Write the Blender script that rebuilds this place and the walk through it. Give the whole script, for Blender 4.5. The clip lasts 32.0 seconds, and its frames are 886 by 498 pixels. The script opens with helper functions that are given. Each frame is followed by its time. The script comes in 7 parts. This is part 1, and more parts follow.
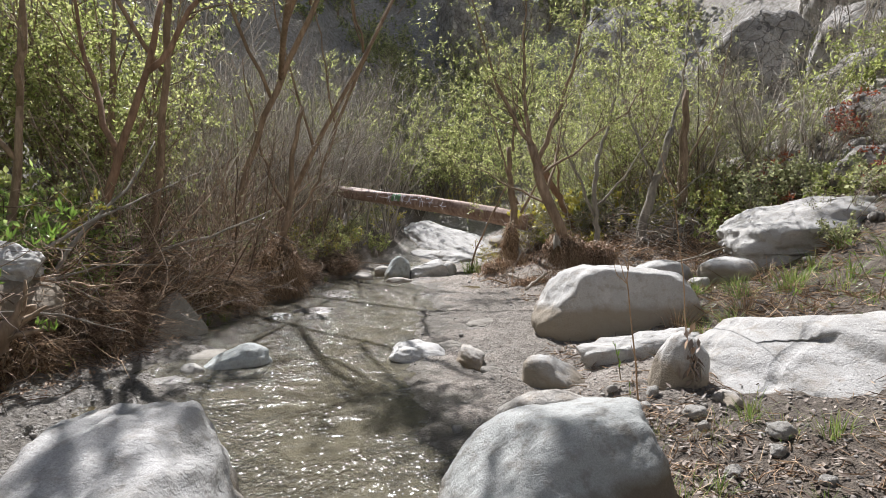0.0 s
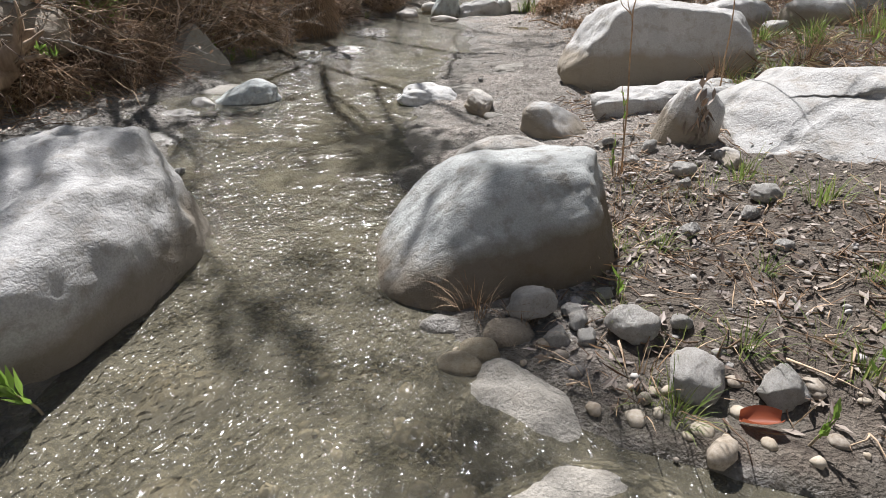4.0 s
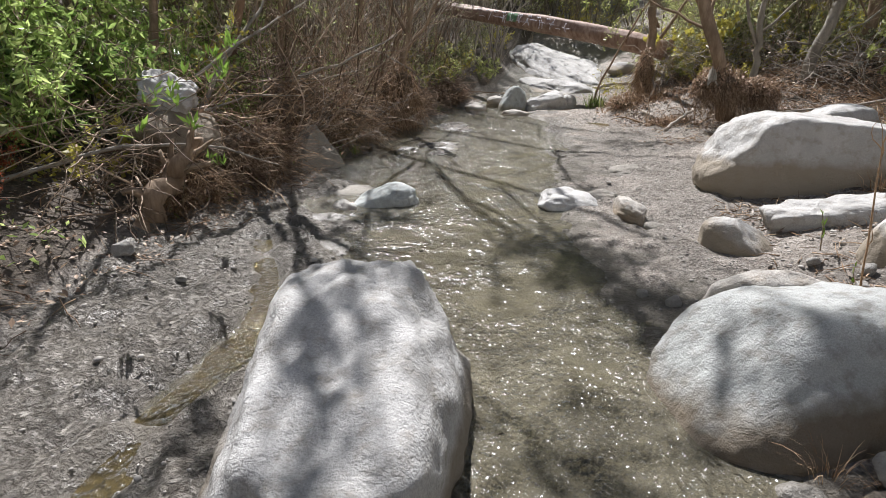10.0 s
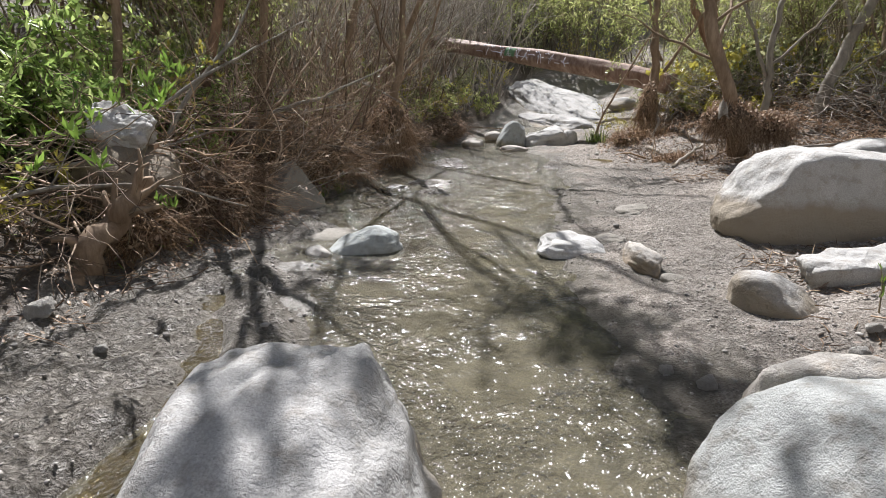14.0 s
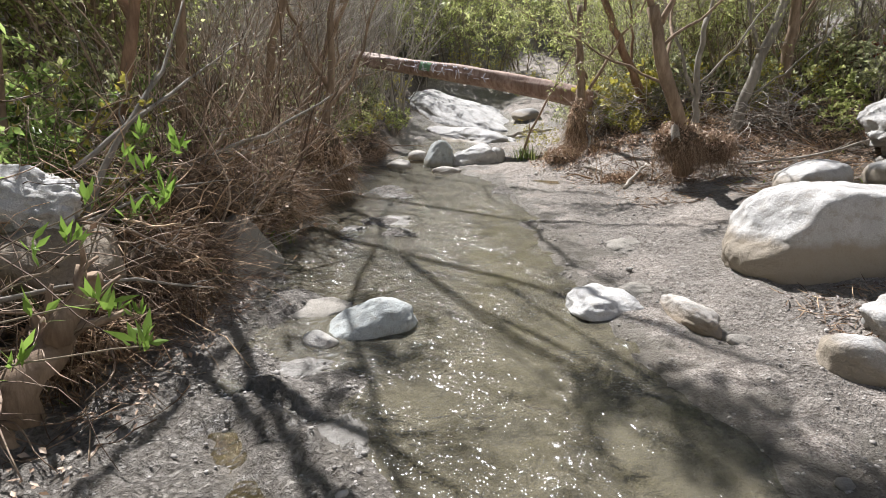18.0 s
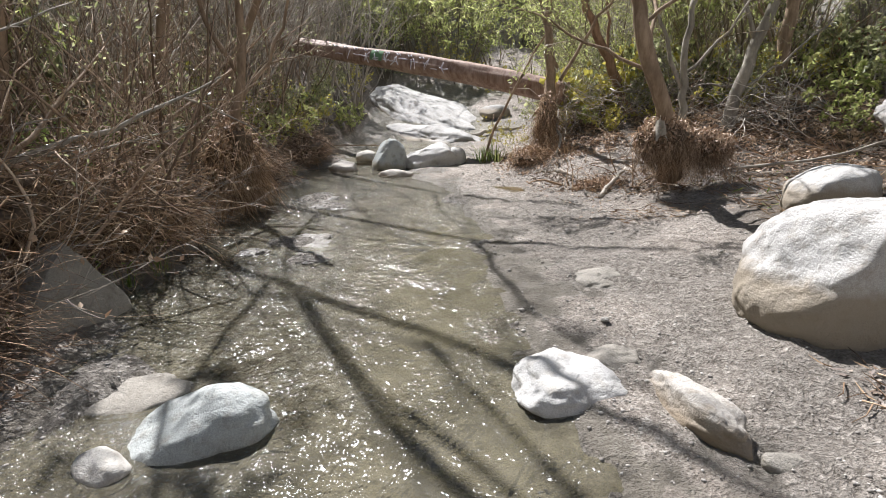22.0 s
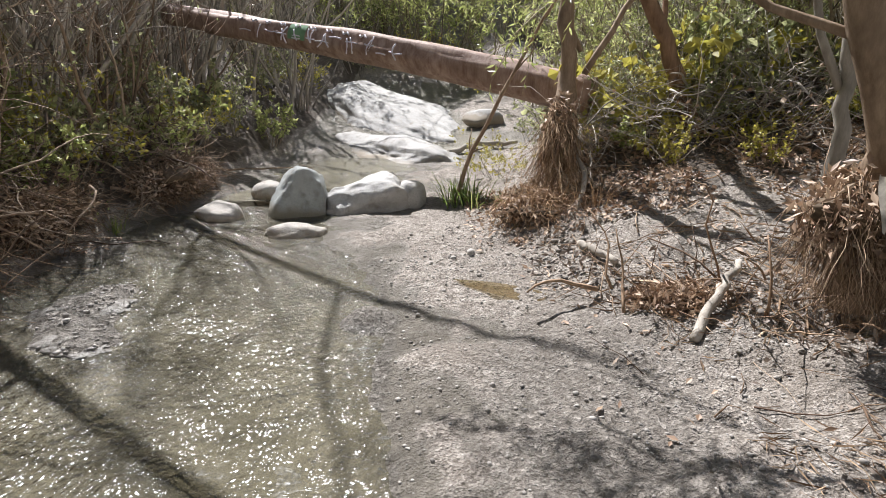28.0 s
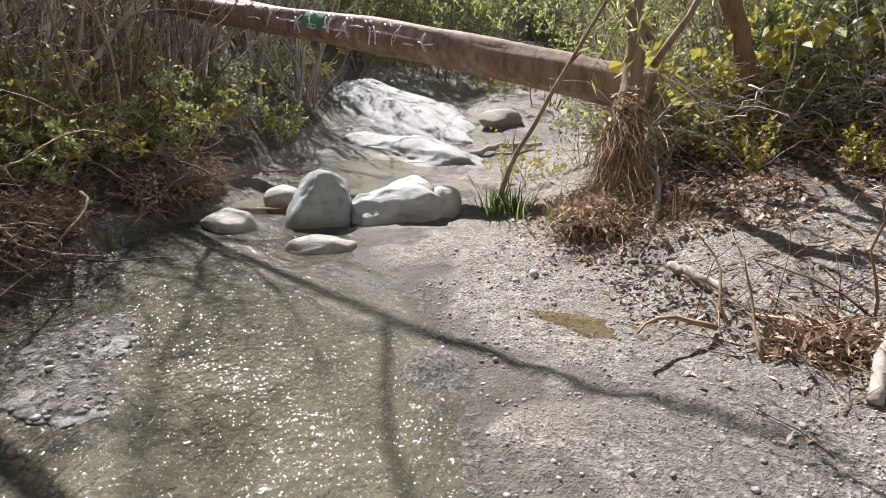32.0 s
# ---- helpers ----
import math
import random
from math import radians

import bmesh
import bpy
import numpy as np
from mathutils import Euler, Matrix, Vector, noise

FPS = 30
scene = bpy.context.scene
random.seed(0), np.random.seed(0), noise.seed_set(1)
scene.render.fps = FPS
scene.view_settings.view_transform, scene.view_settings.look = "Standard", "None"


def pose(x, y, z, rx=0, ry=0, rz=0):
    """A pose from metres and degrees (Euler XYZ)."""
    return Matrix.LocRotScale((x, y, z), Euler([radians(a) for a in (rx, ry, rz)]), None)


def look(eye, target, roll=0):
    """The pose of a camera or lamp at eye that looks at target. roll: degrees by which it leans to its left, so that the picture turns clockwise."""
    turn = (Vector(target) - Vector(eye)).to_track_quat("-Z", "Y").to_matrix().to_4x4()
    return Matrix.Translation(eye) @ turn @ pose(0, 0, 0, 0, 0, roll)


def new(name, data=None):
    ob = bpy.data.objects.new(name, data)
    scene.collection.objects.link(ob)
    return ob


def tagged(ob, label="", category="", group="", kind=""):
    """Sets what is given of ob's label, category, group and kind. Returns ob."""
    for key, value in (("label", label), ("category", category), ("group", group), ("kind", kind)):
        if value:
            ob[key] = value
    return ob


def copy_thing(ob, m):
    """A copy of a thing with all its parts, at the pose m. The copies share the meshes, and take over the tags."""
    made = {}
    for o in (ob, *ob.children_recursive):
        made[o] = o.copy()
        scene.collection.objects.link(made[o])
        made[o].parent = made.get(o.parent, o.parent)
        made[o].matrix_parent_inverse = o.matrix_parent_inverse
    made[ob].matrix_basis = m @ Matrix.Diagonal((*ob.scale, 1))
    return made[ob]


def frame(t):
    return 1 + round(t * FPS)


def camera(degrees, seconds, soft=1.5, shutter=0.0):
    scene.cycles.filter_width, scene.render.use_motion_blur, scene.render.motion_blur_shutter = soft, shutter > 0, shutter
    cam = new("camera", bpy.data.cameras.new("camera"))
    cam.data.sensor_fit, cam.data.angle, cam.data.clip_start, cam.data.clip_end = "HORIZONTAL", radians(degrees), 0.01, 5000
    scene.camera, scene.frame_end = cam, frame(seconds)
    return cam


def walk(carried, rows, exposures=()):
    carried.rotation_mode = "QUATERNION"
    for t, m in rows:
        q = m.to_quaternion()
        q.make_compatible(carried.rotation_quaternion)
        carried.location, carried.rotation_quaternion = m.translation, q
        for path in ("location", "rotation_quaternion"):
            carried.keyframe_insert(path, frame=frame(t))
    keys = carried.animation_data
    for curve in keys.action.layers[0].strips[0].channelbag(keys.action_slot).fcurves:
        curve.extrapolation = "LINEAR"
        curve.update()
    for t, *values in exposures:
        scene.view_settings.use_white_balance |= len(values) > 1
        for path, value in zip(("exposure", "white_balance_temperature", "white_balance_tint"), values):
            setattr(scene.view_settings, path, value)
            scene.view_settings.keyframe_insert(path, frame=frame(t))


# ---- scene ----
cam = camera(78.5, 32.0, soft=0.8)
PATH = [
    (0, (0.519, 0.127, 1.421), (0.326, 2.114, 1.307), -1.2),
    (0.5, (0.539, 0.139, 1.439), (0.343, 2.1, 1.097), -1.3),
    (1, (0.579, 0.153, 1.426), (0.379, 2.06, 0.858), -1.6),
    (1.5, (0.626, 0.144, 1.395), (0.426, 1.973, 0.609), -1.4),
    (2, (0.687, 0.17, 1.4), (0.494, 1.899, 0.413), -1.4),
    (2.5, (0.781, 0.212, 1.387), (0.58, 1.942, 0.404), -1.5),
    (4.5, (1.134, 0.58, 1.26), (0.673, 2.27, 0.296), -0.7),
    (5, (1.117, 0.747, 1.233), (0.648, 2.436, 0.27), -0.8),
    (5.5, (1.092, 0.747, 1.451), (0.615, 2.434, 0.487), -0.9),
    (6, (1.056, 0.74, 1.542), (0.58, 2.429, 0.581), -0.8),
    (6.5, (0.841, 0.69, 1.555), (0.37, 2.38, 0.594), -0.7),
    (7, (0.391, 0.55, 1.572), (-0.074, 2.241, 0.611), -0.6),
    (7.5, (-0.006, 0.418, 1.558), (-0.453, 2.108, 0.587), -0.5),
    (8, (-0.192, 0.329, 1.546), (-0.639, 2.034, 0.602), -0.4),
    (8.5, (-0.222, 0.299, 1.515), (-0.677, 2.03, 0.622), -0.3),
    (9, (-0.18, 0.303, 1.518), (-0.639, 2.057, 0.675), -0.4),
    (9.5, (-0.155, 0.304, 1.526), (-0.621, 2.083, 0.74), -0.5),
    (10, (-0.184, 0.306, 1.549), (-0.657, 2.109, 0.823), -0.5),
    (10.5, (-0.198, 0.335, 1.53), (-0.679, 2.16, 0.869), -0.6),
    (11, (-0.233, 0.363, 1.497), (-0.717, 2.205, 0.887), -0.6),
    (11.5, (-0.283, 0.371, 1.474), (-0.766, 2.214, 0.868), -0.5),
    (12, (-0.285, 0.381, 1.444), (-0.77, 2.224, 0.84), -0.5),
    (12.5, (-0.244, 0.439, 1.438), (-0.729, 2.283, 0.834), -0.5),
    (13, (-0.225, 0.608, 1.466), (-0.712, 2.45, 0.86), -0.5),
    (13.5, (-0.203, 0.822, 1.494), (-0.692, 2.664, 0.887), -0.6),
    (15.5, (-0.387, 1.088, 1.309), (-0.878, 2.929, 0.702), -0.5),
    (16, (-0.476, 0.943, 1.436), (-0.967, 2.785, 0.831), -0.5),
    (16.5, (-0.619, 0.83, 1.679), (-1.106, 2.674, 1.075), -0.4),
    (17, (-0.897, 1.077, 1.752), (-1.359, 2.927, 1.148), -0.3),
    (17.5, (-1.204, 1.388, 1.767), (-1.54, 3.266, 1.164), -0.5),
    (18, (-1.435, 1.616, 1.762), (-1.495, 3.522, 1.159), -1.0),
    (18.5, (-1.652, 1.816, 1.724), (-1.671, 3.723, 1.123), -1.1),
    (19, (-1.688, 2.006, 1.679), (-1.703, 3.914, 1.078), -1.1),
    (19.5, (-1.598, 2.167, 1.675), (-1.606, 4.074, 1.071), -0.9),
    (20, (-1.477, 2.3, 1.654), (-1.48, 4.206, 1.051), -0.9),
    (20.5, (-1.383, 2.383, 1.636), (-1.383, 4.29, 1.032), -0.9),
    (21, (-1.302, 2.461, 1.604), (-1.298, 4.367, 0.999), -0.8),
    (21.5, (-1.175, 2.722, 1.592), (-1.165, 4.629, 0.988), -0.8),
    (22, (-0.966, 3.104, 1.587), (-0.951, 5.01, 0.98), -0.6),
    (22.5, (-0.727, 3.565, 1.535), (-0.708, 5.473, 0.933), -0.3),
    (23, (-0.626, 4.225, 1.376), (-0.608, 6.134, 0.781), -0.3),
    (23.5, (-0.66, 4.891, 1.29), (-0.638, 6.801, 0.698), 0.2),
    (24, (-0.703, 5.492, 1.299), (-0.676, 7.403, 0.709), 0.4),
    (24.5, (-0.757, 6.025, 1.359), (-0.735, 7.933, 0.761), 0.3),
    (26.5, (-0.72, 5.976, 1.368), (-0.691, 7.884, 0.769), 0.3),
    (27, (-0.582, 6.197, 1.43), (-0.554, 8.103, 0.827), 0.3),
    (27.5, (-0.421, 6.648, 1.479), (-0.392, 8.554, 0.873), 0.5),
    (28, (-0.339, 7.124, 1.468), (-0.308, 9.029, 0.86), 0.5),
    (28.5, (-0.575, 7.584, 1.407), (-0.528, 9.489, 0.801), 0.9),
    (29, (-0.786, 7.939, 1.365), (-0.734, 9.845, 0.763), 0.9),
    (29.5, (-0.91, 8.117, 1.361), (-0.862, 10.024, 0.758), 0.9),
    (30, (-0.941, 8.152, 1.38), (-0.894, 10.058, 0.774), 0.7),
    (30.5, (-0.991, 8.084, 1.375), (-0.933, 9.99, 0.771), 0.9),
    (31, (-0.996, 7.991, 1.348), (-0.937, 9.898, 0.748), 1.0),
    (31.5, (-0.934, 7.896, 1.354), (-0.875, 9.803, 0.755), 1.0),
    (32, (-0.789, 7.836, 1.376), (-0.731, 9.742, 0.774), 1.0),
]
walk(cam, [(t, look(eye, target, roll)) for t, eye, target, roll in PATH], exposures=[(0.0, 0.80), (13.0, 0.80), (18.0, 0.96), (32.0, 0.96)])

# ---- world, sun, exposure ----
SUN_AZ, SUN_EL = radians(24.0), radians(51.0)      # to the left of +y, above the horizon
sun_way = Vector((-math.sin(SUN_AZ) * math.cos(SUN_EL), math.cos(SUN_AZ) * math.cos(SUN_EL), math.sin(SUN_EL)))
world = bpy.data.worlds.new("world")
scene.world = world
world.use_nodes = True
wn = world.node_tree.nodes
sky = wn.new("ShaderNodeTexSky")
sky.sky_type, sky.sun_disc = "NISHITA", False
sky.sun_elevation, sky.sun_rotation = SUN_EL, -SUN_AZ
world.node_tree.links.new(sky.outputs[0], wn["Background"].inputs[0])
wn["Background"].inputs[1].default_value = 0.05
sun = bpy.data.lights.new("sun", "SUN")
sun.energy, sun.angle, sun.color = 5.4, radians(0.55), (0.995, 0.976, 0.997)
new("sun", sun).matrix_world = look(sun_way * 60, (0, 0, 0))

# ---- noise ----


def lattice(i, j, k, seed):
    n = (i * 73856093) ^ (j * 19349663) ^ (k * 83492791) ^ (seed * 2654435)
    n = ((n ^ (n >> 13)) & 0x7FFFFFFF) * 1274126177
    n = n ^ (n >> 16)
    return (n & 0xFFFF) / 32767.5 - 1.0


def value_noise(p, seed=0):
    p = np.asarray(p, float)
    c = np.floor(p).astype(np.int64)
    f = p - c
    f = f * f * (3 - 2 * f)
    i, j, k = c[..., 0], c[..., 1], c[..., 2]
    u, v, w = f[..., 0], f[..., 1], f[..., 2]
    out = 0
    for a in (0, 1):
        for b in (0, 1):
            for d in (0, 1):
                out = out + lattice(i + a, j + b, k + d, seed) * (u if a else 1 - u) * (v if b else 1 - v) * (w if d else 1 - w)
    return out


def fbm(p, octaves=4, seed=0, gain=0.5):
    p, total, amp = np.asarray(p, float), 0, 1.0
    for o in range(octaves):
        total = total + amp * value_noise(p * 2 ** o + 17.3 * o, seed + o)
        amp *= gain
    return total


def flat(x, y, s=1.0):
    x, y = np.broadcast_arrays(np.asarray(x, float), np.asarray(y, float))
    return np.stack([x * s, y * s, np.zeros(x.shape)], -1)


def smooth(a, b, v):
    t = np.clip((np.asarray(v, float) - a) / (b - a), 0, 1)
    return t * t * (3 - 2 * t)


# ---- node materials ----


def ramp(nt, fac, stops):
    r = nt.nodes.new("ShaderNodeValToRGB")
    while len(r.color_ramp.elements) < len(stops):
        r.color_ramp.elements.new(0.5)
    for e, (pos, col) in zip(r.color_ramp.elements, stops):
        e.position, e.color = pos, (*col, 1) if len(col) == 3 else col
    nt.links.new(fac, r.inputs[0])
    return r.outputs[0]


def noise_tex(nt, co, scale, detail=4.0, rough=0.55, distort=0.0):
    n = nt.nodes.new("ShaderNodeTexNoise")
    n.inputs["Scale"].default_value, n.inputs["Detail"].default_value = scale, detail
    n.inputs["Roughness"].default_value, n.inputs["Distortion"].default_value = rough, distort
    nt.links.new(co, n.inputs["Vector"])
    return n.outputs["Fac"]


def mixed(nt, fac, a, b, kind="MIX"):
    m = nt.nodes.new("ShaderNodeMix")
    m.data_type, m.blend_type = "RGBA", kind
    for sock, v in ((m.inputs[0], fac), (m.inputs[6], a), (m.inputs[7], b)):
        if hasattr(v, "is_output"):
            nt.links.new(v, sock)
        elif isinstance(v, (int, float)):
            sock.default_value = v
        else:
            sock.default_value = (*v, 1)
    return m.outputs[2]


def math_node(nt, op, a, b=0.0, c=None):
    m = nt.nodes.new("ShaderNodeMath")
    m.operation = op
    for sock, v in zip(m.inputs, (a, b) if c is None else (a, b, c)):
        if hasattr(v, "is_output"):
            nt.links.new(v, sock)
        else:
            sock.default_value = v
    return m.outputs[0]


def bump(nt, height, strength, distance, normal=None):
    b = nt.nodes.new("ShaderNodeBump")
    b.inputs["Strength"].default_value, b.inputs["Distance"].default_value = strength, distance
    nt.links.new(height, b.inputs["Height"])
    if normal is not None:
        nt.links.new(normal, b.inputs["Normal"])
    return b.outputs[0]


def start_mat(name):
    m = bpy.data.materials.new(name)
    m.use_nodes = True
    nt = m.node_tree
    return m, nt, nt.nodes["Principled BSDF"]


def coords(nt, kind="Object"):
    return nt.nodes.new("ShaderNodeTexCoord").outputs[kind]


def world_co(nt):
    return nt.nodes.new("ShaderNodeNewGeometry").outputs["Position"]


def rock_mat(name, pale, dark, stain, stain_top=None, grain=55.0, crack=0.0, rough=0.82):
    """Weathered granite: two tones, speckle, veins and a silt stain below stain_top (m above the thing's base)."""
    m, nt, p = start_mat(name)
    co = coords(nt)
    big = noise_tex(nt, co, 2.2, 5, 0.6, 0.4)
    mid = noise_tex(nt, co, 11.0, 6, 0.65)
    fine = noise_tex(nt, co, grain * 2.2, 3, 0.7)
    v = nt.nodes.new("ShaderNodeTexVoronoi")
    v.inputs["Scale"].default_value = grain
    nt.links.new(co, v.inputs["Vector"])
    col = mixed(nt, ramp(nt, big, [(0.35, (0, 0, 0)), (0.68, (1, 1, 1))]), pale, dark)
    col = mixed(nt, ramp(nt, mid, [(0.50, (0, 0, 0)), (0.70, (0.62, 0.62, 0.62))]), col, stain)
    speck = ramp(nt, v.outputs["Distance"], [(0.06, (1, 1, 1)), (0.2, (0, 0, 0))])
    col = mixed(nt, math_node(nt, "MULTIPLY", speck, 0.5), col, tuple(0.45 * c for c in dark))
    col = mixed(nt, ramp(nt, fine, [(0.42, (0.35, 0.35, 0.35)), (0.6, (0, 0, 0))]), col, tuple(0.55 * c for c in dark))
    if stain_top is not None:
        z = nt.nodes.new("ShaderNodeSeparateXYZ")
        nt.links.new(co, z.inputs[0])
        lift = math_node(nt, "MULTIPLY_ADD", noise_tex(nt, co, 4.0, 5, 0.6), 0.22, -0.11)
        zz = math_node(nt, "ADD", z.outputs[2], lift)
        mr = nt.nodes.new("ShaderNodeMapRange")
        mr.inputs[1].default_value, mr.inputs[2].default_value = stain_top, stain_top - 0.09
        nt.links.new(zz, mr.inputs[0])
        col = mixed(nt, math_node(nt, "MULTIPLY", mr.outputs[0], 0.85), col, stain)
    nt.links.new(col, p.inputs["Base Color"])
    p.inputs["Roughness"].default_value = rough
    p.inputs["Specular IOR Level"].default_value = 0.3
    pit = ramp(nt, noise_tex(nt, co, 38.0, 3, 0.6), [(0.25, (0, 0, 0)), (0.55, (1, 1, 1))])
    hgt = math_node(nt, "ADD", math_node(nt, "MULTIPLY", mid, 0.5), math_node(nt, "ADD", math_node(nt, "MULTIPLY", fine, 0.34), math_node(nt, "MULTIPLY", pit, 0.26)))
    if crack:
        w = nt.nodes.new("ShaderNodeTexWave")
        w.inputs["Scale"].default_value, w.inputs["Distortion"].default_value, w.inputs["Detail"].default_value = crack, 3.5, 4.0
        turn = nt.nodes.new("ShaderNodeMapping")
        turn.inputs["Rotation"].default_value = (0.4, 0.3, 0.75)
        nt.links.new(co, turn.inputs[0])
        nt.links.new(turn.outputs[0], w.inputs["Vector"])
        gate = ramp(nt, noise_tex(nt, co, 1.7, 3, 0.5), [(0.44, (1, 1, 1)), (0.56, (0, 0, 0))])
        hgt = math_node(nt, "ADD", hgt, math_node(nt, "MULTIPLY", math_node(nt, "ADD", ramp(nt, w.outputs["Fac"], [(0.0, (0, 0, 0)), (0.10, (1, 1, 1))]), gate), 0.8))
    nt.links.new(bump(nt, hgt, 1.0, 0.015), p.inputs["Normal"])
    return m


def cliff_mat():
    """Fractured canyon rock: pale faces, dark weathering, a net of cracks."""
    m, nt, p = start_mat("cliff_rock")
    co = world_co(nt)
    big, mid, fine = noise_tex(nt, co, 0.7, 6, 0.65, 0.8), noise_tex(nt, co, 3.5, 6, 0.7, 0.5), noise_tex(nt, co, 16.0, 5, 0.7)
    v = nt.nodes.new("ShaderNodeTexVoronoi")
    v.feature = "DISTANCE_TO_EDGE"
    v.inputs["Scale"].default_value = 1.5
    warp = nt.nodes.new("ShaderNodeVectorMath")
    warp.operation = "MULTIPLY_ADD"
    nz = nt.nodes.new("ShaderNodeTexNoise")
    nz.inputs["Scale"].default_value = 1.2
    nt.links.new(co, nz.inputs["Vector"])
    nt.links.new(nz.outputs["Color"], warp.inputs[0])
    warp.inputs[1].default_value = (1.3, 1.3, 1.3)
    nt.links.new(co, warp.inputs[2])
    nt.links.new(warp.outputs[0], v.inputs["Vector"])
    col = ramp(nt, big, [(0.32, (0.20, 0.19, 0.175)), (0.5, (0.42, 0.40, 0.37)), (0.66, (0.60, 0.585, 0.55))])
    col = mixed(nt, ramp(nt, mid, [(0.48, (0, 0, 0)), (0.66, (0.75, 0.75, 0.75))]), col, (0.22, 0.185, 0.135))
    col = mixed(nt, ramp(nt, fine, [(0.34, (0.6, 0.6, 0.6)), (0.5, (0, 0, 0))]), col, (0.13, 0.125, 0.115))
    crack = ramp(nt, v.outputs["Distance"], [(0.0, (1, 1, 1)), (0.05, (0, 0, 0))])
    col = mixed(nt, math_node(nt, "MULTIPLY", crack, 0.7), col, (0.07, 0.065, 0.06))
    nt.links.new(col, p.inputs["Base Color"])
    p.inputs["Roughness"].default_value = 0.88
    p.inputs["Specular IOR Level"].default_value = 0.25
    h = math_node(nt, "ADD", math_node(nt, "MULTIPLY", mid, 0.9), math_node(nt, "MULTIPLY_ADD", crack, -0.35, math_node(nt, "MULTIPLY", fine, 0.35)))
    nt.links.new(bump(nt, h, 1.0, 0.16), p.inputs["Normal"])
    return m


def bark_mat(name, pale, dark, scale=14.0, rough=0.85):
    m, nt, p = start_mat(name)
    co = coords(nt)
    mp = nt.nodes.new("ShaderNodeMapping")
    mp.inputs["Scale"].default_value = (1, 1, 0.22)
    nt.links.new(co, mp.inputs[0])
    a = noise_tex(nt, mp.outputs[0], scale, 6, 0.7)
    b = noise_tex(nt, co, 3.0, 3)
    col = mixed(nt, ramp(nt, a, [(0.35, (0, 0, 0)), (0.65, (1, 1, 1))]), dark, pale)
    col = mixed(nt, ramp(nt, b, [(0.4, (0, 0, 0)), (0.7, (0.5, 0.5, 0.5))]), col, tuple(0.6 * c for c in dark))
    nt.links.new(col, p.inputs["Base Color"])
    p.inputs["Roughness"].default_value = rough
    p.inputs["Specular IOR Level"].default_value = 0.25
    nt.links.new(bump(nt, a, 0.8, 0.012), p.inputs["Normal"])
    return m


def leaf_mat(name, stops, through_light=0.45, rough=0.5):
    """Leaves: tone by piece, some light let through, a soft gloss."""
    m, nt, p = start_mat(name)
    geo = nt.nodes.new("ShaderNodeNewGeometry")
    col = ramp(nt, geo.outputs["Random Per Island"], stops)
    col = mixed(nt, 0.25, col, ramp(nt, noise_tex(nt, world_co(nt), 1.3, 3), [(0.35, stops[0][1]), (0.65, stops[-1][1])]))
    nt.links.new(col, p.inputs["Base Color"])
    p.inputs["Roughness"].default_value = rough * 0.8
    p.inputs["Specular IOR Level"].default_value = 0.5
    tr = nt.nodes.new("ShaderNodeBsdfTranslucent")
    nt.links.new(col, tr.inputs[0])
    mx = nt.nodes.new("ShaderNodeMixShader")
    mx.inputs[0].default_value = through_light
    nt.links.new(p.outputs[0], mx.inputs[1])
    nt.links.new(tr.outputs[0], mx.inputs[2])
    nt.links.new(mx.outputs[0], nt.nodes["Material Output"].inputs[0])
    return m


def twig_mat(name, stops):
    m, nt, p = start_mat(name)
    geo = nt.nodes.new("ShaderNodeNewGeometry")
    col = ramp(nt, geo.outputs["Random Per Island"], stops)
    col = mixed(nt, ramp(nt, noise_tex(nt, coords(nt), 30, 3), [(0.4, (0, 0, 0)), (0.7, (0.4, 0.4, 0.4))]), col, tuple(0.5 * c for c in stops[0][1]))
    nt.links.new(col, p.inputs["Base Color"])
    p.inputs["Roughness"].default_value = 0.8
    p.inputs["Specular IOR Level"].default_value = 0.3
    return m


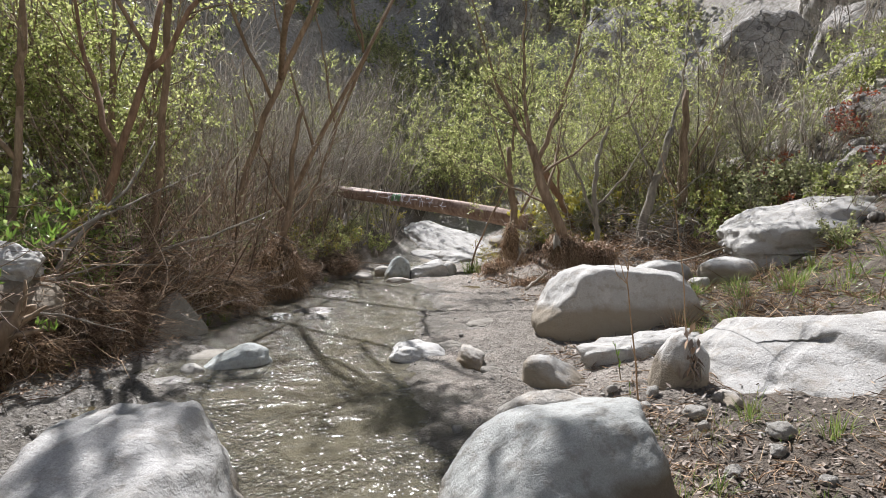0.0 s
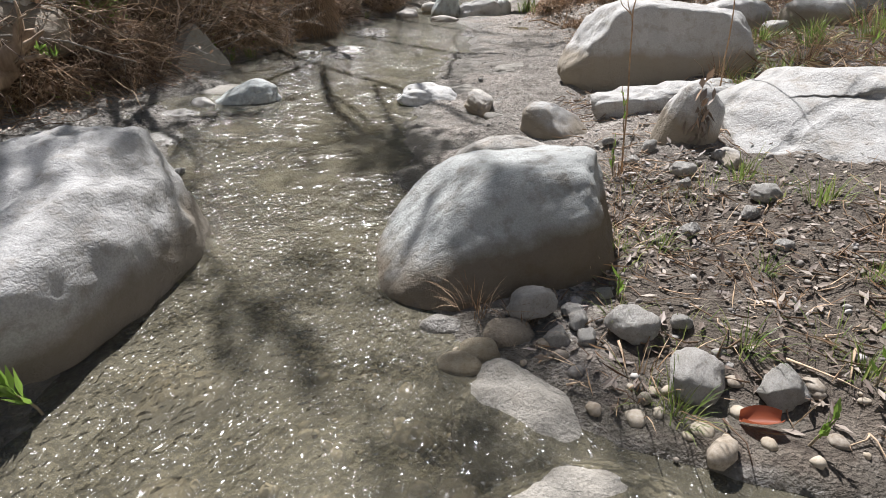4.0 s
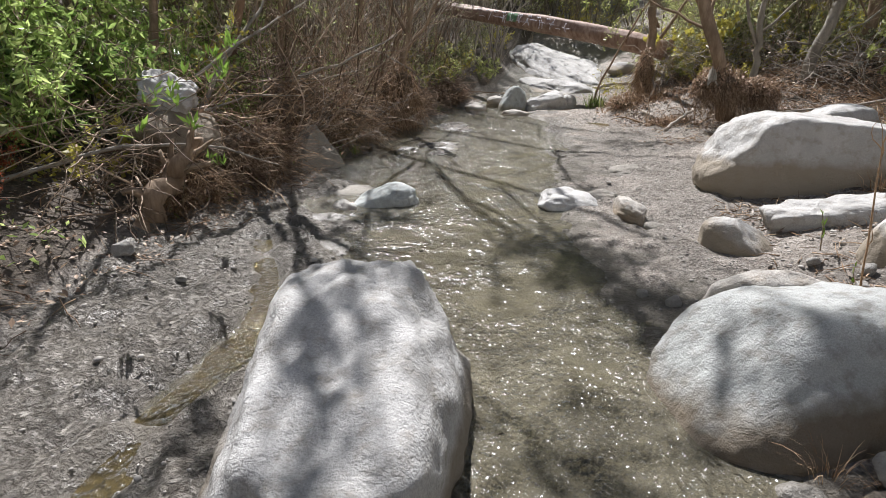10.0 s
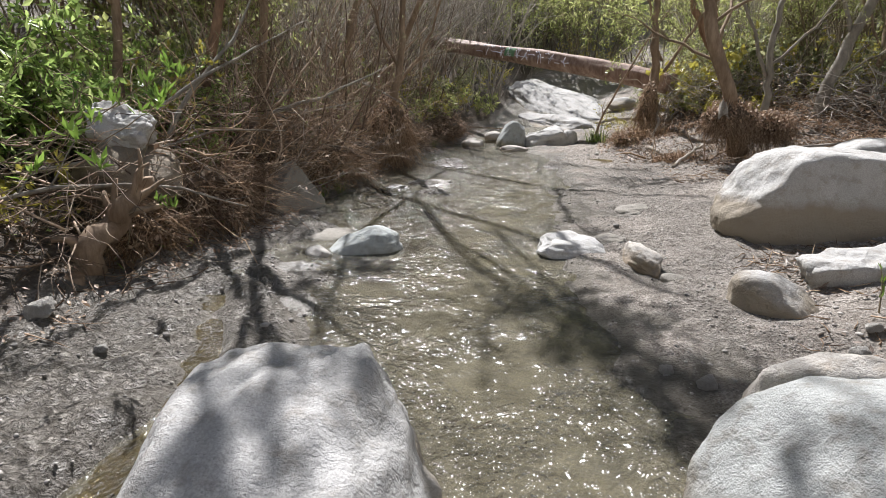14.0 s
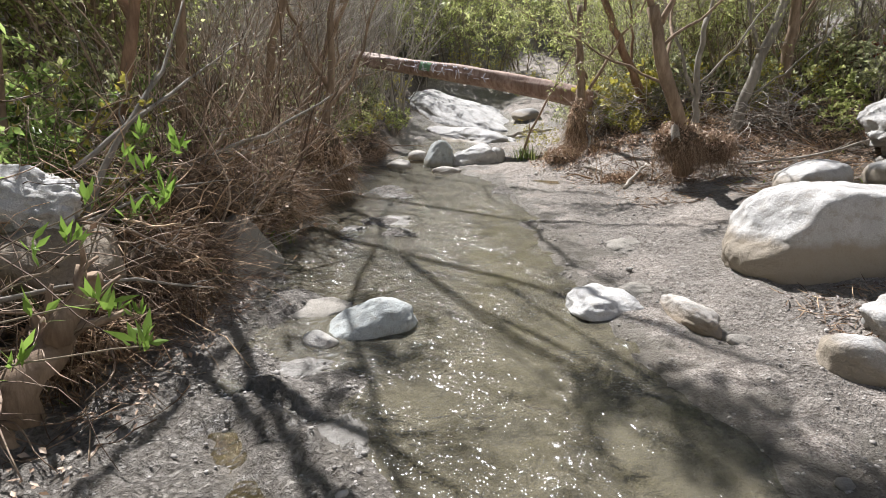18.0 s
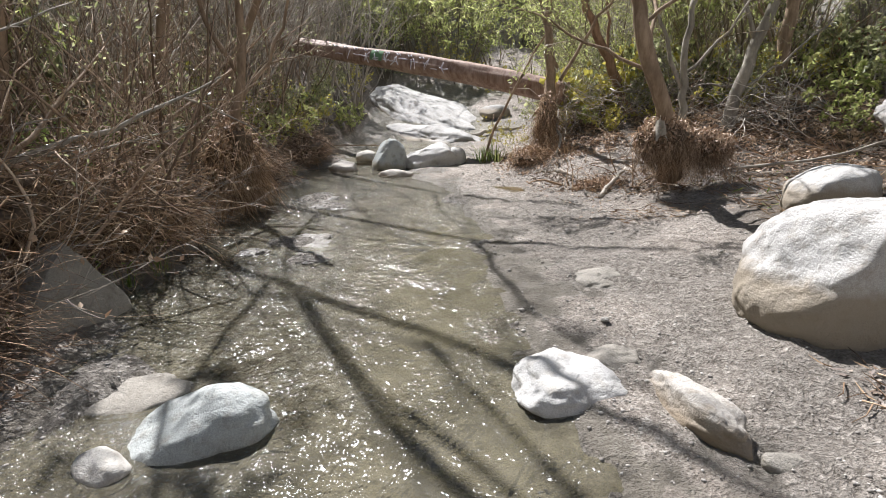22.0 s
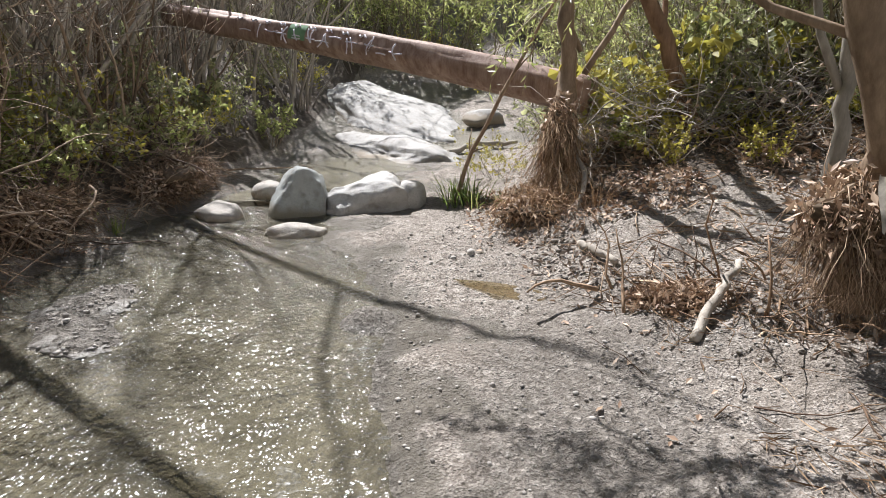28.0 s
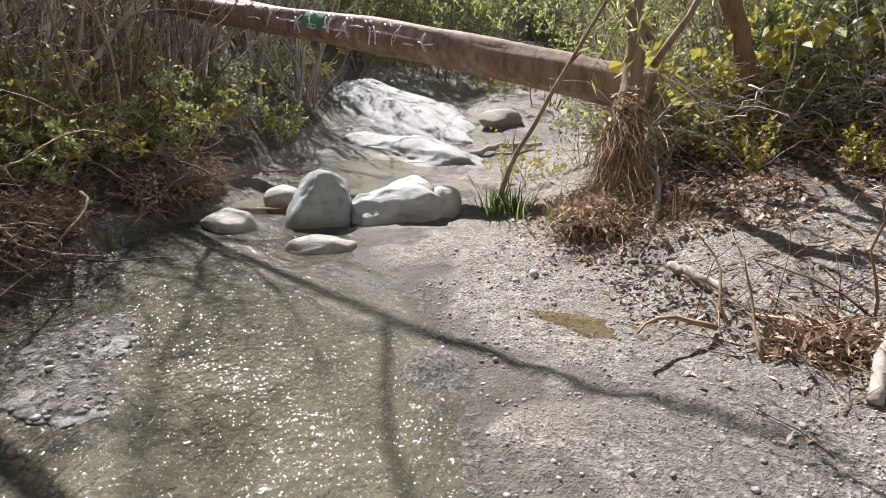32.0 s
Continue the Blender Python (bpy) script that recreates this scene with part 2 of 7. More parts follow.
def ground_mat():
    """Grey gravelly sand, silt mud where wet, brown litter soil on the banks, dry rocky soil on the slopes."""
    m, nt, p = start_mat("ground")
    co = world_co(nt)
    at = {}
    for key in ("wet", "litter", "slope", "silt", "mud"):
        a = nt.nodes.new("ShaderNodeAttribute")
        a.attribute_name = key
        at[key] = a.outputs["Fac"]
    n1, n2 = noise_tex(nt, co, 1.6, 6, 0.6), noise_tex(nt, co, 14.0, 6, 0.7)
    n3, n4 = noise_tex(nt, co, 70.0, 4, 0.7), noise_tex(nt, co, 4.2, 5, 0.6, 0.6)
    v = nt.nodes.new("ShaderNodeTexVoronoi")
    v.inputs["Scale"].default_value = 85.0
    nt.links.new(co, v.inputs["Vector"])
    sand = ramp(nt, n2, [(0.3, (0.15, 0.128, 0.108)), (0.5, (0.31, 0.274, 0.236)), (0.72, (0.47, 0.43, 0.382))])
    sand = mixed(nt, 0.6, sand, ramp(nt, v.outputs["Color"], [(0.25, (0.12, 0.12, 0.12)), (0.75, (0.9, 0.9, 0.9))]), "SOFT_LIGHT")
    sand = mixed(nt, ramp(nt, n1, [(0.46, (0, 0, 0)), (0.66, (0.6, 0.6, 0.6))]), sand, (0.185, 0.157, 0.128))
    sand = mixed(nt, ramp(nt, n3, [(0.33, (0.5, 0.5, 0.5)), (0.45, (0, 0, 0))]), sand, (0.09, 0.08, 0.065))
    soil = ramp(nt, n2, [(0.3, (0.055, 0.042, 0.032)), (0.55, (0.13, 0.106, 0.083)), (0.75, (0.25, 0.212, 0.17))])
    rocky = ramp(nt, n4, [(0.3, (0.17, 0.155, 0.12)), (0.5, (0.32, 0.30, 0.265)), (0.7, (0.50, 0.48, 0.45))])
    lit = math_node(nt, "ADD", at["litter"], math_node(nt, "MULTIPLY_ADD", n4, 0.9, -0.45))
    col = mixed(nt, ramp(nt, lit, [(0.35, (0, 0, 0)), (0.62, (1, 1, 1))]), sand, soil)
    col = mixed(nt, at["slope"], col, rocky)
    wet = math_node(nt, "ADD", at["wet"], math_node(nt, "MULTIPLY_ADD", n2, 0.5, -0.25))
    wetm = ramp(nt, wet, [(0.3, (0, 0, 0)), (0.75, (1, 1, 1))])
    col = mixed(nt, math_node(nt, "MULTIPLY", wetm, 0.78), col, ramp(nt, n4, [(0.3, (0.075, 0.066, 0.051)), (0.7, (0.20, 0.182, 0.148))]))
    crust = ramp(nt, noise_tex(nt, co, 26.0, 5, 0.68, 0.5), [(0.34, (0.080, 0.069, 0.056)), (0.48, (0.245, 0.222, 0.192)), (0.66, (0.43, 0.40, 0.355))])
    col = mixed(nt, math_node(nt, "MULTIPLY", at["mud"], 0.85), col, crust)
    bed = ramp(nt, noise_tex(nt, co, 2.6, 5, 0.65, 0.8), [(0.3, (0.125, 0.11, 0.08)), (0.5, (0.21, 0.19, 0.145)), (0.68, (0.32, 0.295, 0.24))])
    bed = mixed(nt, ramp(nt, n2, [(0.35, (0.5, 0.5, 0.5)), (0.6, (0, 0, 0))]), bed, (0.12, 0.11, 0.083))
    col = mixed(nt, at["silt"], col, bed)
    nt.links.new(col, p.inputs["Base Color"])
    nt.links.new(math_node(nt, "MULTIPLY_ADD", wetm, -0.55, 0.92), p.inputs["Roughness"])
    p.inputs["Specular IOR Level"].default_value = 0.4
    hgt = math_node(nt, "ADD", math_node(nt, "MULTIPLY", n2, 1.0), math_node(nt, "MULTIPLY", n3, 0.35))
    hgt = math_node(nt, "ADD", hgt, math_node(nt, "MULTIPLY", v.outputs["Distance"], 0.18))
    pits = ramp(nt, noise_tex(nt, co, 26.0, 5, 0.68, 0.5), [(0.36, (0, 0, 0)), (0.60, (1, 1, 1))])
    hgt = math_node(nt, "ADD", hgt, math_node(nt, "MULTIPLY", pits, math_node(nt, "MULTIPLY_ADD", at["mud"], 0.62, 0.14)))
    nt.links.new(bump(nt, hgt, 1.0, 0.044), p.inputs["Normal"])
    return m


def water_mat(murk=0.42, tint=(0.91, 0.885, 0.775), silt=(0.178, 0.162, 0.117), ripple=1.0):
    """Shallow silty water: clouded olive-grey, small sharp ripples in patches that catch the sun, mirror-like at a low angle."""
    m, nt, p = start_mat("water")
    nt.nodes.remove(p)
    co = world_co(nt)
    mp = nt.nodes.new("ShaderNodeMapping")
    mp.inputs["Scale"].default_value = (1.0, 0.8, 1.0)
    nt.links.new(co, mp.inputs[0])
    a = noise_tex(nt, mp.outputs[0], 3.2, 2, 0.5, 0.8)
    b = noise_tex(nt, mp.outputs[0], 15.0, 1, 0.5, 1.0)
    c = noise_tex(nt, mp.outputs[0], 38.0, 0, 0.5, 0.5)
    # riffles along the brushy bank and in the narrow channel between the boulders, calm elsewhere
    at = nt.nodes.new("ShaderNodeSeparateXYZ")
    nt.links.new(co, at.inputs[0])
    lively = []
    for sock, lo, hi in ((at.outputs[0], -1.0, -2.4), (at.outputs[1], 3.6, 2.2), (at.outputs[1], 8.6, 10.4)):
        mr = nt.nodes.new("ShaderNodeMapRange")
        mr.inputs[1].default_value, mr.inputs[2].default_value = lo, hi
        nt.links.new(sock, mr.inputs[0])
        lively.append(mr.outputs[0])
    riffle = math_node(nt, "MAXIMUM", lively[0], math_node(nt, "MAXIMUM", lively[1], lively[2]))
    spot = math_node(nt, "MULTIPLY_ADD", riffle, 0.24, noise_tex(nt, co, 2.1, 4, 0.65, 0.6))
    patch = ramp(nt, spot, [(0.47, (0.06, 0.06, 0.06)), (0.70, (0.9, 0.9, 0.9))])
    fine = math_node(nt, "ADD", math_node(nt, "MULTIPLY", b, 0.62), math_node(nt, "MULTIPLY", c, 0.36))
    h = math_node(nt, "ADD", math_node(nt, "MULTIPLY", a, 0.30), math_node(nt, "MULTIPLY", fine, patch))
    nrm = bump(nt, h, 1.0, 0.066 * ripple)
    clear, cloud, gloss = (nt.nodes.new("ShaderNodeBsdf" + k) for k in ("Transparent", "Diffuse", "Glossy"))
    clear.inputs[0].default_value = (*tint, 1)
    cl = ramp(nt, noise_tex(nt, co, 2.4, 4, 0.6, 0.8), [(0.32, tuple(0.62 * s for s in silt)), (0.52, silt), (0.7, tuple(1.35 * s for s in silt))])
    nt.links.new(cl, cloud.inputs[0])
    gloss.inputs[0].default_value = (0.94, 0.97, 1.0, 1)
    gloss.inputs["Roughness"].default_value = 0.125
    nt.links.new(nrm, gloss.inputs["Normal"])
    body, top, fr = nt.nodes.new("ShaderNodeMixShader"), nt.nodes.new("ShaderNodeMixShader"), nt.nodes.new("ShaderNodeFresnel")
    body.inputs[0].default_value = murk
    fr.inputs[0].default_value = 1.33
    nt.links.new(nrm, fr.inputs["Normal"])
    for x, y in ((clear.outputs[0], body.inputs[1]), (cloud.outputs[0], body.inputs[2]), (fr.outputs[0], top.inputs[0]),
                 (body.outputs[0], top.inputs[1]), (gloss.outputs[0], top.inputs[2]), (top.outputs[0], nt.nodes["Material Output"].inputs[0])):
        nt.links.new(x, y)
    return m


def plain_mat(name, col, rough=0.8, var=0.25, scale=8.0):
    m, nt, p = start_mat(name)
    n = noise_tex(nt, coords(nt), scale, 5, 0.6)
    c = ramp(nt, n, [(0.3, tuple(x * (1 - var) for x in col)), (0.7, tuple(min(1, x * (1 + var)) for x in col))])
    nt.links.new(c, p.inputs["Base Color"])
    p.inputs["Roughness"].default_value = rough
    nt.links.new(bump(nt, n, 0.4, 0.01), p.inputs["Normal"])
    return m


M = {
    "ground": ground_mat(),
    "water": water_mat(),
    "pool": water_mat(0.62, (0.8, 0.78, 0.66), (0.27, 0.245, 0.18), 0.4),
    "puddle": water_mat(0.3, (0.72, 0.64, 0.48), (0.20, 0.155, 0.095), 0.05),
    "rivulet": water_mat(0.25, (0.70, 0.62, 0.42), (0.13, 0.105, 0.055), 1.4),
    "granite": rock_mat("pale_granite", (0.528, 0.519, 0.498), (0.405, 0.396, 0.374), (0.264, 0.220, 0.160), 0.16),
    # near boulder: brown waterline stain, raised to put shade into its front as well
    "granite_stain_shade": rock_mat("stain_shade_granite", (0.465, 0.46, 0.445), (0.33, 0.325, 0.31), (0.165, 0.137, 0.10), 0.38),
    "granite_clean": rock_mat("white_granite", (0.581, 0.572, 0.552), (0.458, 0.449, 0.427), (0.317, 0.282, 0.223), None),
    "granite_grey": rock_mat("grey_granite", (0.42, 0.43, 0.415), (0.325, 0.335, 0.318), (0.11, 0.08, 0.046), 0.14, 70),
    "granite_warm": rock_mat("warm_granite", (0.515, 0.488, 0.446), (0.396, 0.368, 0.326), (0.248, 0.193, 0.130), 0.08, 45),
    "slab": rock_mat("veined_granite", (0.47, 0.462, 0.443), (0.345, 0.336, 0.315), (0.23, 0.195, 0.145), None, 50, 0.6),
    "bluish": rock_mat("bluish_stone", (0.45, 0.475, 0.46), (0.35, 0.37, 0.36), (0.22, 0.2, 0.15), 0.03, 60),
    "wet_rock": rock_mat("wet_rock", (0.205, 0.193, 0.17), (0.15, 0.14, 0.122), (0.10, 0.088, 0.068), None, 45, 0.0, 0.3),
    "mudded": rock_mat("mud_smeared_stone", (0.345, 0.322, 0.28), (0.25, 0.23, 0.195), (0.165, 0.143, 0.112), None, 50),
    "silted": rock_mat("silted_stone", (0.30, 0.255, 0.195), (0.22, 0.18, 0.13), (0.15, 0.115, 0.08), None, 40),
    "cliff": cliff_mat(),
    "pebble": rock_mat("pebble_stone", (0.581, 0.563, 0.525), (0.440, 0.414, 0.374), (0.299, 0.246, 0.187), None, 60),
    "tan": rock_mat("tan_stone", (0.46, 0.40, 0.30), (0.34, 0.28, 0.19), (0.2, 0.15, 0.09), None, 50),
    "bark": bark_mat("willow_bark", (0.374, 0.281, 0.198), (0.187, 0.132, 0.088)),
    "bark_red": bark_mat("reddish_bark", (0.36, 0.235, 0.155), (0.17, 0.105, 0.068)),
    "bark_grey": bark_mat("grey_bark", (0.36, 0.33, 0.28), (0.2, 0.18, 0.15)),
    "bark_white": bark_mat("bleached_wood", (0.50, 0.46, 0.40), (0.30, 0.265, 0.22), 20),
    "log": bark_mat("weathered_log", (0.45, 0.335, 0.27), (0.21, 0.125, 0.09), 9, 0.68),
    "chalk": plain_mat("white_paint", (0.62, 0.60, 0.66), 0.8, 0.2),
    "paint_green": plain_mat("green_paint", (0.16, 0.30, 0.16), 0.8, 0.2),
    "twig_brown": twig_mat("brown_twigs", [(0.0, (0.085, 0.058, 0.04)), (0.5, (0.29, 0.21, 0.148)), (1.0, (0.60, 0.48, 0.37))]),
    "twig_pale": twig_mat("pale_twigs", [(0.0, (0.16, 0.14, 0.118)), (0.6, (0.45, 0.405, 0.35)), (1.0, (0.74, 0.69, 0.62))]),
    "twig_green": twig_mat("olive_twigs", [(0.0, (0.10, 0.08, 0.054)), (0.6, (0.27, 0.22, 0.15)), (1.0, (0.46, 0.40, 0.28))]),
    "straw": twig_mat("straw", [(0.0, (0.115, 0.066, 0.037)), (0.5, (0.37, 0.24, 0.138)), (1.0, (0.68, 0.51, 0.34))]),
    "debris": twig_mat("flood_debris", [(0.0, (0.085, 0.052, 0.033)), (0.5, (0.275, 0.182, 0.113)), (1.0, (0.56, 0.42, 0.29))]),
    "leaf_willow": leaf_mat("willow_leaves", [(0.0, (0.09, 0.12, 0.03)), (0.5, (0.36, 0.42, 0.12)), (1.0, (0.66, 0.66, 0.31))], 0.62),
    "leaf_olive": leaf_mat("olive_leaves", [(0.0, (0.075, 0.09, 0.042)), (0.5, (0.32, 0.35, 0.16)), (1.0, (0.60, 0.60, 0.34))], 0.55),
    "leaf_green": leaf_mat("green_leaves", [(0.0, (0.05, 0.10, 0.025)), (0.5, (0.28, 0.42, 0.10)), (1.0, (0.62, 0.72, 0.28))], 0.55, 0.30),
    "leaf_bright": leaf_mat("young_leaves", [(0.0, (0.119, 0.221, 0.034)), (1.0, (0.255, 0.374, 0.076))], 0.5, 0.4),
    "leaf_dry": leaf_mat("dry_leaves", [(0.0, (0.10, 0.055, 0.032)), (0.5, (0.31, 0.19, 0.112)), (1.0, (0.64, 0.50, 0.37))], 0.15, 0.7),
    "leaf_damp": leaf_mat("damp_dead_leaves", [(0.0, (0.075, 0.05, 0.038)), (0.5, (0.17, 0.125, 0.095)), (1.0, (0.40, 0.34, 0.28))], 0.1, 0.7),
    "leaf_red": leaf_mat("red_leaves", [(0.0, (0.22, 0.05, 0.025)), (1.0, (0.42, 0.13, 0.06))], 0.4, 0.5),
    "leaf_yellow": leaf_mat("yellow_leaves", [(0.0, (0.32, 0.30, 0.05)), (1.0, (0.48, 0.42, 0.10))], 0.5, 0.5),
    "grass": leaf_mat("grass_blades", [(0.0, (0.09, 0.15, 0.03)), (0.6, (0.18, 0.26, 0.06)), (1.0, (0.36, 0.36, 0.14))], 0.45),
    "silt": plain_mat("silted_fibre", (0.12, 0.085, 0.055), 0.95, 0.5, 25),
    "rag": plain_mat("dirty_cloth", (0.36, 0.33, 0.28), 0.9, 0.4, 20),
}

# ---- mesh helpers ----


def mesh_of(name, verts, faces, material, soft=True):
    me = bpy.data.meshes.new(name)
    me.from_pydata(np.asarray(verts).tolist() if len(verts) else [], [], faces if isinstance(faces, list) else faces.tolist())
    me.materials.append(material)
    if soft:
        me.polygons.foreach_set("use_smooth", [True] * len(me.polygons))
    me.update()
    return me


def part(name, mesh, parent, label=""):
    ob = new(name, mesh)
    ob.parent = parent
    return tagged(ob, label=label)


def thing(name, m, label, category, group=""):
    ob = new(name)
    ob.empty_display_size = 0.1
    ob.matrix_world = m
    return tagged(ob, label, category, group)


def tubes(lines, sides=4):
    """Tapered tubes round many polylines: (points, radii) each. Verts and faces."""
    vs, fs, n0 = [], [], 0
    ang = np.arange(sides) * 2 * math.pi / sides
    ca, sa = np.cos(ang)[None, :, None], np.sin(ang)[None, :, None]
    for pts, rad in lines:
        pts, rad = np.asarray(pts, float), np.asarray(rad, float)
        k = len(pts)
        t = np.gradient(pts, axis=0)
        t /= np.linalg.norm(t, axis=1, keepdims=True) + 1e-9
        ref = np.array([0.31, 0.87, 0.12]) if abs(t[:, 2]).mean() > 0.7 else np.array([0.05, 0.1, 1.0])
        a = np.cross(t, ref)
        a /= np.linalg.norm(a, axis=1, keepdims=True) + 1e-9
        b = np.cross(t, a)
        vs.append((pts[:, None] + rad[:, None, None] * (a[:, None] * ca + b[:, None] * sa)).reshape(-1, 3))
        i = np.arange(k - 1)[:, None] * sides
        j = np.arange(sides)[None]
        q = np.stack([i + j, i + (j + 1) % sides, i + sides + (j + 1) % sides, i + sides + j], -1).reshape(-1, 4) + n0
        fs.extend(q.tolist())
        fs.append((n0 + np.arange(sides))[::-1].tolist())
        fs.append((n0 + (k - 1) * sides + np.arange(sides)).tolist())
        n0 += k * sides
    return (np.concatenate(vs) if vs else np.zeros((0, 3))), fs


def leaves(rng, at, along, length, width, droop=0.3, spread=0.9):
    """Folded leaf blades at points, turned about the twig's way. Verts and faces."""
    n = len(at)
    at, along = np.asarray(at, float), np.asarray(along, float)
    d = along * (1 - spread) + rng.normal(size=(n, 3)) * spread
    d[:, 2] -= droop
    d /= np.linalg.norm(d, axis=1, keepdims=True) + 1e-9
    s = np.cross(d, rng.normal(size=(n, 3)))
    s /= np.linalg.norm(s, axis=1, keepdims=True) + 1e-9
    u = np.cross(s, d)
    L = (length * rng.uniform(0.6, 1.25, n))[:, None]
    W = (width * rng.uniform(0.7, 1.2, n))[:, None]
    base, tip = at, at + d * L + u * L * 0.10
    mid = at + d * L * 0.45
    verts = np.stack([base, mid + s * W * 0.5 + u * W * 0.22, tip, mid - s * W * 0.5 + u * W * 0.22], 1).reshape(-1, 3)
    i = np.arange(n)[:, None] * 4
    return verts, np.concatenate([i + [0, 1, 2], i + [0, 2, 3]], 0)


def blades(rng, at, lean, length, width, curl=0.35):
    """Arched grass blades of three quads that narrow to the tip. Verts and faces."""
    n = len(at)
    at = np.asarray(at, float)
    out = np.asarray(lean, float)
    L = (length * rng.uniform(0.55, 1.2, n))[:, None]
    side = np.cross(out, (0, 0, 1.0)) + rng.normal(size=(n, 3)) * 0.1
    side /= np.linalg.norm(side, axis=1, keepdims=True) + 1e-9
    rows = []
    for k, w in ((0, 1.0), (0.4, 0.9), (0.75, 0.6), (1.0, 0.08)):
        c = at + L * (np.array([0, 0, 1.0]) * (k - curl * k * k) + out * (0.35 * k + 0.65 * k * k))
        rows += [c - side * width * w * 0.5, c + side * width * w * 0.5]
    verts = np.stack(rows, 1).reshape(-1, 3)
    i = np.arange(n)[:, None] * 8
    return verts, np.concatenate([i + [0, 1, 3, 2], i + [2, 3, 5, 4], i + [4, 5, 7, 6]], 0)


# ---- ground ----
LEFT_WATER = ([-6, 0, 1.3, 2.5, 3.3, 4.0, 4.6, 5.7, 7.0, 9.4, 11.4, 12.6, 13.3, 14.2, 15.2, 16.5, 18, 30],
              [-0.5, -0.6, -0.55, -0.9, -1.5, -2.1, -2.85, -3.0, -3.3, -3.5, -3.4, -3.3, -2.9, -2.7, -2.7, -2.6, -1.4, 0.0])
RIGHT_WATER = ([-6, 1.45, 1.62, 1.9, 2.15, 2.5, 3.2, 3.5, 4.2, 5.0, 6.4, 8.6, 10.1, 10.6, 11.1, 12.0, 12.6, 13.3, 14.2, 15.2, 16.5, 18, 30],
               [2.7, 2.6, 1.4, 0.95, 0.6, 0.45, 0.36, 0.12, -0.1, -0.3, -0.54, -0.51, -0.58, -0.66, -0.85, -1.41, -1.5, -1.1, -0.9, -0.85, -0.5, 0.6, 1.2])
LEFT_BANK = ([-6, 0, 2.3, 4.3, 5.0, 6.7, 9.1, 11, 12.5, 14, 16, 20, 30], [-2.7, -2.9, -3.15, -3.75, -3.6, -3.35, -3.6, -3.4, -3.4, -3.3, -3.0, -2.9, -2.6])


def rise(y):
    return np.interp(y, [-100, 13.0, 14.0, 16.6, 18, 22, 34, 48, 70, 130], [0, 0, 0.05, 0.07, 0.24, 0.72, 2.4, 13, 38, 95])


def height(x, y, parts=False):
    x, y = np.broadcast_arrays(np.asarray(x, float), np.asarray(y, float))
    edge = 0.10 * fbm(flat(x, y, 1.7), 3, 5)
    xl, xr, xb = np.interp(y, *LEFT_WATER) + edge, np.interp(y, *RIGHT_WATER) + edge * 0.7, np.interp(y, *LEFT_BANK) + edge
    inside = np.minimum(x - xl, xr - x)
    bed = -0.11 * smooth(0, 0.5, inside)
    right = np.interp(x - xr, [0, 0.15, 0.8, 1.5, 2.2, 3, 4.5, 6, 8, 11, 15, 22, 40, 120], [0, 0.022, 0.05, 0.1, 0.19, 0.31, 0.55, 0.9, 1.8, 4.2, 8.2, 14, 30, 70])
    left = np.interp(xb - x, [0, 0.12, 0.4, 0.8, 1.5, 3, 5, 8, 12, 20, 40, 120], [0.0, 0.08, 0.26, 0.44, 0.66, 1.0, 1.6, 3.6, 8, 18, 40, 90])
    shelf = 0.045 * smooth(0, 0.25, xl - x)
    h = np.where(inside > 0, bed, np.where(x >= xr, right, shelf + left))
    bank = smooth(9.2, 12.2, y) * smooth(0.3, 2.1, x + 0.12 * (np.minimum(y, 13) - 9.2) - 0.4 * np.maximum(0, y - 13)) * 0.30 + smooth(12.2, 13.7, y) * smooth(0.5, 1.9, x - 0.4 * np.maximum(0, y - 13)) * 0.34
    h = h + bank * (1 - smooth(6, 10, x)) + rise(y)
    h = h + np.interp(y, [-120, -14, 100], [38, 0, 0])
    # the side rivulet across the mud flat
    along = np.interp(y, [0.6, 1.47, 1.88, 2.36, 2.71, 3.3, 4.0], [-1.75, -1.84, -1.90, -1.89, -1.94, -2.2, -2.7])
    cut = np.exp(-((x - along) / 0.12) ** 2) * smooth(0.2, 0.6, y) * (1 - smooth(3.7, 4.2, y))
    h = h - 0.105 * cut
    # the stream has cleared the bedrock ramp
    h = h - 0.12 * np.exp(-(((x + 1.6) / 1.5) ** 4 + ((y - 20.0) / 3.0) ** 4))
    # shoals of mud and stone just under or over the water
    for sx, sy, sr, lift in ((-2.3, 8.40, 0.48, 0.135), (-2.2, 7.82, 0.32, 0.13), (-2.65, 10.4, 0.42, 0.135), (-2.35, 9.95, 0.35, 0.125), (-2.62, 5.75, 0.42, 0.125), (-2.35, 4.55, 0.5, 0.14), (-2.6, 10.9, 0.3, 0.11), (-2.9, 11.6, 0.5, 0.09), (-1.0, 8.2, 0.4, 0.05), (-1.3, 10.55, 0.25, 0.09), (-0.8, 10.2, 0.18, 0.12)):
        h = h + lift * np.exp(-(((x - sx) / sr) ** 2 + ((y - sy) / (sr * 0.8)) ** 2) ** 1.3) * (inside > 0)
    h = h + 0.045 * fbm(flat(x, y, 1.9), 3, 55) * smooth(0.05, 0.5, inside)
    near = 1 - smooth(16, 38, np.hypot(x, y - 8))
    high = np.clip(np.abs(h) * 0.22, 0, 2.2) * (0.35 + 0.65 * near)
    h = h + high * fbm(flat(x, y, 0.33), 4, 11) + high * near * 0.35 * np.abs(fbm(flat(x, y, 1.1), 3, 13))
    dry = smooth(-0.02, 0.06, h)
    h = h + (0.010 + 0.016 * dry) * fbm(flat(x, y, 3.3), 3, 21) + (0.004 + 0.010 * dry) * fbm(flat(x, y, 11.0), 3, 31)
